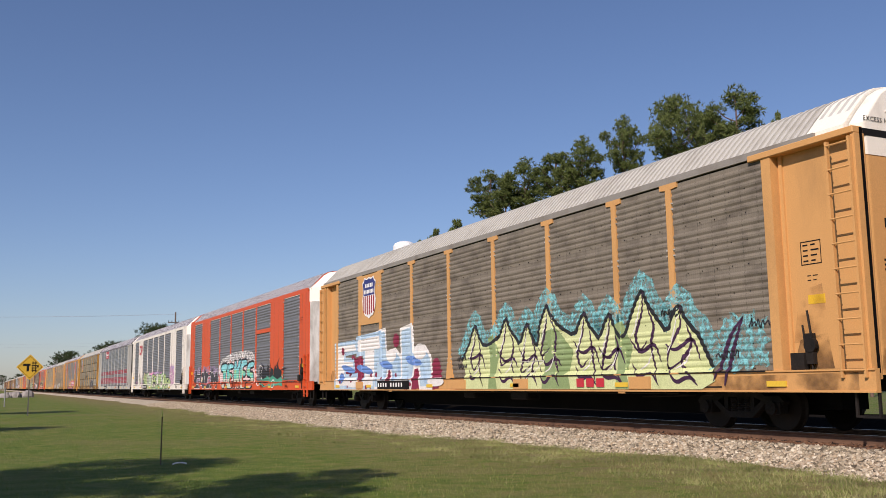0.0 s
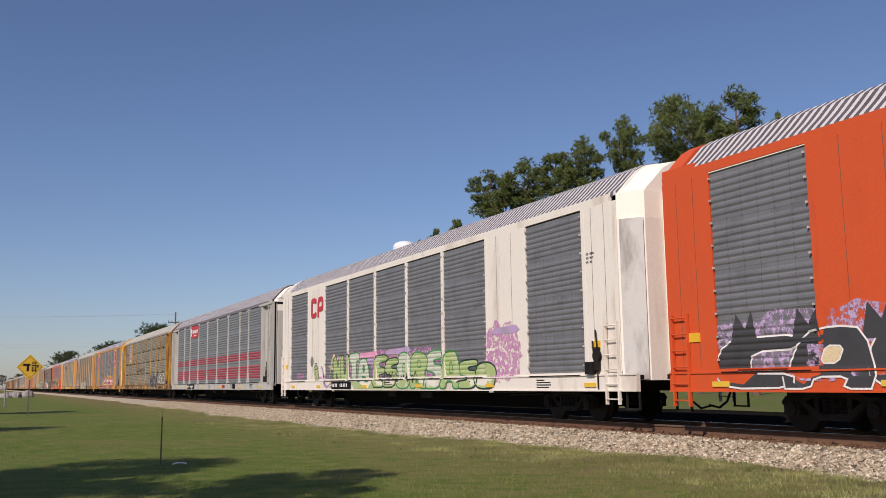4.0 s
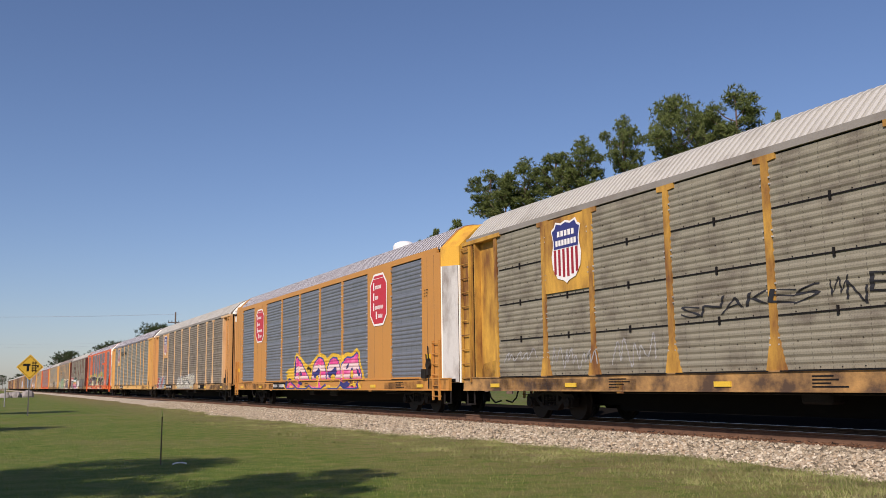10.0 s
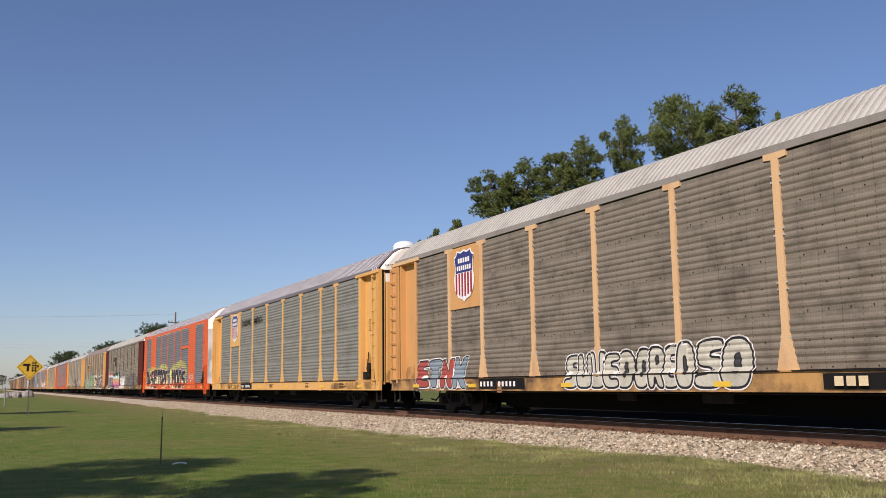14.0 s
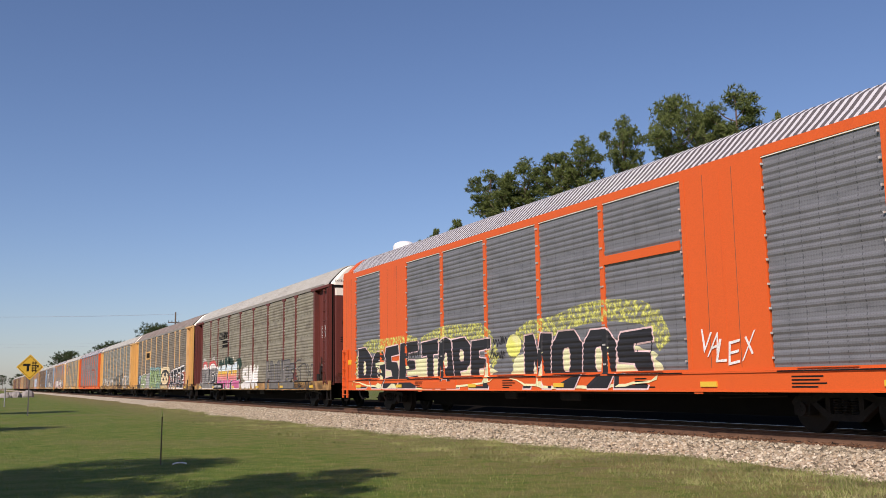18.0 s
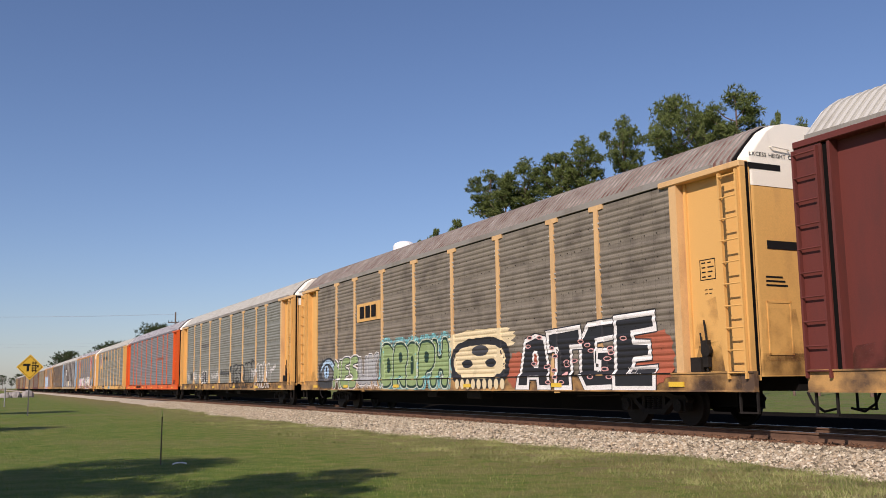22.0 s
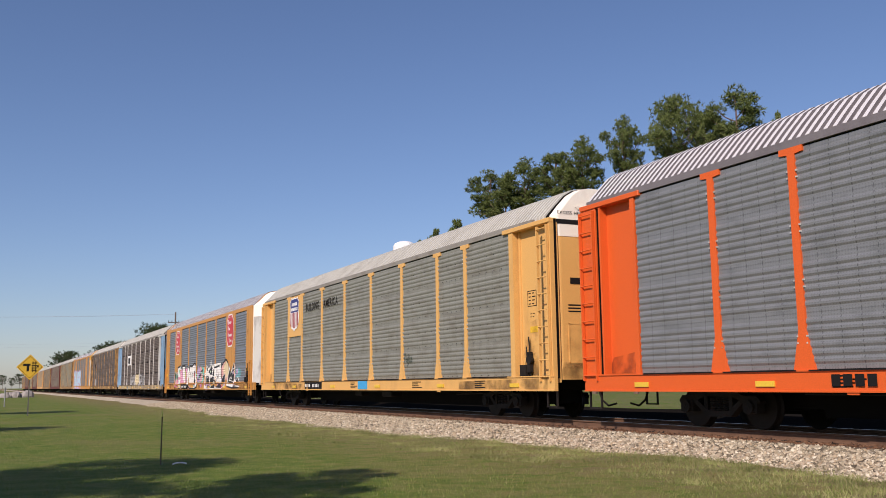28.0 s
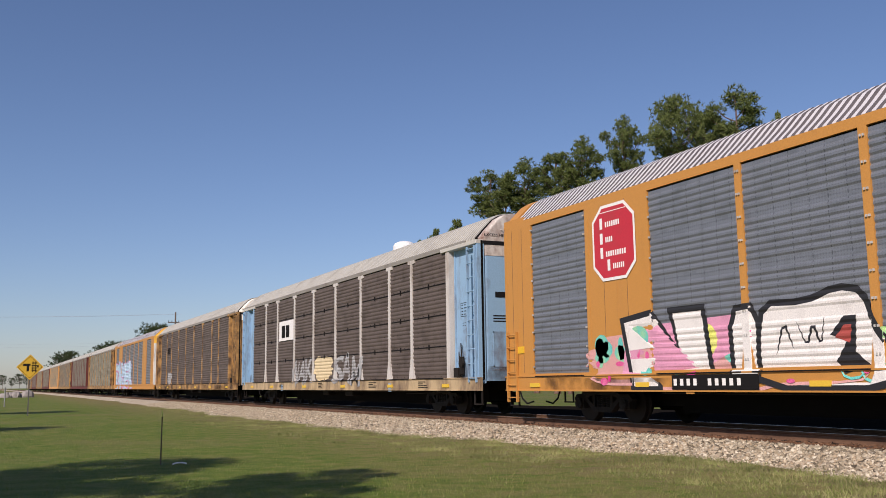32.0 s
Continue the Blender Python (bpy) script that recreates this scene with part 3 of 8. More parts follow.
# ---- the cars ----
def add_running_gear(car, near):
    trucks = []
    for y in (-9.6, 10.35):
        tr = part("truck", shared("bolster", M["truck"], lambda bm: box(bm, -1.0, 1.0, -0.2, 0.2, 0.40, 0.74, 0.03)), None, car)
        at(tr, 0, y, 0)
        for s in (-1, 1):
            at(part("side_frame", shared("side_frame", M["truck"], make_side_frame), None, tr), s * 1.02, 0, 0)
            for d in (-0.18, 0.0, 0.18):
                at(part("spring", shared("spring", M["truck"], make_spring), None, tr), s * 1.02, d, 0)
        for d in (-0.89, 0.89):
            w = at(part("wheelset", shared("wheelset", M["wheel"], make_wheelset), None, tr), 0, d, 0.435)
            WHEELS.append((w, d))
        trucks.append(tr)
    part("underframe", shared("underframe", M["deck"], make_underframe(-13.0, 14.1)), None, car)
    for y, rz in ((-13.1, 180), (14.2, 0)):
        at(part("coupler", shared("coupler", M["truck"], make_coupler), None, car), 0, y, 0, rz)
        at(part("air_hose", shared("hose", M["black"], make_hose), None, car), 0, y, 0, rz)
    part("brake_pipe", shared("pipe", M["truck"], lambda bm: (rod(bm, (-1.2, -8.0, 0.70), (-1.2, 8.0, 0.70), 0.02), box(bm, -1.25, -0.8, -1.9, -1.0, 0.5, 0.8, 0.04), box(bm, -1.2, -0.85, 1.2, 1.9, 0.52, 0.8, 0.04), rod(bm, (-0.9, -8.2, 0.66), (-0.9, -6.4, 0.62), 0.03))), None, car)


def ladder(car, paint, y, z0, z1, w, n, x=-HALF, side=-1):
    ld = part("ladder", shared(("ladder", z0, z1, w), paint, make_ladder(z0, z1, w)), None, car)
    at(ld, x - 0.06 if side < 0 else -x + 0.06, y, 0, 0 if side < 0 else 180)
    for k in range(n):
        at(part("rung", shared(("rung", w), paint, make_rung(w)), None, ld), -0.03, 0, z0 + 0.12 + (z1 - z0 - 0.2) * k / (n - 1))
    return ld


def stencil(car, style, y, z, w, h, rows=4, material=None, frame_line=True):
    """Small data panel: a ruled frame with bars for its unreadable lines."""
    material = material or M["black"]
    polys = []
    t = 0.018
    if frame_line:
        polys += [rect(y, y - w, z, z + t), rect(y, y - w, z + h - t, z + h), rect(y, y - t, z, z + h), rect(y - w + t, y - w, z, z + h)]
    for k in range(rows):
        zz = z + h * (k + 0.6) / (rows + 0.5)
        polys += [rect(y - 0.07 * w - 0.02, y - 0.36 * w, zz, zz + h * 0.045 + 0.008), rect(y - 0.5 * w, y - w * (0.72 + 0.17 * ((k * 7) % 3) / 2), zz, zz + h * 0.045 + 0.008)]
    bm = bmesh.new()
    for poly in polys:
        bm.faces.new([bm.verts.new((0, a, b)) for a, b in poly])
    return bm


def plate(car, name, bm, material, x, label=""):
    for v in bm.verts:
        v.co.x = x
    return part(name, bm, material, car, label)


def sill_marks(car, y, w, board=True, proud=0.044):
    """Reporting marks on the sill as bars on a dark board."""
    x = -(HALF + proud)
    if board:
        bm = bmesh.new()
        box(bm, x, x + 0.003, y - w, y, 0.785, 1.075)
        part("mark_board", bm, M["black"], car, "black number board")
    u = y - 0.06
    for k in range(10):
        if k == 4:
            u -= 0.22
            continue
        a = w * 0.082
        bm = bmesh.new()
        bm.faces.new([bm.verts.new((0, p, q)) for p, q in rect(u, u - a * 0.5, 0.865, 1.0)])
        plate(car, "mark", bm, M["white"] if board else M["black"], x - 0.004)
        u -= a


def sill_label(car, y, w, material, z0=0.86, z1=1.0, name="reflector"):
    bm = bmesh.new()
    box(bm, -(HALF + 0.072), -(HALF + 0.03), y - w, y, z0, z1)
    part(name, bm, material, car)


def sill_dressing(car, seed, paint):
    r = random.Random(seed)
    for y in (12.4, 8.6, 3.4, -1.6, -6.4, -10.9):
        sill_label(car, y + r.uniform(-0.3, 0.3), 0.45, M["reflector"], 0.84, 0.94)
    x = -(HALF + 0.045)
    for y in (7.0, 1.2, -4.6, -9.0):
        bm = bmesh.new()
        for k in range(4):
            z = 0.82 + 0.06 * k
            w = r.uniform(0.35, 0.8)
            bm.faces.new([bm.verts.new((0, a, b)) for a, b in rect(y, y - w, z, z + 0.028)])
        plate(car, "stencil", bm, M["black"], x)
    for y in (6.6, -6.6):
        bm = bmesh.new()
        box(bm, x, x + 0.02, y - 0.12, y + 0.12, Z_SILL - 0.04, 0.98)
        part("jacking_pad", bm, paint, car)


def auto_rack(i, style, paint, panel, roof="grey", deep=0, top="white", post=None, label="", far=False, sill=None):
    y_mid = (GAPS[i] + GAPS[i + 1]) / 2 + SHIFT.get(i, 0.0)
    car = new("auto_rack_car")
    car.empty_display_size = 0.5
    tagged(car, label, "rail car", "cars of the freight train")
    car.location = (TRACK_X, y_mid, 0)
    CARS.append((car, y_mid))
    P, Q, R, E = PAINT[paint], PANEL[panel], ROOF[roof], END_TOP[top]
    PP = PAINT[post] if post else P
    add_running_gear(car, not far)
    y0, y1 = (-13.22, 14.16) if style == "T" else (-13.1, 13.95)
    # solid dark core fills the car, standing in for its unlit inside
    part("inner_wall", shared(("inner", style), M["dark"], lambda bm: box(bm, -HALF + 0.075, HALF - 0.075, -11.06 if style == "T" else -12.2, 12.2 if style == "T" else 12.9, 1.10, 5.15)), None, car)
    for s in (-1, 1):
        part("side_sill", shared(("sill", style, s), PAINT[sill] if sill else P, make_sill(y0, y1, s)), None, car)
    rp = {0: (0.19, 0.03), 1: (0.20, 0.05)}[deep]
    part("roof", shared(("roof", style, deep), R, make_roof(-12.82 if style == "T" else -12.52, 13.98 if style == "T" else 13.55, rp[0], rp[1], 0.08, False, 0.0 if style == "T" else 0.05, True), (ROOF["dull" if deep else "soiled" if roof == "rusty" else "valley_shade"],)), None, car, "corrugated roof")
    rail_mat = (ROOF["dull"] if deep else ROOF["soiled"]) if style == "T" else P
    for s in (-1, 1):
        a, b = sorted((s * (HALF - 0.08), s * (HALF + 0.01)))
        part("top_rail", shared(("rail", style, s), rail_mat, lambda bm: box(bm, a, b, -12.3, 13.9 if style == "T" else 13.9, Z_TOP + 0.03, Z_EAVE + (0.0 if style == "T" else 0.05))), None, car)
    if style == "T":
        bays = [(a, b) for a, b in zip(T_EDGES, T_EDGES[1:])]
    else:
        bays = [(a, b) for a, b, k in S_BAYS if k]
    for a, b in bays:
        w = a - b - 0.02
        if far:
            at(part("panel", shared(("panel4", round(w, 2)), Q, make_panel(w, TIERS)), None, car), 0, a - 0.01, Z_FLOOR)
        else:
            for k in range(TIERS):
                at(part("panel", shared(("panel", round(w, 2)), Q, make_panel(w)), None, car), 0, a - 0.01, Z_FLOOR + k * TIER)
        at(part("panel", shared(("panel4", round(w, 2)), Q, make_panel(w, TIERS)), None, car), 0, b + 0.01, Z_FLOOR, 180)
    if style == "T":
        for y in T_POSTS:
            at(part("post", shared("post", PP, make_post), None, car), 0, y, 0)
            at(part("post", shared("post", PP, make_post), None, car), 0, y, 0, 180)
        # ladder bays with their header beams, near and far end, both sides
        for ya, yb in ((-11.05, -13.1), (13.42, 12.1)):
            for s in (-1, 1):
                a, b = sorted((s * (HALF - 0.21), s * (HALF - 0.18)))
                part("bay_wall", shared(("bay", ya, s), P, lambda bm: box(bm, a, b, yb, ya, 1.13, 5.1)), None, car)
        for s in (-1, 1):
            a, b = sorted((s * (HALF - 0.22), s * (HALF + 0.014)))
            c, d = sorted((s * (HALF - 0.2), s * (HALF + 0.045)))
            for nm, ya, yb, z0, z1, pm in (("bay_post", -11.28, -11.06, 1.12, 5.0, PP), ("corner_post", 12.11, 12.26, 1.12, 5.0, P), ("corner_post", 13.38, 13.44, 1.0, 5.0, P), ("corner_post", 13.56, 14.16, 1.0, 5.0, P), ("corner_post", -13.14, -13.06, 0.95, 5.0, P)):
                part(nm, shared((nm, ya, s), pm, lambda bm: box(bm, a, b, ya, yb, z0, z1)), None, car)
            for ya, yb in ((-13.14, -10.75), (11.9, 14.16)):
                part("header", shared(("header", ya, s), PP if paint != "blue" else R, lambda bm: box(bm, c, d, ya, yb, 5.0, 5.12, 0.012)), None, car)
            if far:
                continue
            for y, w in ((-12.84, 0.46), (13.88, 0.5)):
                ladder(car, P, y, 0.98, 4.95, w, 10, side=s)
        part("bay_rib", shared("bayrib", P, lambda bm: box(bm, -HALF + 0.14, -HALF + 0.19, -11.40, -11.33, 1.13, 5.0)), None, car)
        for s in (-1, 1):
            c, d = sorted((s * (HALF - 0.02), s * (HALF - 0.18)))
            # dark box fills the slit: its shade is put in as a shape
            part("door_gap", shared(("slit", s), M["dark"], lambda bm: box(bm, c, d, 13.442, 13.558, 1.02, 4.97)), None, car, "dark box in place of the shaded slit beside the ladder")
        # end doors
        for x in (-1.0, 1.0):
            # dark bar put in for the shade of the gap beside the door
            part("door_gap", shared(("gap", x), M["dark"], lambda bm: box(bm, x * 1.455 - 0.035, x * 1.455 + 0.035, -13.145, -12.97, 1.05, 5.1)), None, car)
        for y, rz in ((-12.93, 180), (13.95, 0)):
            at(part("end_door", shared("door_low", P, make_end_door(1.43, 0.19, 1.02, 4.66, False)), None, car), 0, y, 0, rz)
            at(part("end_hood", shared("door_top", E, make_end_door(1.43, 0.20, 4.66, 5.97, True)), None, car, "painted door top"), 0, y, 0, rz)
        part("hood_rim", shared("hood_rim", M["black"], make_roof(-12.88, -12.84, 2.0, 0.0, 0.085)), None, car, "dark gap at the roof end")
        if i == 1:
            part("roof_end_cap", shared("roof_cap", E, make_roof(-12.9, -12.1, 2.0, 0.02, 0.066)), None, car, "painted end sheet of the roof")
        part("door_slot", shared("slot", M["black"], lambda bm: box(bm, -1.02, -0.23, -13.132, -13.10, 3.44, 3.60)), None, car)
        part("door_slot", shared("slot_top", M["black"], lambda bm: box(bm, -1.40, -0.56, -13.136, -13.10, 4.98, 5.10)), None, car)
        part("door_panel", shared("hatch", P, lambda bm: (box(bm, -1.12, -0.5, -13.136, -13.10, 1.42, 1.46), box(bm, -1.12, -0.5, -13.136, -13.10, 2.40, 2.44), box(bm, -1.12, -1.08, -13.136, -13.10, 1.42, 2.44), box(bm, -0.54, -0.5, -13.136, -13.10, 1.42, 2.44), box(bm, -1.08, -0.54, -13.128, -13.10, 1.46, 2.40))), None, car)
        part("grab_iron", shared("hood_grab", E, lambda bm: (rod(bm, (-0.8, -13.19, 5.45), (-0.35, -13.19, 5.42), 0.014), rod(bm, (-0.8, -13.19, 5.45), (-0.8, -13.08, 5.45), 0.012), rod(bm, (-0.35, -13.19, 5.42), (-0.35, -13.08, 5.42), 0.012))), None, car)
    else:
        for y in S_POSTS:
            at(part("post", shared("plain_post", PP, make_plain_post), None, car), 0, y, 0)
            at(part("post", shared("plain_post", PP, make_plain_post), None, car), 0, y, 0, 180)
        sheets = [(a, b) for a, b, k in S_BAYS if not k] + [(-11.14, -12.55), (13.95, 12.55)]
        for a, b in sheets:
            for s in (-1, 1):
                x0, x1 = sorted((s * (HALF - 0.06), s * (HALF + 0.01)))
                sh = part("side_sheet", shared(("sheet", a, s), P, lambda bm: box(bm, x0, x1, b, a, 1.13, 5.06)), None, car)
                for yy, w, d in ((a - 0.08, 0.06, 0.016), (b + 0.08, 0.06, 0.016), ((a + b) / 2, 0.02, 0.013)):
                    x2, x3 = sorted((s * (HALF + 0.005), s * (HALF + d)))
                    part("stiffener", shared(("stiff", yy, s), P, lambda bm: box(bm, x2, x3, yy - w, yy + w, 1.19, 5.05)), None, sh)
            for f in (0.3, 0.66):
                yy = a + (b - a) * f
                part("sheet_seam", shared(("sheet_seam", round(yy, 2)), M["seam"], lambda bm: box(bm, -(HALF + 0.0125), -HALF, yy - 0.006, yy + 0.006, 1.2, 5.04)), None, car, "fine dark weld seam")
        part("lower_rail", shared("lower_rail", P, lambda bm: box(bm, -HALF - 0.02, -HALF + 0.06, -12.55, 13.95, Z_FLOOR - 0.004, Z_FLOOR + 0.05)), None, car)
        # chamfered near end and flat far end
        ring = [(-HALF, -12.56), (-1.22, -13.1), (1.22, -13.1), (HALF, -12.56)]

        def prism(z0, z1, pts, thick=0.05):
            def go(bm):
                lo = [bm.verts.new((x, y, z0)) for x, y in pts]
                hi = [bm.verts.new((x, y, z1)) for x, y in pts]
                for k in range(len(pts)):
                    q = (k + 1) % len(pts)
                    bm.faces.new((lo[k], lo[q], hi[q], hi[k]))
                bm.faces.new(hi)
                bm.faces.new(lo[::-1])
            return go
        part("end_wall", shared("s_end_low", END_TOP["white"] if paint == "orange_yellow" else P, prism(0.98, 4.6, ring)), None, car)
        part("end_hood", shared("s_end_top", E, prism(4.6, 5.22, ring)), None, car, "painted upper end")
        part("roof_end_cap", shared(("s_roof_cap", top), P, make_roof(-12.64, -12.5, 2.0, 0.016, 0.06)), None, car, "painted end of the roof")

        def gable(bm):
            rows = []
            for z, h in ((5.22, HALF - 0.03), (5.48, 1.30), (5.78, 1.0), (5.92, 0.76), (5.985, 0.42)):
                rows.append([bm.verts.new(p) for p in ((-h, -12.60, z), (-max(h - 0.36, 0.2), -13.08, z), (max(h - 0.36, 0.2), -13.08, z), (h, -12.60, z))])
            for a_, b_ in zip(rows, rows[1:]):
                for k in range(3):
                    bm.faces.new((a_[k], a_[k + 1], b_[k + 1], b_[k]))
            bm.faces.new(rows[-1])
        part("roof_end_hood", shared(("s_gable", top), E, gable), None, car, "painted hood that closes the roof end")
        part("roof_end_cap", shared("s_roof_cap_far", P, make_roof(13.5, 13.95, 2.0, 0.012, 0.0)), None, car)
        part("end_wall", shared("s_end_far", P, prism(0.98, 5.35, [(-HALF + 0.01, 13.0), (HALF - 0.01, 13.0), (HALF - 0.01, 13.96), (-HALF + 0.01, 13.96)])), None, car)
        for s in (-1, 1):
            strip = [(s * (HALF - 0.03), -12.60), (s * 1.25, -13.06), (s * 1.28, -13.10), (s * HALF, -12.64)]
            part("corner_strip", shared(("strip", s), M["chrome"], prism(1.0, 4.6, strip[::1 if s > 0 else -1])), None, car, "bare metal corner strip")
            if not far:
                for y in (-12.27, 13.56):
                    ladder(car, P, y, 0.45, 2.3, 0.46, 6, side=s)
        for x in (-0.72, 0.72):
            part("end_rod", shared(("end_rod", x), P, lambda bm: rod(bm, (x, -13.14, 1.05), (x, -13.14, 5.2), 0.03)), None, car)
    for y in (y0 + 0.25, y1 - 0.3):
        for s in (-1, 1):
            at(part("step", shared("stirrup", M["truck"], make_stirrup), None, car), s * (HALF - 0.05), y, 0)
    if far:
        return car
    # brake stand, data panels and labels
    yb = -11.85 if style == "T" else -11.72
    xb = -HALF + 0.15 if style == "T" else -HALF - 0.02
    bm = bmesh.new()
    rod(bm, (xb - 0.02, yb, 1.55), (xb - 0.10, yb, 1.55), 0.13, 14)
    box(bm, xb - 0.09, xb, yb - 0.06, yb + 0.09, 1.22, 1.75)
    rod(bm, (xb - 0.06, yb + 0.1, 1.3), (xb - 0.06, yb + 0.16, 1.9), 0.018)
    box(bm, xb - 0.12, xb, yb + 0.12, yb + 0.42, 1.13, 1.42)
    rod(bm, (xb - 0.05, yb, 1.75), (xb - 0.05, yb + 0.05, 2.15), 0.02)
    rod(bm, (xb - 0.05, yb, 0.8), (xb - 0.05, yb, 1.3), 0.02)
    part("hand_brake", bm, M["truck"], car, "dark grimy hand brake")
    if style == "T":
        px = -HALF + 0.176
        plate(car, "stencil", stencil(car, style, -11.68, 2.95, 0.45, 0.42), M["black"], px)
        plate(car, "stencil", stencil(car, style, -11.75, 2.62, 0.34, 0.2, 2, None, False), M["black"], px)
        if i in (1, 4, 5, 13, 14):
            bm = bmesh.new()
            box(bm, px, px + 0.003, -12.15, -11.78, 2.26, 2.42)
            part("warning_label", bm, M["label_yellow"], car, "small yellow warning label")
        lettering("writing", "EXCESS HEIGHT CAR", M["black"], car, 0, 5.24, 0.085, 1.3, x=-13.138, end=True, bold=0.008).location.x = -1.36
        bm = bmesh.new()
        for k in range(3):
            box(bm, -1.1, -0.55 - 0.06 * k, -13.126, -13.11, 2.72 + 0.08 * k, 2.755 + 0.08 * k)
        part("stencil", bm, M["black"], car)
    else:
        plate(car, "stencil", stencil(car, style, -11.3, 3.7, 0.42, 0.34, 3, None, False), M["black"], -(HALF + 0.035))
        for y in (-11.45, 13.35):
            bm = bmesh.new()
            box(bm, -(HALF + 0.034), -HALF, y - 0.34, y, 1.72, 1.90)
            part("warning_label", bm, M["label_yellow"], car, "small orange-yellow warning label")
    bm = bmesh.new()
    if style == "S":
        for a, b in bays:
            for y in (a - 0.03, b + 0.03):
                for k in range(9):
                    z = Z_FLOOR + 0.2 + 0.445 * k
                    box(bm, -HALF - 0.043, -HALF - 0.0, y - 0.014, y + 0.014, z, z + 0.04)
        tagged(part("panel_clip", bm, M["chrome"], car, "small pale panel clips"), kind="stuff")
    elif panel not in ("steel", "slate"):
        for a, b in bays:
            for k in range(TIERS):
                for f in (0.18, 0.34, 0.5, 0.66, 0.82):
                    for dz in (0.03, 0.49):
                        y, z = a + (b - a) * f, Z_FLOOR + k * TIER + dz
                        box(bm, -HALF + 0.012, -HALF + 0.03, y - 0.008, y + 0.008, z, z + 0.018)
        tagged(part("panel_bolt", bm, M["truck"], car, "small dark panel bolts"), kind="stuff")
    else:
        bm.free()
    if style == "T":
        bm = bmesh.new()
        for y in T_POSTS:
            for s in (-1, 1):
                for k in range(TIERS):
                    for dz in (0.10, 0.22):
                        z = Z_FLOOR + (k + 0.35) * TIER + dz
                        box(bm, -HALF - 0.02, -HALF + 0.02, y + s * 0.105 - 0.014, y + s * 0.105 + 0.014, z, z + 0.028)
        tagged(part("panel_clip", bm, M["chrome"], car, "small pale panel clips"), kind="stuff")
    if paint in ("red_orange", "orange") and style == "S":
        part("flashing", shared(("flashing", style), END_TOP["white"], lambda bm: box(bm, -HALF + 0.0, -HALF + 0.05, bays[-1][1], bays[0][0], Z_TOP + 0.005, Z_TOP + 0.028)), None, car, "thin pale strip above the panels")
        for a, b in bays:
            at(part("threshold", shared(("threshold", round(a - b, 2)), END_TOP["white"], lambda bm: box(bm, -HALF - 0.02, -HALF + 0.03, -(a - b) * 0.72, -(a - b) * 0.22, Z_FLOOR - 0.005, Z_FLOOR + 0.03)), None, car, "pale strip below the panel"), 0, a, 0)
    if i in (5, 16):
        # open joints between the panel tiers, with their latches
        for a, b in bays:
            for k in range(1, TIERS):
                at(part("panel_joint", shared(("joint", round(a - b, 2)), M["black"], lambda bm: (box(bm, -HALF + 0.012, -HALF + 0.034, b - a + 0.1, -0.1, -0.014, 0.014), box(bm, -HALF - 0.004, -HALF + 0.034, (b - a) * 0.5 - 0.02, (b - a) * 0.5 + 0.02, -0.08, 0.08))), None, car, "dark joint between panel rows"), 0, a, Z_FLOOR + k * TIER)
    if not far:
        for a, b in bays:
            # thin black strip put in for the shade under the floor edge
            at(part("sill_seam", shared(("seam", round(a - b, 2)), M["black"], lambda bm: box(bm, -HALF - 0.074, -HALF - 0.05, b - a + 0.14, -0.14, Z_FLOOR - 0.03, Z_FLOOR - 0.006)), None, car, "dark strip in place of the shade above the sill"), 0, a, 0)
    # brown dirt thrown up at the near end
    if style == "T" and paint != "grey":
        for name, x0, x1, z0, z1, yy, key in (("dirt_smear", -1.40, 0.6, 1.04, 1.45, -13.134, "grime"), ("dirt_smear", -1.25, -0.2, 1.3, 2.3, -13.1365, "rust_smear")):
            bm = bmesh.new()
            bm.faces.new([bm.verts.new(p) for p in ((x0, yy, z0), (x1, yy, z0), (x1 - 0.2, yy, z1), (x0 + 0.1, yy, z1))])
            part(name, bm, M[key], car, "brown dirt smear")
        for y_a, y_b, z0, z1, key in ((-11.35, -12.25, 1.14, 1.75, "grime"), (-11.4, -12.2, 1.6, 2.6, "rust_smear"), (13.5, 12.4, 1.14, 1.6, "grime")):
            bm = bmesh.new()
            bm.faces.new([bm.verts.new((-HALF + 0.174, y, z)) for y, z in ((y_a, z0), (y_b, z0), (y_b + 0.1, z1), (y_a - 0.2, z1 - 0.1))])
            part("dirt_smear", bm, M[key], car, "brown dirt smear")
    for y_a, y_b in ((-8.0, -12.9), (6.0, 12.0)) if "yellow" in paint or paint == "brown" else ():
        bm = bmesh.new()
        bm.faces.new([bm.verts.new((-HALF - 0.0475, y, z)) for y, z in ((y_a, Z_SILL + 0.04), (y_b, Z_SILL + 0.04), (y_b, Z_FLOOR - 0.06), (y_a, Z_FLOOR - 0.12))])
        part("dirt_smear", bm, M["grime"], car, "brown dirt smear")
    sill_dressing(car, i, P)
    return car


CARS, WHEELS = [], []


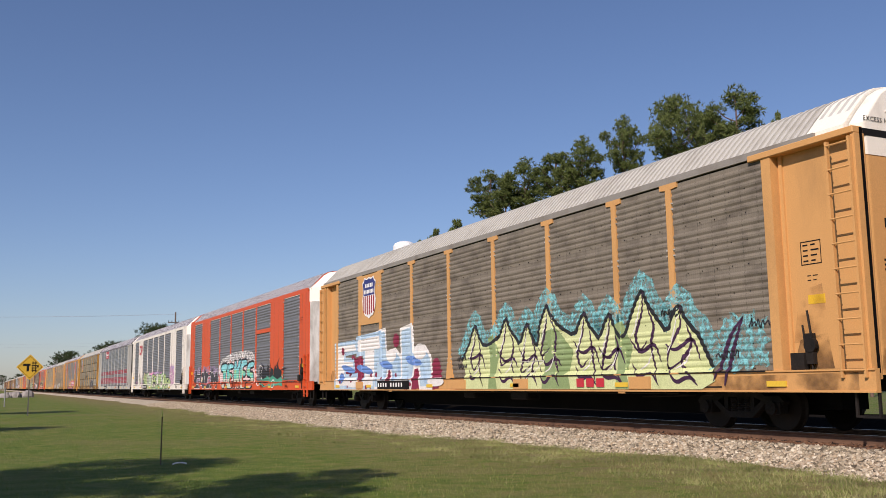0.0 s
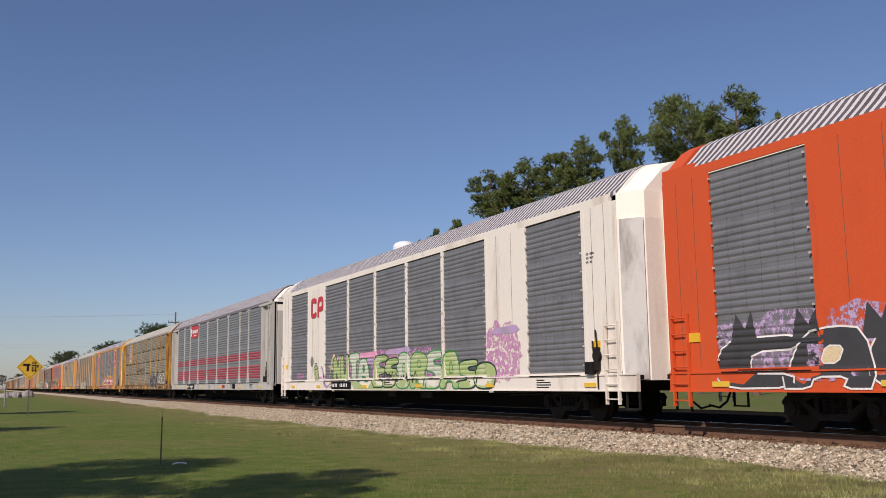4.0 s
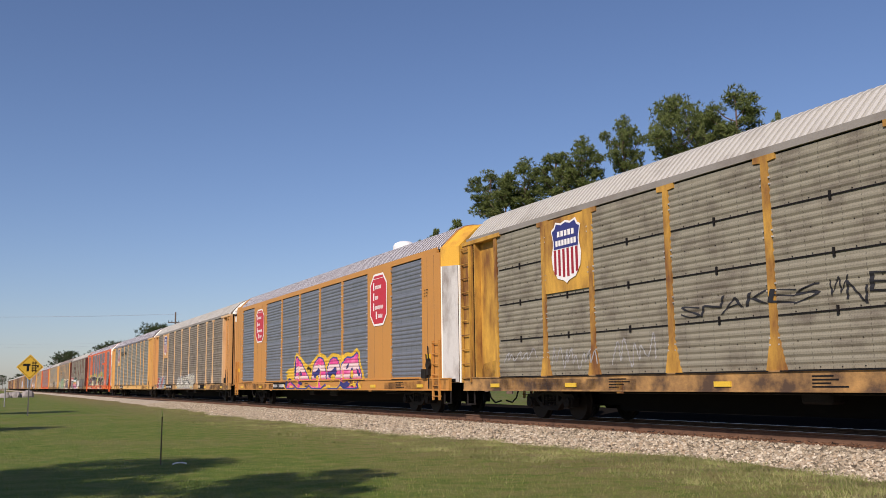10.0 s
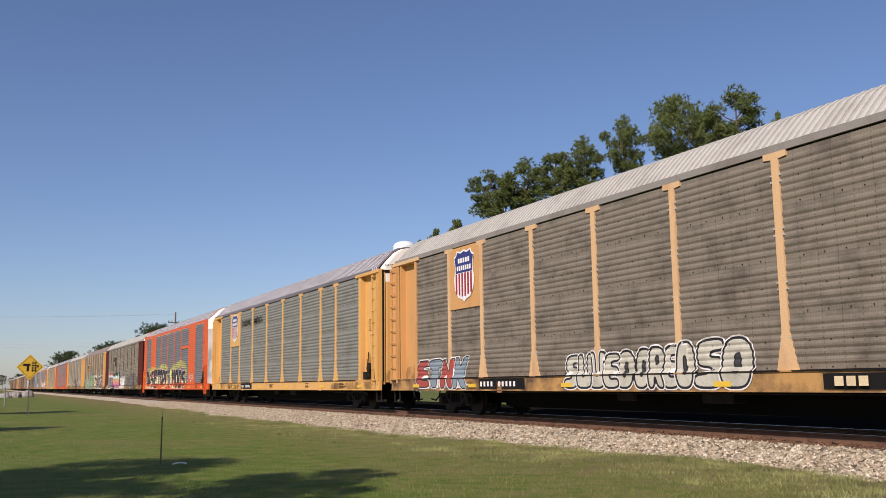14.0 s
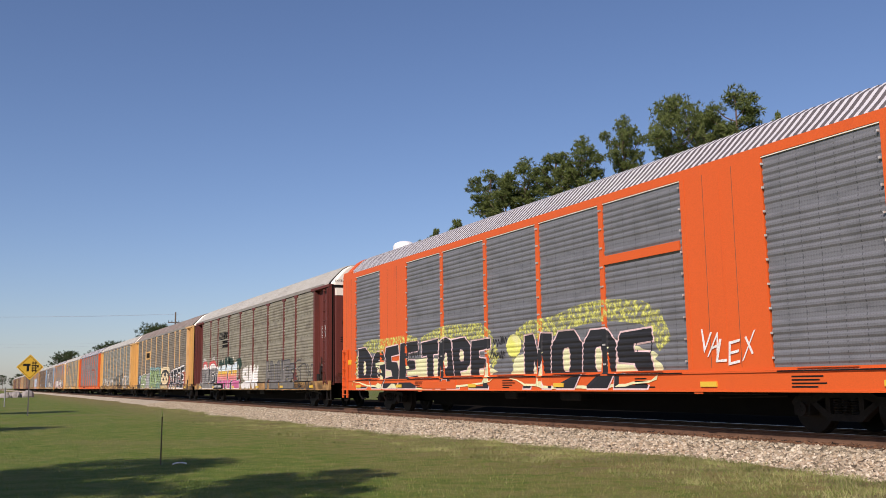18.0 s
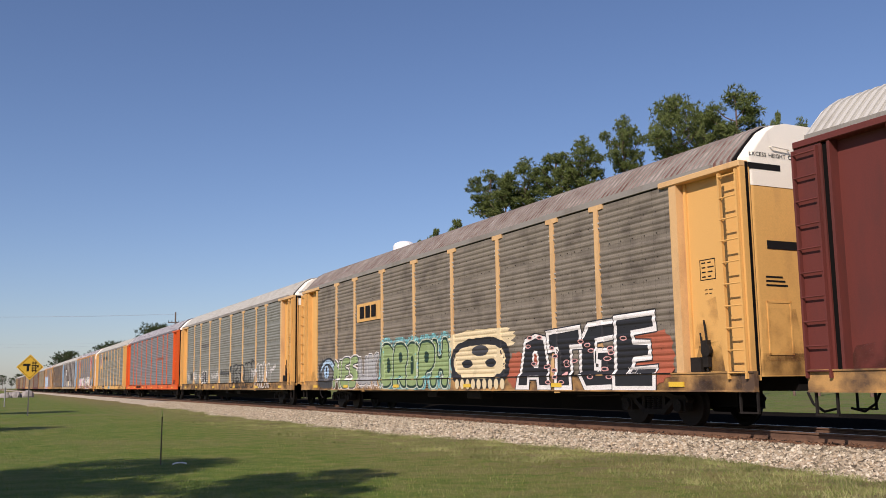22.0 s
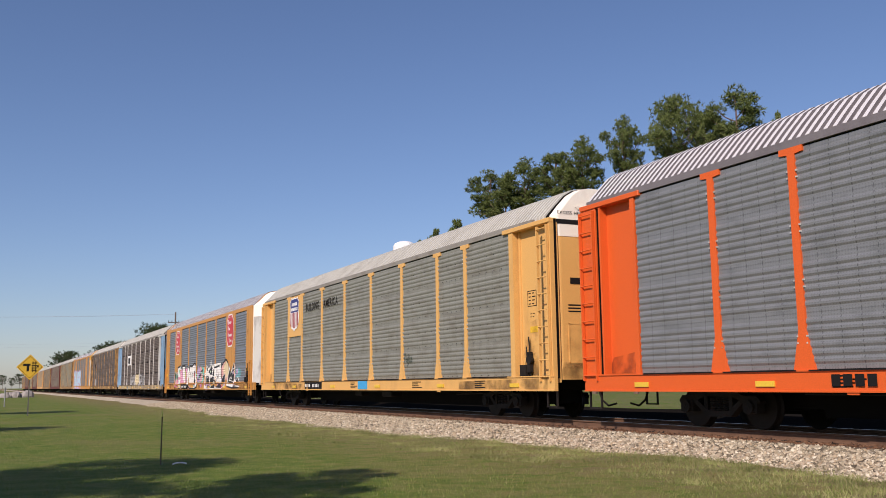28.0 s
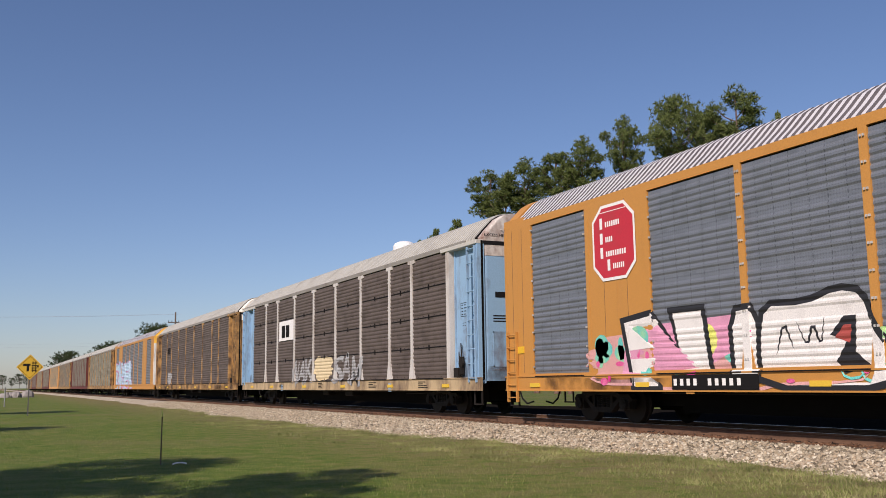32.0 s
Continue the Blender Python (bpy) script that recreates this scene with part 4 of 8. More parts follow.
# ---- ground ----
def leaf_mat(name, cols, rough=0.6, patchy=0.0):
    m = bpy.data.materials.new(name)
    m.use_nodes = True
    n, l = m.node_tree.nodes, m.node_tree.links
    b = n["Principled BSDF"]
    b.inputs["Roughness"].default_value = rough
    b.inputs["Specular IOR Level"].default_value = 0.0 if rough >= 0.9 else 0.25
    geo = n.new("ShaderNodeNewGeometry")
    r = n.new("ShaderNodeValToRGB")
    r.color_ramp.elements[0].color, r.color_ramp.elements[1].color = (*cols[0], 1), (*cols[-1], 1)
    for k, c in enumerate(cols[1:-1]):
        e = r.color_ramp.elements.new((k + 1) / (len(cols) - 1))
        e.color = (*c, 1)
    tc = n.new("ShaderNodeTexCoord")
    patch = n.new("ShaderNodeTexNoise")
    patch.inputs["Scale"].default_value, patch.inputs["Detail"].default_value = 1.3, 4.0
    l.new(tc.outputs["Object"], patch.inputs[0])
    shift = n.new("ShaderNodeMath")
    shift.operation = "MULTIPLY_ADD"
    shift.inputs[1].default_value = patchy
    l.new(patch.outputs[0], shift.inputs[0])
    l.new(geo.outputs["Random Per Island"], shift.inputs[2])
    fold = n.new("ShaderNodeMath")
    fold.operation = "FRACT"
    l.new(shift.outputs[0], fold.inputs[0])
    l.new(fold.outputs[0] if not patchy else shift.outputs[0], r.inputs[0])
    hs = n.new("ShaderNodeHueSaturation")
    rng = n.new("ShaderNodeMapRange")
    rng.inputs["To Min"].default_value, rng.inputs["To Max"].default_value = 1 - abs(patchy) * 0.5, 1 + abs(patchy) * 0.5
    rng.inputs["From Min"].default_value, rng.inputs["From Max"].default_value = 0.3, 0.7
    l.new(patch.outputs[0], rng.inputs["Value"])
    l.new(rng.outputs[0], hs.inputs["Value"])
    l.new(r.outputs[0], hs.inputs["Color"])
    l.new(hs.outputs[0], b.inputs["Base Color"])
    return m


def ground_z(x, y):
    base = -0.43 + 0.04 * math.sin(x * 0.21 + 1) * math.cos(y * 0.17) + 0.012 * math.sin(x * 0.9) * math.sin(y * 0.8)
    if x > 20.0:
        k = min(1.0, (x - 20.0) / 2.5)
        base += 0.33 * k * k * (3 - 2 * k)
    return base


def lawn_material():
    m = bpy.data.materials.new("mown_grass_ground")
    m.use_nodes = True
    n, l = m.node_tree.nodes, m.node_tree.links
    b = n["Principled BSDF"]
    b.inputs["Roughness"].default_value, b.inputs["Specular IOR Level"].default_value = 0.85, 0.15
    tc = n.new("ShaderNodeTexCoord")
    def noise_node(scale, detail, rough=0.6):
        t = n.new("ShaderNodeTexNoise")
        t.inputs["Scale"].default_value, t.inputs["Detail"].default_value, t.inputs["Roughness"].default_value = scale, detail, rough
        l.new(tc.outputs["Object"], t.inputs[0])
        return t
    a, c, d = noise_node(0.22, 5), noise_node(2.2, 5), noise_node(26, 4, 0.7)
    def mix(f, x, y):
        k = n.new("ShaderNodeMix")
        k.data_type = "RGBA"
        l.new(f, k.inputs["Factor"])
        for s, v in (("A", x), ("B", y)):
            if isinstance(v, tuple):
                k.inputs[s].default_value = (*v, 1)
            else:
                l.new(v, k.inputs[s])
        return k.outputs["Result"]
    def ramp(src, p0, p1):
        r = n.new("ShaderNodeMapRange")
        r.inputs["From Min"].default_value, r.inputs["From Max"].default_value = p0, p1
        l.new(src, r.inputs["Value"])
        return r.outputs[0]
    green = mix(ramp(c.outputs[0], 0.35, 0.65), (0.080, 0.127, 0.015), (0.138, 0.172, 0.030))
    straw = mix(ramp(d.outputs[0], 0.35, 0.7), (0.155, 0.135, 0.045), (0.255, 0.20, 0.092))
    # drier, strawy grass towards the ballast
    sep = n.new("ShaderNodeSeparateXYZ")
    l.new(tc.outputs["Object"], sep.inputs[0])
    near_side = ramp(sep.outputs[0], 5.0, 10.5)
    beyond = ramp(sep.outputs[0], 21.0, 17.0)
    strip = n.new("ShaderNodeMath")
    strip.operation = "MULTIPLY"
    l.new(near_side, strip.inputs[0])
    l.new(beyond, strip.inputs[1])
    near = strip.outputs[0]
    add = n.new("ShaderNodeMath")
    add.operation = "MULTIPLY_ADD"
    l.new(near, add.inputs[0])
    add.inputs[1].default_value = 0.38
    l.new(c.outputs[0], add.inputs[2])
    col = mix(ramp(add.outputs[0], 0.5, 0.95), green, straw)
    col = mix(ramp(a.outputs[0], 0.48, 0.85), col, straw)
    # bare soil patches beside the gravel
    soil = n.new("ShaderNodeMath")
    soil.operation = "MULTIPLY"
    l.new(ramp(noise_node(1.1, 6, 0.7).outputs[0], 0.5, 0.62), soil.inputs[0])
    l.new(ramp(sep.outputs[0], 7.2, 10.2), soil.inputs[1])
    col = mix(soil.outputs[0], col, (0.15, 0.115, 0.065))
    hs = n.new("ShaderNodeHueSaturation")
    l.new(ramp(d.outputs[0], 0.1, 0.9), hs.inputs["Value"])
    k = n.new("ShaderNodeMapRange")
    k.inputs["To Min"].default_value, k.inputs["To Max"].default_value = 0.6, 1.4
    l.new(d.outputs[0], k.inputs["Value"])
    l.new(k.outputs[0], hs.inputs["Value"])
    l.new(col, hs.inputs["Color"])
    l.new(hs.outputs[0], b.inputs["Base Color"])
    bp = n.new("ShaderNodeBump")
    bp.inputs["Strength"].default_value, bp.inputs["Distance"].default_value = 0.6, 0.05
    l.new(d.outputs[0], bp.inputs["Height"])
    l.new(bp.outputs[0], b.inputs["Normal"])
    return m


def spaced(lo, hi, fine_lo, fine_hi, step, grow=1.35):
    a = list(np.arange(fine_lo, fine_hi + 1e-6, step))
    d = step
    while a[-1] < hi:
        d *= grow
        a.append(min(hi, a[-1] + d))
    d = step
    while a[0] > lo:
        d *= grow
        a.insert(0, max(lo, a[0] - d))
    return a


def mesh_object(name, verts, faces, material, smooth=False):
    me = bpy.data.meshes.new(name)
    me.from_pydata(verts, [], faces)
    me.materials.append(material)
    if smooth:
        me.polygons.foreach_set("use_smooth", [True] * len(me.polygons))
    me.update()
    return new(name, me)


gx, gy = spaced(-2500, 2500, -12, 30, 1.0), spaced(-2500, 2500, -5, 75, 1.0)
gv = [(x, y, ground_z(x, y) if -60 < x < 80 and -60 < y < 300 else (-0.10 if x > 20 else -0.43)) for y in gy for x in gx]
nx = len(gx)
gf = [(j * nx + i, j * nx + i + 1, (j + 1) * nx + i + 1, (j + 1) * nx + i) for j in range(len(gy) - 1) for i in range(nx - 1)]
ground = tagged(mesh_object("ground", gv, gf, lawn_material(), True), "mown green lawn turning strawy beside the gravel", "ground", kind="structure")

# ballast bed under the track
BALLAST = mat("crushed_stone", (0.45, 0.385, 0.28), 0.85, 0, (0.22, 0.19, 0.145), 0.5, 9.0, 1.0, 0.3, 0.8)


def toe(y):
    return 3.05 + 1.05 * max(0.0, min(1.0, (y - 13) / 16)) - 1.3 * max(0.0, min(1.0, (y - 40) / 70)) + 0.18 * math.sin(y * 0.31) + 0.15 * math.sin(y * 0.83 + 1) + 0.08 * math.sin(y * 2.1)


def bed_z(d, y, side):
    """Height of the ballast at a distance d from the track's middle."""
    edge = toe(y * (1 if side < 0 else 0.9))
    if d < 1.55:
        return -0.20
    if side > 0:
        return max(-0.20 - 0.12 * min(1.0, (d - 1.55) / 3.0), ground_z(TRACK_X + d, y) + 0.015)
    return -0.20 - 0.26 * min(1.3, (d - 1.55) / (edge - 1.55))


bv, bf = [], []
by = spaced(-300, 1500, -4, 80, 0.4)
cols_ = [-5.2, -4.7, -4.2, -3.6, -3.2, -2.8, -2.4, -2.0, -1.55, -0.8, 0, 0.8, 1.55, 2.0, 2.4, 2.8, 3.2, 3.6, 4.2, 4.7, 5.2, 6.0, 6.6, 7.2, 7.7, 8.2, 8.35]
for y in by:
    for c in cols_:
        bv.append((TRACK_X + c, y, bed_z(abs(c), y, c)))
nc = len(cols_)
bf = [(j * nc + i, j * nc + i + 1, (j + 1) * nc + i + 1, (j + 1) * nc + i) for j in range(len(by) - 1) for i in range(nc - 1)]
# near-black bed: the train's shade painted into grimy ballast, out to its shadow's edge
BED_SHADE = mat("grimy_shaded_ballast", (0.014, 0.0125, 0.011), 0.9, 0, (0.009, 0.008, 0.007), 0.5, 9.0, 1.0, 0.3, 0.8, 0.0)
bed_object = mesh_object("ballast_bed", bv, bf, BALLAST)
bed_object.data.materials.append(BED_SHADE)
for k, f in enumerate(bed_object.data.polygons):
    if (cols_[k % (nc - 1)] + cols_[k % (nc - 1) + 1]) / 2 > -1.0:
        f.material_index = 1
bed = tagged(bed_object, "bed of pale crushed stone ballast", "ballast", kind="structure")

STONES = leaf_mat("loose_ballast_stone", [(0.075, 0.060, 0.042), (0.27, 0.222, 0.148), (0.44, 0.372, 0.262), (0.35, 0.262, 0.16), (0.66, 0.585, 0.44), (0.16, 0.128, 0.087)], 0.85)


def scatter_stones(name, count, x0, x1, y0, y1, seed, stone=None):
    r = np.random.RandomState(seed)
    base = np.array([(1, 0, 0), (-1, 0, 0), (0, 1, 0), (0, -1, 0), (0, 0, 1), (0, 0, -1)], float)
    tri = np.array([(0, 2, 4), (2, 1, 4), (1, 3, 4), (3, 0, 4), (2, 0, 5), (1, 2, 5), (3, 1, 5), (0, 3, 5)])
    u = r.rand(count)
    y = y0 + (y1 - y0) * u ** 1.6
    x = x0 + (x1 - x0) * r.rand(count)
    d = np.abs(x)
    z = np.array([bed_z(a, b, c) for a, b, c in zip(d, y, x)])
    keep = z > -0.475
    x, y, z = x[keep], y[keep], z[keep]
    m = len(x)
    size = 0.026 + 0.034 * r.rand(m)
    v = base[None] * size[:, None, None] * (0.65 + 0.7 * r.rand(m, 6, 1)) + 0.009 * r.randn(m, 6, 3)
    a = r.rand(m) * math.tau
    b = r.rand(m) * 1.2
    ca, sa, cb, sb = np.cos(a)[:, None], np.sin(a)[:, None], np.cos(b)[:, None], np.sin(b)[:, None]
    yy, zz = v[:, :, 1] * cb - v[:, :, 2] * sb, v[:, :, 1] * sb + v[:, :, 2] * cb
    xx = v[:, :, 0] * ca - yy * sa
    yy = v[:, :, 0] * sa + yy * ca
    P = np.stack([xx + (TRACK_X + x)[:, None], yy + y[:, None], zz * 0.8 + (z + 0.012)[:, None]], 2).reshape(-1, 3)
    Fc = (tri[None] + 6 * np.arange(m)[:, None, None]).reshape(-1, 3)
    me = bpy.data.meshes.new(name)
    me.vertices.add(len(P))
    me.vertices.foreach_set("co", P.ravel())
    me.loops.add(Fc.size)
    me.loops.foreach_set("vertex_index", Fc.ravel())
    me.polygons.add(len(Fc))
    me.polygons.foreach_set("loop_start", np.arange(0, Fc.size, 3))
    me.update(calc_edges=True)
    me.materials.append(STONES)
    me.materials[0] = stone or STONES
    return tagged(new(name, me), "loose pale grey and tan ballast stones", "gravel", kind="stuff")


scatter_stones("ballast_stones", 80000, -4.9, -1.38, 6, 75, 3)
RUSTY = leaf_mat("rust_stained_ballast", [(0.10, 0.052, 0.03), (0.16, 0.085, 0.05), (0.21, 0.12, 0.072), (0.07, 0.04, 0.026)], 0.9)
scatter_stones("ballast_stones", 9000, -1.48, -0.84, 6, 75, 6, RUSTY)
# stones darkened alike: grime between the rails plus painted train shade
STONE_SHADE = leaf_mat("grimy_shaded_stone", [(0.012, 0.011, 0.010), (0.026, 0.022, 0.019), (0.045, 0.038, 0.032), (0.02, 0.017, 0.015)], 0.9)
scatter_stones("ballast_stones", 14000, -0.95, 1.3, 6, 60, 4, STONE_SHADE)
scatter_stones("ballast_stones", 5000, 1.3, 3.2, 6, 60, 5, STONE_SHADE)

# track: two rails on wooden ties
RAIL = mat("rusty_rail_steel", (0.15, 0.085, 0.052), 0.75, 0.05, (0.075, 0.043, 0.03), 0.45, 3.0, spec=0.2)
RAIL_TOP = mat("polished_rail_head", (0.45, 0.42, 0.40), 0.3, 0.9)
TIE = mat("creosoted_wood", (0.075, 0.045, 0.030), 0.85, 0, (0.14, 0.082, 0.052), 0.4, 4.0, 0.3, 0.25, 0.4)
track = tagged(new("railway_track"), "rusty steel rails on dark wooden ties in ballast", "railway track", kind="structure")
track.location = (TRACK_X, 0, 0)
for s in (-1, 1):
    bm = bmesh.new()
    prof = [(-0.07, -0.17), (0.07, -0.17), (0.07, -0.155), (0.012, -0.13), (0.012, -0.045), (0.036, -0.03), (0.036, -0.002), (0.03, 0.0), (-0.03, 0.0), (-0.036, -0.002), (-0.036, -0.03), (-0.012, -0.045), (-0.012, -0.13), (-0.07, -0.155)]
    a = [bm.verts.new((s * 0.753 + x, -300, z)) for x, z in prof]
    b = [bm.verts.new((s * 0.753 + x, 1500, z)) for x, z in prof]
    for i in range(len(prof)):
        bm.faces.new((a[i], a[(i + 1) % len(prof)], b[(i + 1) % len(prof)], b[i]))
    bmesh.ops.recalc_face_normals(bm, faces=bm.faces[:])
    rail = part("rail", bm, RAIL, track)
    bm = bmesh.new()
    box(bm, s * 0.753 - 0.024, s * 0.753 + 0.024, -300, 1500, 0.0, 0.003)
    part("rail_head", bm, RAIL_TOP, rail, "shiny worn rail head")
tie_mesh = shared("tie", TIE, lambda bm: box(bm, -1.42, 1.3, -0.115, 0.115, -0.36, -0.165, 0.012))
plate_mesh = shared("tie_plate", RAIL, lambda bm: [box(bm, s * 0.753 - 0.18, s * 0.753 + 0.18, -0.09, 0.09, -0.178, -0.16) for s in (-1, 1)] + [box(bm, s * 0.753 + d - 0.015, s * 0.753 + d + 0.015, y - 0.015, y + 0.015, -0.165, -0.13) for s in (-1, 1) for d in (-0.1, 0.1) for y in (-0.05, 0.05)])
TR = random.Random(9)
for k in range(150):
    t_ = part("tie", tie_mesh, None, track)
    at(t_, TR.uniform(-0.04, 0.04), 2.0 + 0.5 * k, TR.uniform(-0.008, 0.004), TR.uniform(-0.8, 0.8))
    part("tie_plate", plate_mesh, None, t_)
bm = bmesh.new()
for k in range(500):
    y = 77.0 + 0.5 * k
    box(bm, -1.3, 1.3, y - 0.115, y + 0.115, -0.36, -0.175)
for k in range(120):
    y = 1.5 - 0.5 * k
    box(bm, -1.3, 1.3, y - 0.115, y + 0.115, -0.36, -0.175)
tagged(part("ties", bm, TIE, track), kind="stuff")


# ---- grass, trees, signs ----
GRASS = leaf_mat("grass_blade", [(0.105, 0.15, 0.022), (0.14, 0.185, 0.032), (0.185, 0.205, 0.048), (0.26, 0.22, 0.09), (0.12, 0.165, 0.026)], 0.6)
STRAW = leaf_mat("dry_grass_blade", [(0.157, 0.123, 0.062), (0.246, 0.218, 0.101), (0.123, 0.162, 0.034), (0.291, 0.252, 0.123), (0.134, 0.185, 0.038), (0.174, 0.202, 0.050), (0.146, 0.190, 0.043), (0.246, 0.230, 0.095)], 0.7, 0.95)


def blades(name, count, place, material, h0, h1, seed, label):
    r = np.random.RandomState(seed)
    x, y, hs = place(r, count)
    n = len(x)
    z = np.array([ground_z(a, b) for a, b in zip(x, y)])
    h = (h0 + (h1 - h0) * r.rand(n) ** 1.6) * hs
    a = r.rand(n) * math.tau
    w = 0.0025 + 0.004 * r.rand(n) + 0.02 * h
    lean = h * (0.2 + 1.5 * r.rand(n))
    b = r.rand(n) * math.tau
    ux, uy = np.cos(a) * w, np.sin(a) * w
    V = np.empty((n, 3, 3))
    V[:, 0] = np.stack([x - ux, y - uy, z - 0.02], 1)
    V[:, 1] = np.stack([x + ux, y + uy, z - 0.02], 1)
    V[:, 2] = np.stack([x + np.cos(b) * lean, y + np.sin(b) * lean, z + h], 1)
    me = bpy.data.meshes.new(name)
    me.vertices.add(3 * n)
    me.vertices.foreach_set("co", V.ravel())
    me.loops.add(3 * n)
    me.loops.foreach_set("vertex_index", np.arange(3 * n))
    me.polygons.add(n)
    me.polygons.foreach_set("loop_start", np.arange(0, 3 * n, 3))
    me.update(calc_edges=True)
    me.materials.append(material)
    return tagged(new(name, me), label, "grass", kind="stuff")


def edge_place(r, n):
    y = 6 + 64 * r.rand(n) ** 1.7
    t = np.array([toe(v) for v in y])
    x = TRACK_X - t + 0.30 - np.abs(r.randn(n)) * 1.7
    lump = 0.55 + 0.5 * np.sin(x * 5.1 + 2 * np.sin(y * 1.7)) * np.sin(y * 3.3 + x) + 0.35 * np.sin(y * 7.9 + 3 * x)
    keep = r.rand(n) < 0.25 + 0.6 * np.clip(lump, 0, 1)
    hs = np.clip(1.15 - (TRACK_X - t - x) * 0.3, 0.4, 1.2) * (0.45 + 0.75 * np.clip(lump, 0, 1.2))
    return x[keep], y[keep], hs[keep]


def lawn_place(r, n):
    y = 8 + 42 * r.rand(n) ** 1.8
    x = -2 + 14 * r.rand(n)
    k = x < TRACK_X - 4.6 - np.clip((y - 13) / 16, 0, 1) * 1.3 - 1.6 * r.rand(n)
    return x[k], y[k], np.ones(k.sum())


def clump_place(r, n):
    cy = 7 + 30 * r.rand(420) ** 1.4
    cx = TRACK_X - 2.75 - np.clip((cy - 13) / 16, 0, 1) * 1.3 - 3.0 * r.rand(420) ** 1.2
    k = r.randint(0, 420, n)
    return cx[k] + 0.12 * r.randn(n), cy[k] + 0.16 * r.randn(n), 0.5 + 0.7 * r.rand(n)


blades("verge_grass", 150000, edge_place, STRAW, 0.015, 0.055, 1, "rough strawy grass along the ballast edge")
blades("verge_grass", 36000, clump_place, STRAW, 0.025, 0.095, 2, "tufts of rough grass beside the ballast")
blades("lawn_grass", 70000, lawn_place, GRASS, 0.018, 0.05, 3, "short mown green grass blades")

BARK = mat("pine_bark", (0.16, 0.105, 0.075), 0.9, 0, (0.075, 0.05, 0.038), 0.5, 4.0, 3.0, 0.25, 0.6)
NEEDLE = leaf_mat("pine_needles", [(0.06, 0.090, 0.023), (0.098, 0.128, 0.033), (0.165, 0.185, 0.050), (0.075, 0.103, 0.027)], 0.6)
LEAF = leaf_mat("oak_leaves", [(0.025, 0.045, 0.014), (0.05, 0.075, 0.022), (0.07, 0.09, 0.03)], 0.6)


def make_pine(name, height, seed, crown_from=0.6, spread=3.2, clumps=230, needles=46, leaf=NEEDLE, reach=0.42, lean=0.4, twigs=6):
    """A tall pine: bare tapered trunk, upswept limbs and a ragged crown of needle clumps."""
    rng = random.Random(seed)
    bm = bmesh.new()
    pts = [Vector((lean * math.sin(2.2 * k / 8 + seed), lean * math.cos(1.7 * k / 8 + seed) - lean, height * 0.96 * k / 8)) for k in range(9)]
    for k in range(8):
        r0, r1 = [0.02 + 0.24 * (height / 20) * (1 - j / 8.2) for j in (k, k + 1)]
        rod(bm, pts[k], pts[k + 1], r0, 8, r1)

    def trunk_at(z):
        f = max(0, min(7.999, z / (height * 0.96) * 8))
        return pts[int(f)].lerp(pts[int(f) + 1], f - int(f))
    tips = []
    limbs = max(12, clumps // 9)
    for k in range(limbs):
        f = crown_from + (0.98 - crown_from) * (k + rng.random()) / limbs
        base = trunk_at(height * f)
        shape = math.sin(math.pi * min(1, 0.18 + 0.80 * (f - crown_from) / (1 - crown_from))) ** 0.7
        ln = spread * shape * rng.uniform(0.55, 1.15) + 0.3
        a = rng.uniform(0, math.tau)
        up = rng.uniform(0.15, 0.95)
        d = Vector((math.cos(a), math.sin(a), up)).normalized()
        mid = base + d * ln * 0.55 + Vector((0, 0, -0.06 * ln))
        tip = base + d * ln + Vector((0, 0, 0.08 * ln))
        rod(bm, base, mid, 0.055, 5, 0.038)
        rod(bm, mid, tip, 0.038, 5, 0.012)
        for j in range(twigs):
            side = Vector((rng.uniform(-1, 1), rng.uniform(-1, 1), rng.uniform(-0.1, 0.8))).normalized() * ln * rng.uniform(0.2, 0.42)
            s0 = mid.lerp(tip, rng.uniform(-0.3, 0.9))
            rod(bm, s0, s0 + side, 0.02, 4, 0.008)
            tips.append(s0 + side)
        tips.append(tip)
    wood = bm
    V, Fc = [], []
    per = clumps / len(tips)
    count = 0
    for q in tips:
        m = int(per) + (rng.random() < per - int(per))
        for _ in range(max(1, m)):
            c = q + Vector((rng.gauss(0, 0.22), rng.gauss(0, 0.22), rng.gauss(0, 0.16)))
            R = reach * rng.uniform(0.7, 1.25)
            for _ in range(needles):
                d = Vector((rng.gauss(0, 1), rng.gauss(0, 1), rng.gauss(0.25, 0.8))).normalized()
                s = d.cross(Vector((rng.gauss(0, 1), rng.gauss(0, 1), rng.gauss(0, 1)))).normalized() * R * 0.042
                o = c + d * R * 0.15
                e = c + d * R * rng.uniform(0.7, 1.1)
                V += [o - s, o + s, e]
                Fc.append((count, count + 1, count + 2))
                count += 3
    me = bpy.data.meshes.new("crown")
    me.from_pydata(V, [], Fc)
    me.materials.append(leaf)
    tree = new(name)
    part("trunk", wood, BARK, tree)
    part("crown", me, leaf, tree)
    return tree


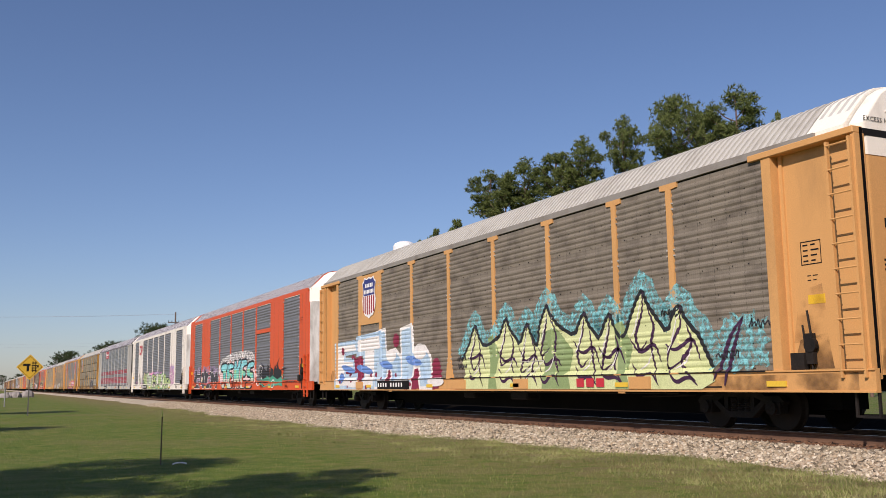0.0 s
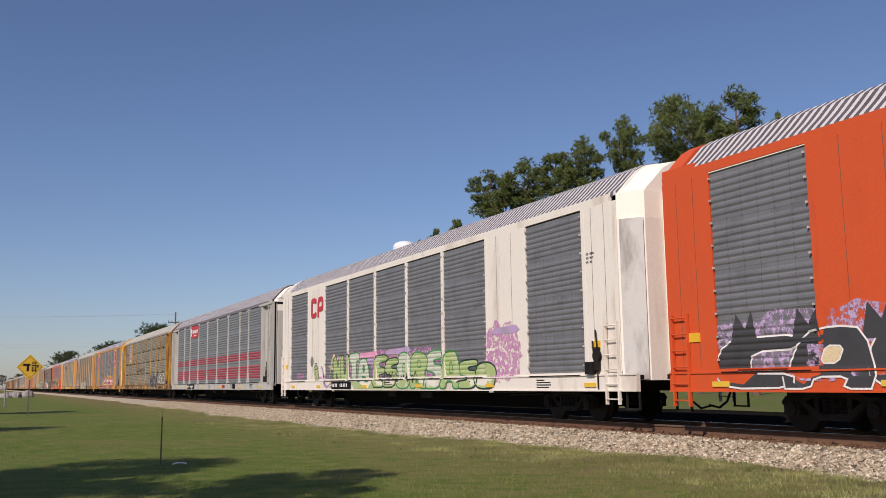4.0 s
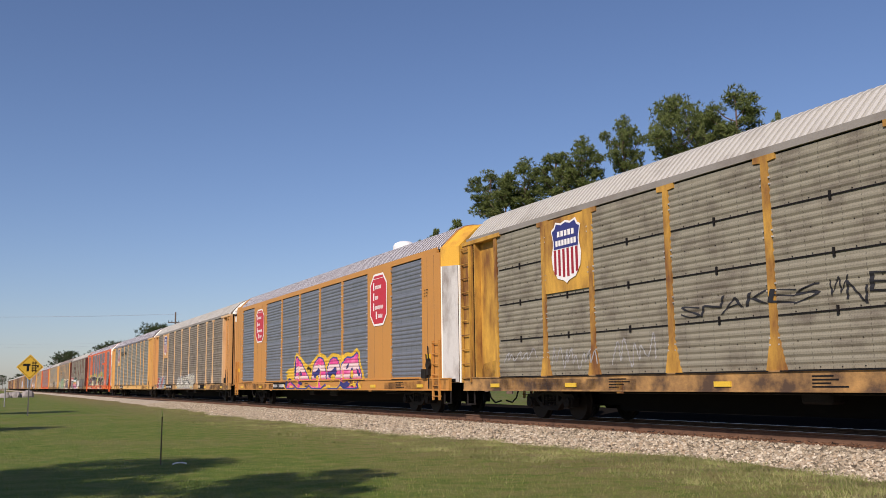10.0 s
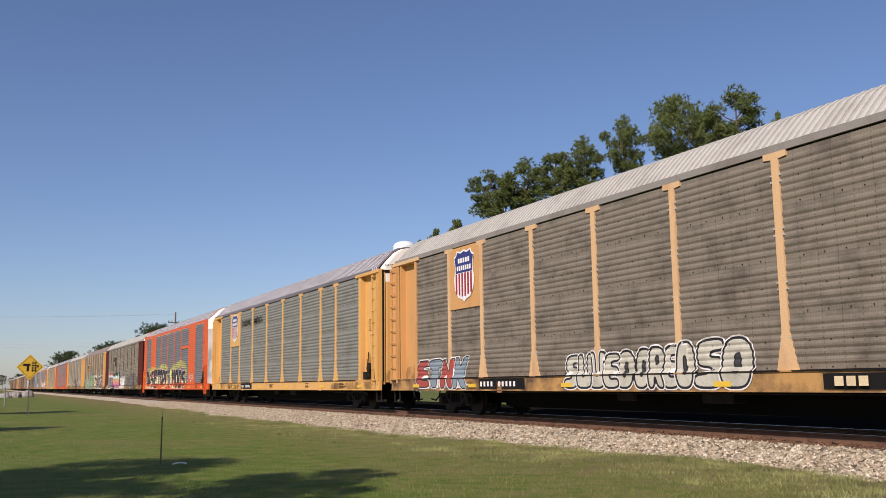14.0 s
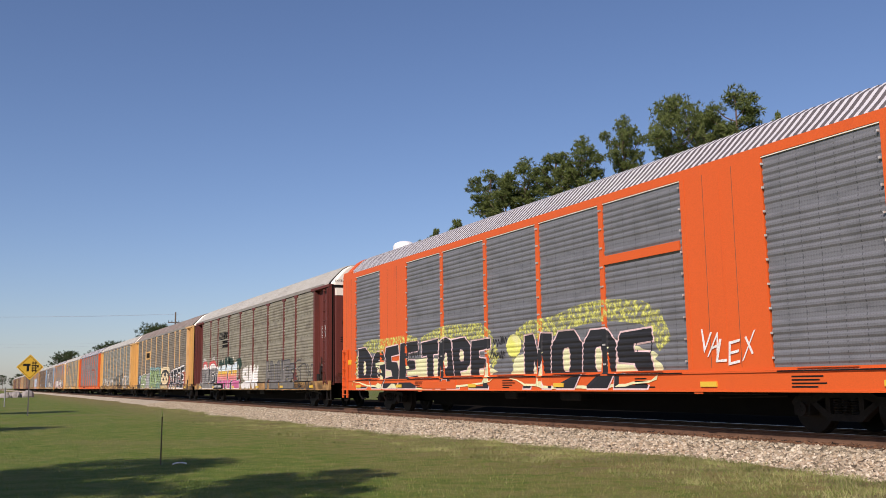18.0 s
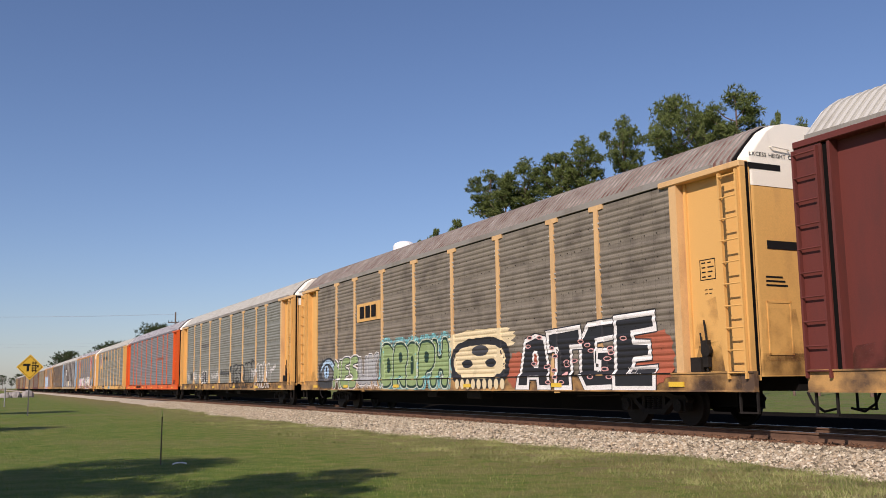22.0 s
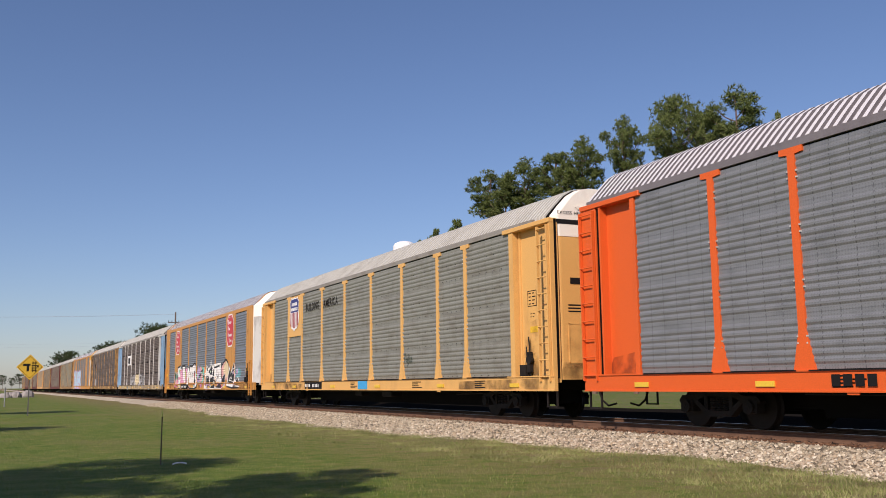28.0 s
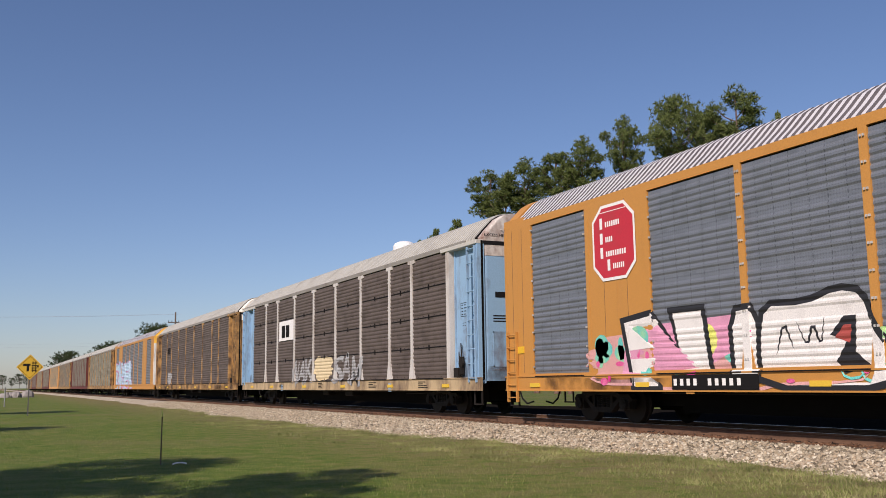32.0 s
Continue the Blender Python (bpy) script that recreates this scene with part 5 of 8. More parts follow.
def make_tall_pine(name, height, seed, radius, depth, pads, tufts, needles=15):
    """A tall bare-trunked pine: open limbs that carry separate rounded pads of needles in a domed crown."""
    rng = random.Random(seed)
    wood = bmesh.new()
    pts = [Vector((0.35 * math.sin(2.2 * k / 8 + seed), 0.35 * math.cos(1.7 * k / 8 + seed), height * 0.97 * k / 8)) for k in range(9)]
    for k in range(8):
        rod(wood, pts[k], pts[k + 1], 0.03 + 0.2 * (1 - k / 8.2), 8, 0.03 + 0.2 * (1 - (k + 1) / 8.2))

    def trunk_at(z):
        f = max(0, min(7.999, z / (height * 0.97) * 8))
        return pts[int(f)].lerp(pts[int(f) + 1], f - int(f))
    centres = []
    for k in range(pads):
        f = (k + 0.5) / pads
        z = height - depth * (1 - f) ** 0.8 - 0.2
        up = (z - (height - depth)) / depth
        r = radius * math.sqrt(max(0.05, 1 - max(0.0, (up - 0.35) / 0.72) ** 2)) * (0.55 + 0.45 * min(1, up / 0.3))
        a = k * 2.399963 + rng.uniform(-0.5, 0.5)
        d = r * rng.uniform(0.45, 1.0) if k < pads - 2 else 0.15
        t = trunk_at(z)
        centres.append((Vector((t.x + d * math.cos(a), t.y + d * math.sin(a), z + rng.uniform(-0.15, 0.15))), d))
    rows = []
    for c, d in centres:
        base = trunk_at(max(height - depth * 1.08, c.z - 0.35 * d - 0.5))
        mid = base.lerp(c, 0.55) + Vector((0, 0, -0.12 * d))
        rod(wood, base, mid, 0.05, 5, 0.034)
        rod(wood, mid, c, 0.034, 5, 0.012)
        size = radius * rng.uniform(0.26, 0.48)
        for _ in range(tufts):
            v = Vector((rng.gauss(0, 1), rng.gauss(0, 1), rng.gauss(0.15, 0.8))).normalized() * rng.random() ** 0.4
            rows.append(c + Vector((v.x * size, v.y * size, v.z * size * 0.78)))
        for _ in range(5):
            tip = rows[-1 - rng.randrange(tufts)]
            rod(wood, mid.lerp(c, rng.uniform(0.3, 1.0)), tip, 0.014, 4, 0.006)
    r = np.random.RandomState(seed)
    n = len(rows) * needles
    C = np.repeat(np.array([tuple(q) for q in rows]), needles, 0)
    D = r.randn(n, 3) + np.array((0, 0, 0.35))
    D /= np.linalg.norm(D, axis=1)[:, None]
    S_ = np.cross(D, r.randn(n, 3))
    S_ /= np.linalg.norm(S_, axis=1)[:, None]
    R = 0.24 * (0.7 + 0.6 * r.rand(n, 1))
    V = np.stack([C - S_ * 0.024, C + S_ * 0.024, C + D * R], 1).reshape(-1, 3)
    me = bpy.data.meshes.new("crown")
    me.vertices.add(3 * n)
    me.vertices.foreach_set("co", V.ravel())
    me.loops.add(3 * n)
    me.loops.foreach_set("vertex_index", np.arange(3 * n))
    me.polygons.add(n)
    me.polygons.foreach_set("loop_start", np.arange(0, 3 * n, 3))
    me.update(calc_edges=True)
    me.materials.append(NEEDLE)
    tree = new(name)
    part("trunk", wood, BARK, tree)
    part("crown", me, NEEDLE, tree)
    return tree


pines = [make_tall_pine("pine_tree", 20, 1, 1.8, 3.6, 22, 50, 15), make_tall_pine("pine_tree", 20, 2, 2.5, 4.0, 44, 50, 15), make_tall_pine("pine_tree", 20, 3, 1.3, 3.4, 16, 46, 15)]
PINE_AT = [  # mesh, x, y, height, turn, width
    (1, 45.6, 52.3, 22.2, 303, 0.98),
    (0, 45.6, 46.4, 21.2, 189, 1.12),
    (0, 44.5, 58.1, 22.0, 320, 0.9),
    (0, 45.0, 64.4, 21.9, 310, 1.05),
    (2, 45.0, 68.5, 22.0, 240, 1.35),
    (0, 46.2, 75.5, 22.6, 282, 1.3),
    (0, 45.6, 82.4, 23.0, 98, 1.3),
    (2, 44.5, 76.1, 20.9, 276, 1.4),
    (2, 44.5, 66.1, 20.5, 203, 0.95),
    (2, 45.6, 43.3, 18.9, 118, 0.38),
    (2, 45.6, 88.9, 19.3, 267, 0.97),
    (2, 44.5, 48.1, 20.1, 7, 0.60),
    (2, 45.0, 93.7, 18.9, 81, 0.66),
    (2, 45.0, 98.4, 18.3, 154, 0.59),
    (0, 45.0, 40.6, 17.4, 137, 0.52),
    (1, 44.5, 36.8, 16.3, 304, 0.47),
]
used = set()
for k, x, y, h, a, wide in PINE_AT:
    m = Matrix.Translation((x, y, -0.55)) @ Matrix.Rotation(radians(a), 4, "Z")
    if k in used:
        t_ = copy_thing(pines[k], m)
    else:
        t_ = pines[k]
        t_.matrix_basis = m
        used.add(k)
    t_.scale = (wide, wide, h / 20)
    tagged(t_, "tall pine tree with bare trunk and ragged green crown", "tree", "pines behind the track")
far_tree = make_pine("oak_tree", 12, 11, 0.30, 4.6, 420, 40, LEAF, 0.55, 0.2, 3)
for k, (x, y, h, a) in enumerate(((30, 432, 15.5, 0), (34, 452, 16.5, 80), (27, 405, 13.0, 200), (32, 300, 13.2, 120), (34, 285, 13.6, 10), (31, 262, 12.4, 250), (30, 190, 12.8, 40), (29, 183, 12.0, 300), (20, 860, 9.5, 0), (-2, 870, 10.5, 30), (-24, 880, 9.0, 60), (13, 858, 11.5, 140), (26, 864, 12.5, 200), (32, 870, 11.0, 300), (44, 700, 14, 10), (50, 760, 15, 90))):
    m = Matrix.Translation((x, y, -0.55)) @ Matrix.Rotation(radians(a), 4, "Z")
    t_ = copy_thing(far_tree, m) if k else far_tree
    t_.matrix_basis = m
    t_.scale = (h / 12,) * 3
    tagged(t_, "distant dark green tree beyond the railway", "tree", "distant trees")
# trees beside the camera whose shadows lie on the lawn
for k, (src, x, y, h, a) in enumerate(((1, -12.4, 7.5, 12.5, 0), (1, -9.5, 9.6, 12.0, 120), (1, -10.4, 5.8, 11.5, 200), (0, -6.4, 6.5, 11.0, 70), (0, -8.5, 4.2, 12.0, 20), (0, -13.6, 9.7, 12.0, 310), (1, -10.1, 28.3, 11.0, 40), (1, -8.7, 52.3, 12.0, 70))):
    t_ = copy_thing(pines[src], Matrix.Translation((x, y, -0.55)) @ Matrix.Rotation(radians(a), 4, "Z"))
    t_.scale = (h / 20 * 1.2, h / 20 * 1.2, h / 20)
    tagged(t_, "pine tree on the lawn casting ragged shade", "tree", "pines on the lawn")

# yellow diamond warning sign
SIGN_Y = mat("sign_yellow", (0.60, 0.36, 0.025), 0.45, 0, (0.42, 0.26, 0.03), 0.25)
STEEL = mat("galvanised_post", (0.28, 0.28, 0.27), 0.5, 0.6, (0.16, 0.15, 0.14), 0.4)
POST = mat("dark_sign_post", (0.10, 0.095, 0.085), 0.7, 0.2, (0.06, 0.05, 0.045), 0.4)
sign = tagged(new("warning_sign"), "yellow diamond side-road railway warning sign on a thin post", "road sign")
sign.matrix_basis = Matrix.Translation((2.09, 53.8, -0.45)) @ Matrix.Rotation(radians(-3), 4, "Z")
bm = bmesh.new()
box(bm, -0.03, 0.03, 0.0, 0.04, 0, 3.05)
part("post", bm, POST, sign)


def flat(bm, polys, y0, y1):
    for poly in polys:
        a = [bm.verts.new((x, y0, z)) for x, z in poly]
        b = [bm.verts.new((x, y1, z)) for x, z in poly]
        n = len(poly)
        bm.faces.new(a)
        bm.faces.new(b[::-1])
        for i in range(n):
            bm.faces.new((a[i], b[i], b[(i + 1) % n], a[(i + 1) % n]))
    bmesh.ops.recalc_face_normals(bm, faces=bm.faces[:])


bm = bmesh.new()
c = 2.52
flat(bm, [[(-0.66, c), (-0.6, c - 0.05), (-0.05, c - 0.62), (0, c - 0.66), (0.05, c - 0.62), (0.62, c - 0.05), (0.66, c), (0.62, c + 0.05), (0.05, c + 0.62), (0, c + 0.66), (-0.05, c + 0.62), (-0.62, c + 0.05)]], -0.012, 0.0)
board = part("board", bm, SIGN_Y, sign)
bm = bmesh.new()
flat(bm, [[(-0.34, c + 0.06), (0.02, c + 0.06), (0.02, c + 0.18), (-0.34, c + 0.18)], [(-0.16, c - 0.22), (-0.04, c - 0.22), (-0.04, c + 0.06), (-0.16, c + 0.06)], [(0.12, c - 0.26), (0.16, c - 0.26), (0.16, c + 0.3), (0.12, c + 0.3)], [(0.25, c - 0.26), (0.29, c - 0.26), (0.29, c + 0.3), (0.25, c + 0.3)]] + [[(0.08, c + d), (0.33, c + d), (0.33, c + d + 0.05), (0.08, c + d + 0.05)] for d in (-0.2, -0.07, 0.06, 0.19)] + [[(0.33, c - 0.02), (0.42, c - 0.02), (0.42, c + 0.10), (0.33, c + 0.10)]], -0.017, -0.0125)
part("symbol", bm, M["black"], board, "black side-road and track symbol")
bm = bmesh.new()
flat(bm, [[(-0.58, c), (0, c - 0.58), (0.58, c), (0, c + 0.58), (0, c + 0.555), (0.555, c), (0, c - 0.555), (-0.555, c), (0, c + 0.555), (0, c + 0.58)]], -0.015, -0.0125)
part("border", bm, M["black"], board, "thin black border line")

# survey stake with a pale scrap at its foot
WOOD = mat("weathered_stake", (0.10, 0.08, 0.05), 0.85, 0, (0.16, 0.11, 0.07), 0.4, 8, 3)
stake = tagged(new("survey_stake"), "thin wooden stake with a pale tip standing in the lawn", "stake")
stake.location = (3.03, 18.3, -0.44)
bm = bmesh.new()
rod(bm, (0, 0, -0.1), (0.01, 0.02, 0.86), 0.015, 6, 0.011)
part("shaft", bm, WOOD, stake)
bm = bmesh.new()
rod(bm, (0.01, 0.02, 0.86), (0.012, 0.02, 0.97), 0.015, 6, 0.010)
part("tip", bm, mat("pale_ribbon", (0.45, 0.50, 0.12), 0.7), stake, "pale yellow-green painted tip")
bm = bmesh.new()
for k in range(7):
    a, b = k / 7 * 2.4 + 0.4, (k + 1) / 7 * 2.4 + 0.4
    rod(bm, (0.13 * math.cos(a), 0.07 * math.sin(a), 0.02 + 0.03 * math.sin(a)), (0.13 * math.cos(b), 0.07 * math.sin(b), 0.02 + 0.03 * math.sin(b)), 0.014, 6)
scrap = tagged(part("plastic_scrap", bm, M["white"], None), "curled white plastic scrap lying on the lawn", "litter")
scrap.location = (3.25, 17.55, -0.44)

# utility poles with wires
WIRE = mat("weathered_wire", (0.36, 0.39, 0.44), 0.6)
POLE = mat("grey_brown_pole", (0.13, 0.10, 0.08), 0.85, 0, (0.08, 0.06, 0.05), 0.4, 3, 3)


def utility_pole(x, y, h):
    p = tagged(new("utility_pole"), "wooden utility pole with a crossarm and insulators", "utility pole", "poles across the road")
    p.location = (x, y, -0.55)
    bm = bmesh.new()
    rod(bm, (0, 0, 0), (0, 0, h), 0.2, 8, 0.13)
    part("pole", bm, POLE, p)
    bm = bmesh.new()
    box(bm, -0.06, 0.06, -1.3, 1.3, h - 1.9, h - 1.76)
    box(bm, -1.25, 1.25, -0.08, 0.08, h - 1.95, h - 1.8)
    part("crossarm", bm, POLE, p)
    for d in (-1.15, -0.6, 0.6, 1.15):
        bm = bmesh.new()
        rod(bm, (d, 0, h - 1.8), (d, 0, h - 1.5), 0.07, 6, 0.05)
        part("insulator", bm, M["deck"], p)
    return p


utility_pole(30.0, 170.0, 14.6)
utility_pole(-22.0, 188.0, 14.6)
for d, z in ((-1.15, 13.7), (-0.6, 13.7), (0.6, 13.7), (1.15, 13.7), (0.0, 8.9), (0.1, 8.4)):
    bm = bmesh.new()
    prev = None
    for k in range(17):
        f = k / 16
        q = (30 + d - 52 * f, 170 + 18 * f, z - 1.6 * f * (1 - f))
        if prev:
            rod(bm, prev, q, 0.007, 4)
        prev = q
    tagged(part("power_line", bm, WIRE, None), "thin black power line hanging between poles", "wire", "power lines")

# white water tank standing on legs behind the track
tank = tagged(new("water_tank"), "white domed steel tank on legs behind the trees", "tank")
tank.location = (40.0, 91.0, -0.55)
WHITE = mat("white_tank_paint", (0.75, 0.75, 0.74), 0.5, 0, (0.5, 0.5, 0.48), 0.25)
bm = bmesh.new()
sides = 24
rings = [(1.25, 13.6), (1.25, 16.1), (1.05, 16.45), (0.6, 16.65), (0.1, 16.7)]
rr = [[bm.verts.new((r * math.cos(i * math.tau / sides), r * math.sin(i * math.tau / sides), z)) for i in range(sides)] for r, z in rings]
for a, b in zip(rr, rr[1:]):
    for i in range(sides):
        bm.faces.new((a[i], a[(i + 1) % sides], b[(i + 1) % sides], b[i]))
bm.faces.new(rr[0][::-1])
bm.faces.new(rr[-1])
part("vessel", bm, WHITE, tank)
for k in range(4):
    a = math.pi / 4 + k * math.pi / 2
    bm = bmesh.new()
    rod(bm, (1.7 * math.cos(a), 1.7 * math.sin(a), 0), (1.0 * math.cos(a), 1.0 * math.sin(a), 13.7), 0.12, 8)
    part("leg", bm, STEEL, tank)

# crossing clutter far down the lawn
RUBBLE = mat("pale_rubble", (0.30, 0.27, 0.245), 0.85, 0, (0.22, 0.2, 0.18), 0.5, 2.0)
RG = random.Random(4)
for k in range(14):
    bm = bmesh.new()
    bmesh.ops.create_icosphere(bm, subdivisions=2, radius=1.0)
    s = (RG.uniform(0.35, 1.0), RG.uniform(0.35, 1.0), RG.uniform(0.4, 0.9))
    for v in bm.verts:
        v.co = Vector((v.co.x * s[0], v.co.y * s[1], v.co.z * s[2])) * (1 + 0.25 * noise.noise(v.co * 1.7 + Vector((k * 7, 0, 0))))
    ob = tagged(part("boulder", bm, RUBBLE, None), "pale boulder in a heap beside the crossing road", "boulder", "heap of boulders")
    ob.location = (RG.uniform(2.2, 6.6), RG.uniform(150, 158), -0.2)
ROAD = mat("worn_asphalt", (0.09, 0.085, 0.08), 0.85, 0, (0.16, 0.15, 0.14), 0.4, 0.6)
bm = bmesh.new()
box(bm, -400, 10.5, 176, 184, -0.6, -0.44)
box(bm, 18.2, 400, 176, 184, -0.6, -0.44)
tagged(part("road", bm, ROAD, None), "worn grey asphalt road leading to the crossing", "road", kind="structure")
marker = tagged(new("marker_post"), "thin grey marker post standing in the lawn", "post")
marker.location = (1.4, 78.0, -0.55)
bm = bmesh.new()
rod(bm, (0, 0, 0), (0, 0, 1.6), 0.05, 8)
part("shaft", bm, STEEL, marker)

# ---- the train ----
T, S = "T", "S"
auto_rack(0, T, "pale_yellow", "dirty", label="yellow double-deck car carrier with soiled panels")
A = auto_rack(1, T, "pale_yellow", "dirty", label="faded yellow auto rack car with grimy panels and green graffiti")
B = auto_rack(2, S, "red_orange", "slate", "zinc", 1, label="red-orange auto rack car with slate panels and teal graffiti")
C = auto_rack(3, S, "white", "slate", "zinc", 1, "white", label="off-white auto rack car with red emblem and green graffiti")
D = auto_rack(4, T, "grey", "steel", "zinc", 1, label="light grey auto rack car with red stripes and clean steel panels")
E = auto_rack(5, T, "rusty_yellow", "tan", "grey", 0, "rust", sill="grimy_yellow", label="rust-streaked yellow auto rack car with old grey panels")
F = auto_rack(6, S, "orange_yellow", "blue_steel", "zinc", 1, "yellow", label="orange-yellow auto rack car with octagon emblem and pink graffiti")
G = auto_rack(7, T, "pale_yellow", "dirty", post="faded_post", sill="grimy_yellow", label="faded yellow auto rack car with soiled panels and grey graffiti")
H = auto_rack(8, T, "yellow", "grey", "zinc", 1, label="yellow auto rack car with shield emblem and slogan on grey panels")
I = auto_rack(9, S, "orange", "slate", "zinc", 1, label="bright orange auto rack car with black and lime graffiti")
J = auto_rack(10, T, "brown", "tan", sill="grimy_yellow", label="oxide-brown auto rack car with tan weathered panels and mural")
K = auto_rack(11, T, "yellow", "dirty", "rusty", post="worn_post", sill="grimy_yellow", label="yellow auto rack car with rusty roof and long row of graffiti")
L = auto_rack(12, T, "yellow", "grey", post="worn_post", sill="grimy_yellow", label="weathered yellow auto rack car with grey panels and white scrawls")
M_ = auto_rack(13, T, "orange", "steel", "zinc", 1, label="bright orange auto rack car with clean silver panels")
N_ = auto_rack(14, T, "yellow", "grey", label="yellow auto rack car with shield emblem and black slogan")
O_ = auto_rack(15, S, "orange_yellow", "blue_steel", "zinc", 1, "white", label="orange-yellow auto rack car with octagon emblem and white graffiti")
P_ = auto_rack(16, T, "blue", "dark", "grey", 0, "worn", "post_white", sill="rusty_cream", label="pale blue auto rack car with sooty panels and white posts")
Q_ = auto_rack(17, T, "grimy_yellow", "dark", label="grimy yellow-brown auto rack car with sooty panels")
R_ = auto_rack(18, S, "orange_yellow", "slate", "zinc", 1, "yellow", label="orange-yellow auto rack car with pale blue graffiti", far=True)
for k, (st, pa, pn) in enumerate(((T, "grimy_yellow", "tan"), (T, "brown", "dirty"), (T, "grimy_yellow", "dirty"), (T, "pale_yellow", "tan"), (T, "brown", "tan"), (T, "grimy_yellow", "tan"), (T, "brown", "dirty"), (T, "grimy_yellow", "dirty"))):
    auto_rack(19 + k, st, pa, pn, label="distant %s auto rack car of the train" % {"brown": "oxide-brown", "pale_yellow": "faded yellow", "grimy_yellow": "grimy yellow-brown"}[pa], far=True)


# ---- liveries and graffiti ----
def shield(car, yc, z0, z1, w, faded=False):
    """Railway shield: white edge, blue head with bars for its words, red stripes."""
    h = z1 - z0

    def outline(k):
        pts = [(-0.34, 1.0), (-0.16, 0.965), (0, 1.0), (0.16, 0.965), (0.34, 1.0), (0.40, 0.92), (0.5, 0.88), (0.44, 0.70), (0.44, 0.62), (0.5, 0.45), (0.46, 0.25), (0.30, 0.09), (0.1, 0.05), (0, 0.0), (-0.1, 0.05), (-0.30, 0.09), (-0.46, 0.25), (-0.5, 0.45), (-0.44, 0.62), (-0.44, 0.70), (-0.5, 0.88), (-0.40, 0.92)]
        return [(yc + u * w * k, z0 + h / 2 + (v - 0.5) * h * k) for u, v in pts]
    decal("emblem", [outline(1.0)], M["white"], car, "sheet", 4, "white-edged shield emblem")
    o = outline(0.93)
    zm = z0 + h * 0.56
    right = [p for p in o[:12] if p[1] >= zm]
    left = [p for p in o[12:] if p[1] >= zm]
    decal("emblem_head", [left + right + [(right[-1][0], zm), (left[0][0], zm)]], M["navy"], car, "sheet", 5, "blue head of the shield")
    bars = []
    for v, ww, n in ((0.80, 0.30, 5), (0.655, 0.36, 7)):
        for i in range(n):
            y = yc + w * ww - (i + 0.15) * 2 * w * ww / n
            bars.append(rect(y, y - 1.45 * w * ww / n, z0 + h * v - 0.05 * h, z0 + h * v + 0.04 * h))
    for bar in bars:
        decal("emblem_bar", [bar], M["white"], car, "sheet", 6)
    stripes = []
    for i in range(6):
        u0 = -0.41 + i * 0.145
        lo = 0.09 + 0.10 * abs(u0 + 0.045) * 2
        stripes.append(rect(yc - u0 * w, yc - (u0 + 0.08) * w, z0 + h * lo, zm - 0.01 * h))
    for stripe in stripes:
        decal("emblem_stripe", [stripe], M["shield_red"], car, "sheet", 6, "red stripe of the shield")


def logo_bay(car, paint, low=3.12):
    """Painted sheet over the upper part of the second bay."""
    bm = bmesh.new()
    box(bm, -HALF - 0.008, -HALF + 0.02, 7.50, 9.67, low + 0.05, 5.03)
    part("logo_sheet", bm, PAINT[paint], car, "painted sheet behind the emblem")


def octagon(car, yc, zc, ry, rz):
    def ring(k):
        return [(yc + ry * k * u, zc + rz * k * v) for u, v in ((-1, 0.62), (-0.55, 1), (0.55, 1), (1, 0.62), (1, -0.62), (0.55, -1), (-0.55, -1), (-1, -0.62))]
    decal("emblem", [ring(1.0)], M["white"], car, "S", 3, "octagon emblem's white edge")
    decal("emblem_field", [ring(0.92)], M["red"], car, "S", 4, "red octagon emblem")
    decal("emblem_line", [rect(yc + ry * 0.62, yc - ry * 0.62, zc + rz * 0.80, zc + rz * 0.82)], M["white"], car, "S", 5)
    bars = []
    for v, a, b in ((0.50, 0.62, -0.35), (0.10, 0.62, 0.0), (-0.28, 0.62, -0.6), (-0.62, 0.3, -0.5)):
        n = max(4, int((a - b) * 8))
        bars.append(rect(yc + ry * a, yc + ry * (a - 0.13), zc + rz * (v - 0.12), zc + rz * (v + 0.17)))
        for i in range(n):
            y0 = yc + ry * (a - 0.26 - i * (a - b - 0.26) / n)
            bars.append(rect(y0, y0 - ry * (a - b - 0.26) / n * 0.66, zc + rz * (v - 0.09), zc + rz * (v + 0.05)))
    for bar in bars:
        decal("emblem_bar", [bar], M["white"], car, "S", 5)


def speckle(car, style, y0, y1, z0, z1, n, material, seed, r0=0.04, r1=0.12, layer=3):
    rng = random.Random(seed)
    decal("paint_dots", [ellipse(rng.uniform(y1, y0), rng.uniform(z0, z1), rng.uniform(r0, r1), rng.uniform(r0, r1) * 0.8, 9) for _ in range(n)], material, car, style, layer)


def blocks(car, style, y, z, w, h, n, material, layer=2, name="emblem_bar"):
    """Plain blocks in place of a maker's or owner's letters."""
    c = w / n
    for i in range(n):
        decal(name, [rect(y - i * c, y - (i + 0.76) * c, z, z + h)], material, car, style, layer)


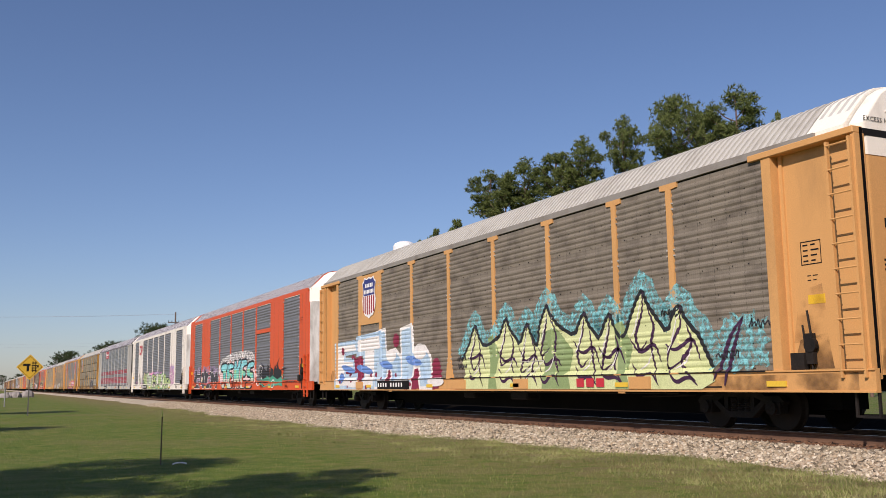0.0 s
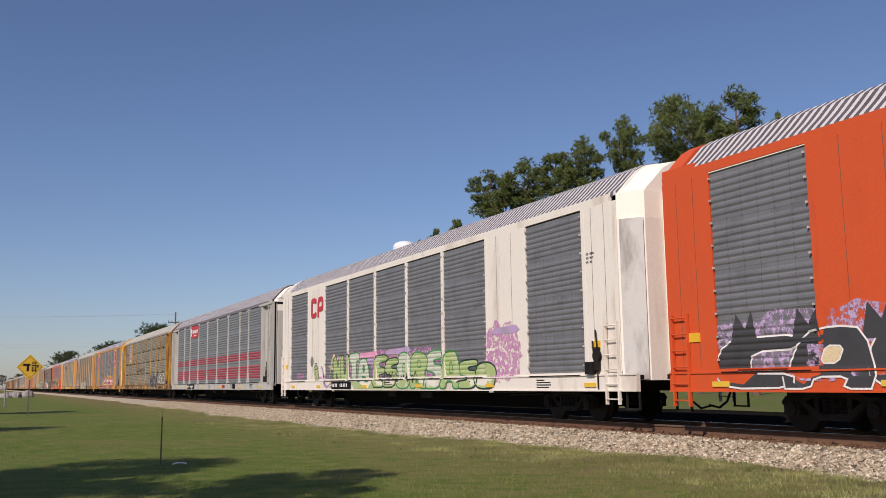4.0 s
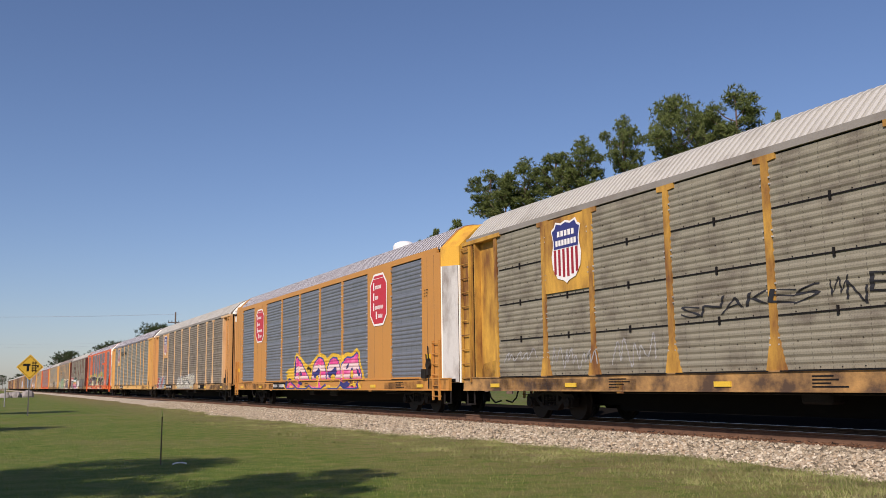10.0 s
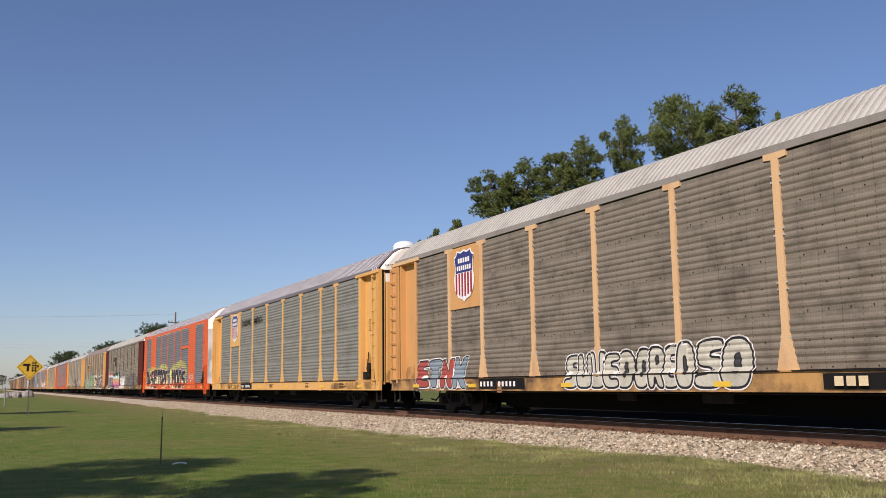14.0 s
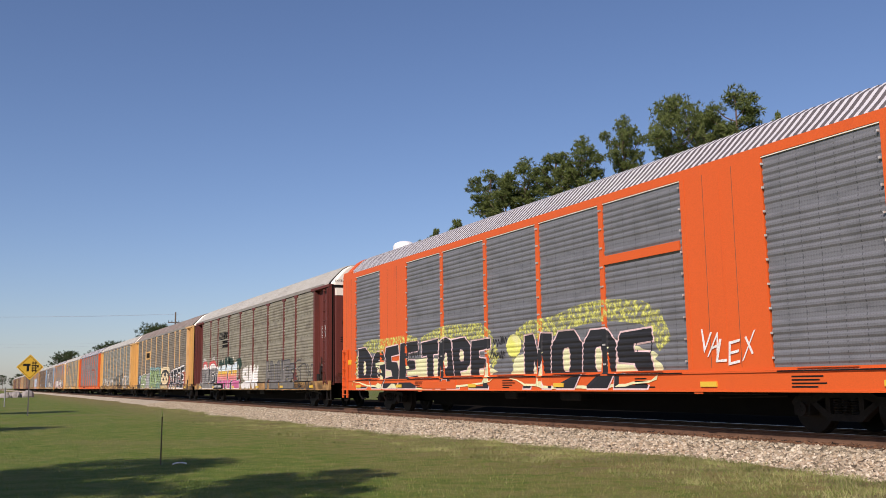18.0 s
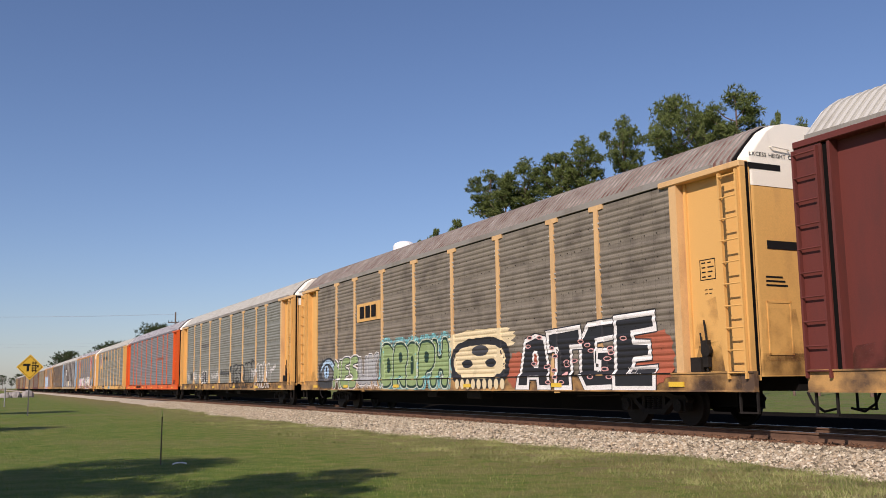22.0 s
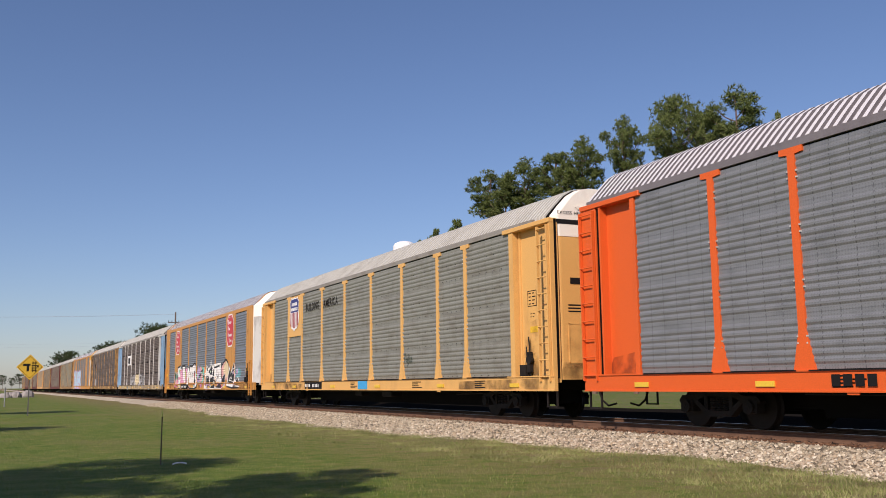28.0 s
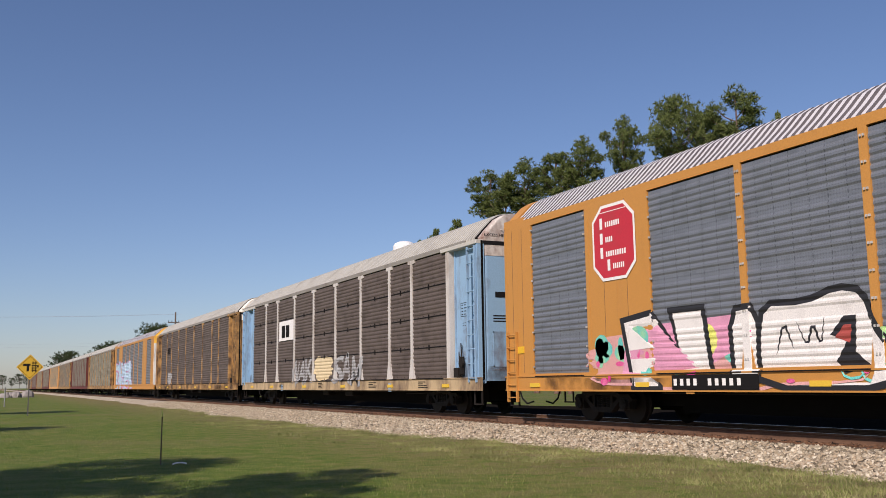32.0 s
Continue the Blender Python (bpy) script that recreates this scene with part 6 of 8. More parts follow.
# ---- hand-drawn letters and strokes ----
LETTER = {}
LETTER["A"] = ([(-0.05, 0), (0.15, 0.95), (0.5, 1.04), (0.85, 0.97), (1.05, 0), (0.68, 0), (0.66, 0.2), (0.36, 0.2), (0.32, 0)], [[(0.42, 0.42), (0.47, 0.72), (0.58, 0.7), (0.62, 0.42)]])
LETTER["C"] = ([(0.2, 0), (0, 0.25), (0, 0.75), (0.22, 1), (0.98, 1.02), (1, 0.74), (0.48, 0.72), (0.44, 0.3), (1, 0.28), (1, 0.02)], [])
LETTER["D"] = ([(0, 0), (0, 1), (0.55, 1.02), (0.95, 0.75), (1, 0.3), (0.7, 0)], [[(0.4, 0.32), (0.4, 0.68), (0.58, 0.64), (0.62, 0.38)]])
LETTER["E"] = ([(0, 0), (0, 1), (0.98, 1.02), (1, 0.8), (0.45, 0.77), (0.45, 0.64), (0.85, 0.62), (0.85, 0.42), (0.45, 0.4), (0.45, 0.26), (1, 0.28), (1, 0)], [])
LETTER["G"] = ([(0.2, 0), (0, 0.25), (0, 0.75), (0.22, 1), (0.98, 1.02), (1, 0.78), (0.45, 0.74), (0.42, 0.3), (0.6, 0.28), (0.6, 0.4), (0.5, 0.42), (0.5, 0.58), (1, 0.58), (1, 0.02)], [])
LETTER["H"] = ([(0, 0), (0, 1), (0.38, 1), (0.38, 0.62), (0.62, 0.62), (0.62, 1.02), (1, 1), (1.02, 0), (0.64, 0), (0.64, 0.36), (0.38, 0.36), (0.38, 0)], [])
LETTER["h"] = ([(0, 0), (-0.02, 1), (0.38, 1.05), (0.42, 0.62), (0.75, 0.68), (1, 0.5), (1.05, 0), (0.68, 0), (0.6, 0.36), (0.46, 0.34), (0.36, 0)], [])
LETTER["I"] = ([(0.2, 0), (0.2, 1), (0.8, 1.02), (0.8, 0)], [])
LETTER["K"] = ([(0, 0), (0, 1), (0.4, 1), (0.4, 0.68), (0.7, 1.04), (1.05, 1), (0.7, 0.52), (1.08, 0), (0.68, 0), (0.4, 0.36), (0.4, 0)], [])
LETTER["L"] = ([(0, 0), (0.02, 1), (0.42, 1.05), (0.42, 0.3), (1, 0.34), (1.02, 0)], [])
LETTER["M"] = ([(0, 0), (0.02, 1), (0.35, 1.02), (0.52, 0.66), (0.66, 1.02), (1, 1), (1.03, 0), (0.7, 0), (0.68, 0.5), (0.52, 0.2), (0.36, 0.5), (0.32, 0)], [])
LETTER["N"] = ([(0, 0), (0, 0.95), (0.35, 1.02), (0.62, 0.5), (0.62, 1.02), (1, 1.02), (1, 0), (0.7, 0), (0.38, 0.5), (0.38, 0)], [])
LETTER["O"] = ([(0.2, 0), (0, 0.25), (0.02, 0.75), (0.25, 1), (0.75, 1), (1, 0.75), (0.98, 0.22), (0.78, 0)], [[(0.42, 0.3), (0.4, 0.68), (0.6, 0.7), (0.6, 0.3)]])
LETTER["P"] = ([(0.02, 0), (0, 1), (0.7, 1.03), (1, 0.85), (0.98, 0.5), (0.75, 0.36), (0.45, 0.34), (0.42, 0)], [[(0.42, 0.55), (0.42, 0.78), (0.62, 0.76), (0.62, 0.56)]])
LETTER["R"] = ([(0.02, 0), (0, 1), (0.7, 1.03), (1, 0.85), (0.95, 0.55), (0.78, 0.44), (1.05, 0), (0.66, 0), (0.45, 0.32), (0.42, 0)], [[(0.42, 0.58), (0.42, 0.8), (0.62, 0.78), (0.62, 0.6)]])
LETTER["S"] = ([(0, 0), (0, 0.26), (0.55, 0.3), (0.5, 0.42), (0.1, 0.45), (0.02, 0.7), (0.15, 0.98), (0.95, 1.02), (1, 0.78), (0.5, 0.75), (0.5, 0.64), (0.9, 0.62), (1, 0.35), (0.85, 0)], [])
LETTER["T"] = ([(0.3, 0), (0.3, 0.68), (0, 0.66), (-0.03, 0.98), (1, 1.03), (1.02, 0.7), (0.72, 0.7), (0.75, 0)], [])
LETTER["U"] = ([(0.1, 0), (0, 0.25), (0, 1), (0.36, 1), (0.38, 0.34), (0.6, 0.34), (0.64, 1.02), (1, 1), (1, 0.22), (0.88, 0)], [])
LETTER["W"] = ([(0.18, 0), (-0.02, 1), (0.3, 1), (0.38, 0.42), (0.5, 0.8), (0.62, 0.42), (0.7, 1), (1.02, 1), (0.84, 0), (0.58, 0), (0.5, 0.3), (0.42, 0)], [])


def soften(pts, rounds=2, closed=True):
    """Round an outline's corners."""
    for _ in range(rounds):
        out = []
        n = len(pts)
        for i in range(n if closed else n - 1):
            a, b = pts[i], pts[(i + 1) % n]
            out += [(a[0] * 0.78 + b[0] * 0.22, a[1] * 0.78 + b[1] * 0.22), (a[0] * 0.22 + b[0] * 0.78, a[1] * 0.22 + b[1] * 0.78)]
        pts = out if closed else [pts[0]] + out + [pts[-1]]
    return pts


def ribbon(bm, pts, width, closed=True, taper=False):
    """A line of paint along pts, with mitred corners."""
    n = len(pts)
    sides = []
    for i in range(n):
        a, b, c = (pts[i - 1] if closed or i else pts[i]), pts[i], (pts[(i + 1) % n] if closed or i < n - 1 else pts[i])
        d1, d2 = (b[0] - a[0], b[1] - a[1]), (c[0] - b[0], c[1] - b[1])
        l1, l2 = math.hypot(*d1) or 1.0, math.hypot(*d2) or 1.0
        u = (d1[0] / l1 + d2[0] / l2, d1[1] / l1 + d2[1] / l2)
        lu = math.hypot(*u) or 1.0
        u = (u[0] / lu, u[1] / lu)
        k = max(0.6, lu / 2) if closed or 0 < i < n - 1 else 1.0
        w = width / 2 / k * ((1.15 - abs(2 * i / (n - 1) - 1)) if taper else 1.0)
        sides.append([bm.verts.new((0, b[0] + s_ * -u[1] * w, max(Z_SILL + 0.006, b[1] + s_ * u[0] * w))) for s_ in (-1, 1)])
    for i in range(n if closed else n - 1):
        p, q = sides[i], sides[(i + 1) % n]
        bm.faces.new((p[0], q[0], q[1], p[1]))


def stroke(car, style, pts, material, thick=0.05, layer=3, rounds=3, closed=False, name="paint_stroke", label="", taper=True):
    """One freehand line through pts, or several when pts is a list of lists."""
    rows = pts if isinstance(pts[0], list) else [pts]
    for group in [[row] for row in rows] if len(rows) < 10 else [rows]:
        bm = bmesh.new()
        for line in group:
            ribbon(bm, soften(line, rounds, closed), thick, closed, taper)
        conform(bm, style, 0.004 + 0.003 * layer)
        ob = part(name, bm, material, car, label)
        if len(group) > 1:
            tagged(ob, kind="stuff")


def banded(name, polys, material, car, style, lo, hi, layer, label=""):
    """The part of some outlines between two heights."""
    bm = bmesh.new()
    for poly in polys:
        bm.faces.new([bm.verts.new((0, y, z)) for y, z in poly])
    bm.normal_update()
    bmesh.ops.triangulate(bm, faces=bm.faces[:])
    for z, no in ((lo, -1), (hi, 1)):
        bmesh.ops.bisect_plane(bm, geom=bm.verts[:] + bm.edges[:] + bm.faces[:], dist=1e-5, plane_co=(0, 0, z), plane_no=(0, 0, no), clear_outer=True)
    if not bm.faces:
        bm.free()
        return None
    conform(bm, style, 0.004 + 0.003 * layer)
    bmesh.ops.recalc_face_normals(bm, faces=bm.faces[:])
    return part(name, bm, material, car, label)


def piece(car, style, text, ys, z0, z1, fill, line, line_w=0.06, halo=None, halo_w=0.4, counter=None, rounds=0, lean=0.0, seed=0, overlap=0.12, bands=None, second=None, label="", edge=None, edge_w=0.04, wobble=0.04, layer=0.6):
    """A sprayed word in hand-drawn letters. ys: its left and right end for the reader; z0, z1: foot and top, each a pair from left to right."""
    rng = random.Random(seed + 1000)
    n = len(text)
    cell = (ys[0] - ys[1]) / n
    shapes, holes = [], []
    for i, ch in enumerate(text):
        if ch == " ":
            continue
        f = (i + 0.5) / n
        lo, hi = z0[0] + (z0[1] - z0[0]) * f, z1[0] + (z1[1] - z1[0]) * f
        hi += rng.uniform(-1, 1) * wobble * (hi - lo)
        w = cell * (1 + overlap)
        y = ys[0] - i * cell + cell * overlap / 2
        kick = lean + rng.uniform(-1, 1) * wobble
        body, inner = LETTER[ch]

        def put(pts, r):
            out = [(y - (u + rng.uniform(-0.5, 0.5) * wobble + kick * v) * w, max(Z_SILL + 0.008, lo + v * (hi - lo))) for u, v in pts]
            return soften(out, r)
        shapes.append((i, put(body, rounds)))
        holes += [put(h, max(1, rounds)) for h in inner]
    if halo:
        bm = bmesh.new()
        for _, p in shapes:
            ribbon(bm, p, halo_w)
        conform(bm, style, 0.004)
        part("graffiti_halo", bm, halo, car)
    for i, p in shapes:
        up = layer + 0.5 * (i % 2)
        if edge:
            bm = bmesh.new()
            ribbon(bm, p, line_w + 2 * edge_w)
            conform(bm, style, 0.004 + 0.003 * (up + 0.1))
            part("graffiti_edge", bm, edge, car)
        if bands:
            for lo, hi, m in bands:
                banded("graffiti_band", [p], m, car, style, lo, hi, up + 0.3, "band of sprayed colour")
        elif fill:
            decal("graffiti", [p], second if second and i % 2 else fill, car, style, up + 0.3, label)
        if line:
            bm = bmesh.new()
            ribbon(bm, p, line_w)
            conform(bm, style, 0.004 + 0.003 * (up + 0.5))
            part("graffiti_outline", bm, line, car)
    for h in holes if counter else ():
        decal("graffiti_gap", [h], counter, car, style, layer + 1.6)
        if line:
            bm = bmesh.new()
            ribbon(bm, h, line_w * 0.7)
            conform(bm, style, 0.004 + 0.003 * (layer + 1.9))
            part("graffiti_outline", bm, line, car)
    return shapes


# faded yellow car with the long green piece
logo_bay(A, "pale_yellow")
shield(A, 8.62, 3.36, 4.93, 1.35)
for k, (a, b, z) in enumerate(((12.1, 10.6, 1.9), (10.9, 8.8, 2.0), (9.2, 7.7, 2.5), (7.6, 5.7, 1.95), (6.0, 3.7, 2.0), (4.0, 2.6, 1.6))):
    cloud(A, T, a, b, 0.78, z, SP["maroon"], 10 + k, 0.2 * (k % 2), "maroon spray paint behind pale letters", 0.14)
piece(A, T, "ET", (12.2, 7.7), (0.85, 0.80), (2.35, 2.75), SP["white"], SP["ice"], 0.16, None, seed=1, overlap=0.10, wobble=0.09, label="white and pale blue block letters")
piece(A, T, "hh", (8.0, 3.4), (0.80, 0.82), (2.78, 2.80), SP["ice"], SP["white"], 0.12, None, seed=2, overlap=0.02, wobble=0.06, label="pale blue block letters with white edges")
for y, z, ry, rz in ((10.9, 1.55, 0.75, 0.12), (9.1, 1.5, 0.8, 0.14), (7.0, 1.62, 0.55, 0.14), (4.7, 1.72, 0.65, 0.15), (11.6, 1.2, 0.3, 0.2)):
    decal("paint_patch", [ellipse(y, z, ry, rz, 18, 0.15)], SP["cobalt"], A, T, 3.6, "blue shading in the letters")
for y, z, ry, rz in ((6.6, 1.95, 0.45, 0.22), (4.2, 2.0, 0.5, 0.26), (5.6, 0.98, 0.75, 0.16), (2.9, 1.02, 0.6, 0.15), (10.2, 0.98, 0.7, 0.14)):
    decal("paint_patch", [ellipse(y, z, ry, rz, 18)], SP["white"], A, T, 3.9, "white sprayed highlight")
for y, z, r in ((6.15, 2.45, 0.26), (2.95, 1.5, 0.28), (11.5, 2.25, 0.16), (10.4, 2.0, 0.10)):
    decal("paint_patch", [ellipse(y, z, r, r * 0.95, 16)], SP["maroon"], A, T, 4.2, "maroon dot")
speckle(A, T, 12.0, 2.4, 0.82, 1.35, 18, SP["maroon"], 3, 0.05, 0.13, 4.4)
# green wild piece: spiked silhouette, aqua mist along its top, hooked dark strokes
peaks = [(0.3, 2.62), (-1.5, 2.72), (-2.6, 2.5), (-3.6, 2.92), (-5.2, 2.6), (-6.2, 2.5), (-7.4, 2.92), (-8.6, 2.5)]
crest = [(1.2, 1.62)]
for k, (y, z) in enumerate(peaks):
    q = random.Random(k)
    crest += [(y + 0.45, z - 0.55), (y + 0.16, z - 0.12), (y, z), (y - 0.13, z - 0.3), (y - 0.45, z - 0.55 - q.uniform(0, 0.12))]
crest += [(-9.1, 1.9), (-9.5, 1.2)]
body = [(0.9, 0.79), (1.0, 1.3)] + crest + [(-9.6, 0.95), (-9.2, 0.79)]
stroke(A, T, crest, SP["aqua_mist"], 0.8, 0.0, 1, taper=False, name="graffiti_halo", label="aqua spray mist along the crest")
cloud(A, T, -9.6, -10.95, 1.15, 2.2, SP["aqua_mist"], 31, 0.35, "aqua spray cloud", 0.2)
decal("graffiti", [body], SP["lime"], A, T, 0.7, "pale lime wild piece with spiked crest")
for y0_, y1_ in ((-3.3, -4.6), (-0.5, -1.0), (-6.4, -6.9)):
    decal("graffiti", [[(y0_, 0.8), (y0_ - 0.1, 1.5), (y0_ + 0.1, 2.2), ((y0_ + y1_) / 2, 2.3), (y1_ - 0.1, 1.7), (y1_ + 0.1, 1.2), (y1_, 0.8)]], SP["sage"], A, T, 1.0, "sage green shaded band")
stroke(A, T, crest, SP["black"], 0.10, 1.6, 1, taper=False, name="graffiti_outline")
lines, light = [], []
for k, (y, z) in enumerate(peaks):
    q = random.Random(60 + k)
    j = lambda a: q.uniform(-a, a)
    lines += [[(y, z), (y + 0.1 + j(0.1), z - 0.5), (y + 0.35 + j(0.15), z - 0.95), (y + 0.25 + j(0.2), z - 1.35), (y - 0.1, z - 1.1)],
              [(y - 0.15, z - 0.4), (y - 0.35 + j(0.1), z - 0.8), (y - 0.1 + j(0.2), z - 1.2), (y - 0.45, 0.95)],
              [(y + 0.5, 1.75 + j(0.2)), (y + 0.15, 1.5 + j(0.2)), (y - 0.35, 1.7 + j(0.2)), (y - 0.55, 1.35)],
              [(y + 0.45, 1.35), (y + 0.2, 0.95 + j(0.1)), (y - 0.25, 1.2 + j(0.15)), (y - 0.5, 0.86)]]
    light += [[(y + 0.06, z - 0.2), (y + 0.24, z - 0.7), (y + 0.44, z - 1.0)], [(y - 0.3, 1.62), (y - 0.1, 1.3), (y + 0.2, 1.2)]]
stroke(A, T, lines, SP["plum"], 0.085, 2.2, 2, name="graffiti_stroke", label="hooked dark plum strokes")
stroke(A, T, light, SP["white"], 0.04, 2.8, 2, name="graffiti_stroke")
stroke(A, T, [[(-9.55, 0.95), (-9.75, 1.3), (-10.0, 1.8), (-10.35, 2.15)], [(-9.85, 0.85), (-10.0, 1.4), (-10.35, 2.15)]], SP["plum"], 0.10, 2.2, 2, name="graffiti_stroke")
star = [(-2.75 + 0.62 * math.sin(k * 2 * math.tau / 5), 1.35 + 0.5 * math.cos(k * 2 * math.tau / 5)) for k in range(5)]
stroke(A, T, star, SP["white"], 0.05, 3.4, 0, True, name="paint_star", label="thin white star")
for y, z in ((-8.0, 2.25), (-9.6, 1.35), (1.5, 1.6), (-10.5, 1.9), (1.45, 1.35)):
    scrawl(A, T, y, z, 0.6, 0.2, SP["black"], int(y * 10), 0.03, 6)
for y in (9.9, 1.6, -1.9, -6.9):
    sill_label(A, y, 0.75, PAINT["pale_yellow"], 0.80, 1.06, "clean_patch")
sill_marks(A, 7.7, 2.8, proud=0.076)
blocks(A, T, -4.9, 0.84, 1.2, 0.2, 3, M["red"], 8)

# red-orange car
for car in (B, I):
    bm = bmesh.new()
    box(bm, -HALF - 0.02, -HALF + 0.02, -6.22, -3.58, 3.62, 3.82)
    part("guard_strip", bm, PAINT["red_orange" if car is B else "orange"], car, "horizontal painted strip across a panel")
    blocks(car, S, -12.0, 2.72, 0.36, 0.24, 2, M["white"], 3)
    decal("round_label", [ellipse(-11.5, 2.32, 0.10, 0.14, 16)], M["white"], car, S, 4)
cloud(B, S, 12.9, 5.0, 1.0, 2.2, SP["lilac_mist"], 40, 0.0, "lilac spray mist", 0.14)
piece(B, S, "CACM", (12.6, 5.4), (0.80, 0.80), (1.75, 1.75), SP["charcoal"], SP["white"], 0.035, None, counter=SP["cream"], rounds=1, seed=4, overlap=0.1, wobble=0.1, label="dark letters with a thin white edge")
for y in (11.9, 10.4, 8.9, 7.0):
    decal("graffiti", [[(y + 0.3, 1.6), (y + 0.15, 2.2), (y - 0.1, 1.9), (y - 0.25, 2.25), (y - 0.4, 1.6)]], SP["charcoal"], B, S, 1.2, "dark spiked tops of the letters")
stroke(B, S, [(5.0, 1.3), (4.6, 2.1), (2.9, 2.38), (1.0, 2.5), (-1.4, 2.52), (-2.9, 2.38), (-3.2, 1.9)], SP["white_mist"], 0.7, 0.0, 1, taper=False, name="graffiti_halo")
cloud(B, S, 4.9, -3.6, 0.78, 2.3, SP["blush"], 41, 0.35, "pale pink spray cloud behind the letters", 0.07)
piece(B, S, "TEKES", (4.4, -3.1), (0.78, 0.78), (2.3, 2.38), SP["aqua"], SP["black"], 0.11, None, counter=SP["blush"], rounds=1, lean=0.06, seed=6, overlap=0.06, wobble=0.1, second=SP["lime"], label="teal and green angular graffiti", bands=[(0.7, 1.35, SP["mint"]), (1.35, 1.85, SP["teal"]), (1.85, 2.6, SP["aqua"])])
cloud(B, S, -4.6, -8.9, 0.90, 1.5, SP["jade"], 44, 0.1, "smudged jade green spray paint", 0.25)
for k, (y, z) in enumerate(((-5.0, 1.72), (-6.3, 1.78), (-7.7, 1.7))):
    decal("graffiti", [[(y + 0.75, z - 0.3), (y + 0.6, z), (y + 0.45, z + 0.28), (y + 0.2, z + 0.05), (y - 0.05, z + 0.3), (y - 0.25, z + 0.05), (y - 0.7, z - 0.05), (y - 0.6, z - 0.35), (y, z - 0.45)]], SP["black"], B, S, 0.8 + 0.3 * k, "black spiky creature-like blots")
stroke(B, S, [[(-7.0, 1.6), (-7.6, 1.95), (-8.1, 2.3)], [(-8.6, 1.2), (-8.7, 1.7), (-8.65, 2.1)], [(-8.3, 1.7), (-9.2, 1.75)], [(-4.4, 2.15), (-4.9, 1.95), (-5.2, 1.9)]], SP["black"], 0.06, 2.0, 1, label="black spray lines")
stroke(B, S, [[(-3.3, 1.75), (-3.8, 1.4), (-4.1, 1.55), (-4.2, 2.0), (-4.9, 1.9), (-4.5, 1.5), (-4.9, 1.2), (-4.2, 0.9), (-3.8, 1.2)], [(-6.8, 0.85), (-6.7, 1.2), (-7.2, 1.22), (-7.2, 0.88), (-6.8, 0.85)]], SP["white"], 0.05, 2.6, 1, taper=False, label="white outline strokes")

# white car
stroke(C, S, [(8.93, 4.44), (8.95, 4.58), (9.42, 4.58), (9.46, 4.50), (9.46, 4.0), (9.42, 3.92), (8.95, 3.92), (8.93, 4.06)], M["red"], 0.21, 3, 1, name="emblem", label="bold red emblem shape", taper=False)
stroke(C, S, [(8.58, 3.82), (8.58, 4.58), (8.08, 4.58), (8.03, 4.50), (8.03, 4.24), (8.08, 4.16), (8.46, 4.16)], M["red"], 0.21, 3, 1, name="emblem", label="bold red emblem shape", taper=False)
for a, b, z in ((5.4, 3.2, 2.2), (2.6, 0.8, 2.15), (-0.8, -3.2, 2.15), (8.9, 7.4, 1.3), (-6.2, -8.2, 2.6)):
    cloud(C, S, a, b, 1.2 if z < 2.3 else 1.0, z, SP["rose_mist"], int(a * 10), 0.3, "rose spray streak", 0.12)
for y0_, y1_, z, c in ((4.2, 1.9, 1.95, "pink_light"), (4.2, 1.9, 1.72, "lilac"), (1.2, -1.0, 2.0, "lilac"), (1.0, -1.2, 1.78, "pink_light"), (-6.6, -8.2, 2.3, "lilac"), (6.6, 5.6, 1.9, "pink_light")):
    decal("paint_patch", [[(y0_, z), (y0_ - 0.2, z + 0.16), (y1_ + 0.2, z + 0.2), (y1_, z + 0.06), (y1_ + 0.3, z - 0.02)]], SP[c], C, S, 0.6, "pink and lilac spray streak")
stroke(C, S, [[(7.2, 1.2), (7.0, 1.8), (6.7, 2.2), (6.4, 1.9), (6.6, 1.3)], [(6.9, 2.1), (6.5, 1.4), (6.9, 1.0)], [(7.3, 1.7), (6.6, 1.6)]], SP["cream"], 0.12, 0.8, 2, label="cream looping strokes")
piece(C, S, "NU", (6.7, 4.9), (0.95, 1.0), (2.05, 2.2), SP["green"], SP["dkgreen"], 0.05, None, rounds=2, seed=8, overlap=0.1, label="leaf green rounded letters")
piece(C, S, "TA", (4.9, 2.8), (1.15, 1.05), (2.3, 1.8), SP["mint"], SP["forest"], 0.06, None, counter=SP["forest"], rounds=1, seed=9, overlap=0.12, label="pale mint letters with green edges")
piece(C, S, "ES", (2.3, 0.2), (0.85, 0.85), (2.0, 1.85), SP["green"], SP["dkgreen"], 0.05, None, rounds=1, seed=10, overlap=0.2, lean=0.1, label="leaf green angular letters")
piece(C, S, "ORSA", (0.1, -4.6), (0.80, 0.80), (2.05, 1.9), SP["mint"], SP["forest"], 0.06, None, counter=SP["green"], rounds=2, seed=11, overlap=0.15, second=SP["green"], label="mint and green curling letters")
piece(C, S, "SO", (-4.6, -6.8), (0.80, 0.80), (1.7, 1.5), SP["green"], SP["dkgreen"], 0.05, None, rounds=2, seed=12, overlap=0.2, label="green curling letters")
decal("graffiti", [[(4.6, 1.1), (3.6, 1.0), (2.8, 0.8), (2.2, 1.15), (1.4, 1.2), (0.6, 0.8), (-0.4, 1.1), (-3.0, 1.2), (-3.0, 0.78), (4.2, 0.78)]], SP["green"], C, S, 0.4, "green spray swoosh on the sill")
stroke(C, S, [[(8.2, 1.6), (8.1, 1.75), (7.8, 1.3), (7.7, 0.95), (7.2, 0.85), (6.9, 1.05)], [(7.95, 1.4), (7.6, 1.0)]], SP["lilac"], 0.14, 1.0, 2, label="lilac curl")
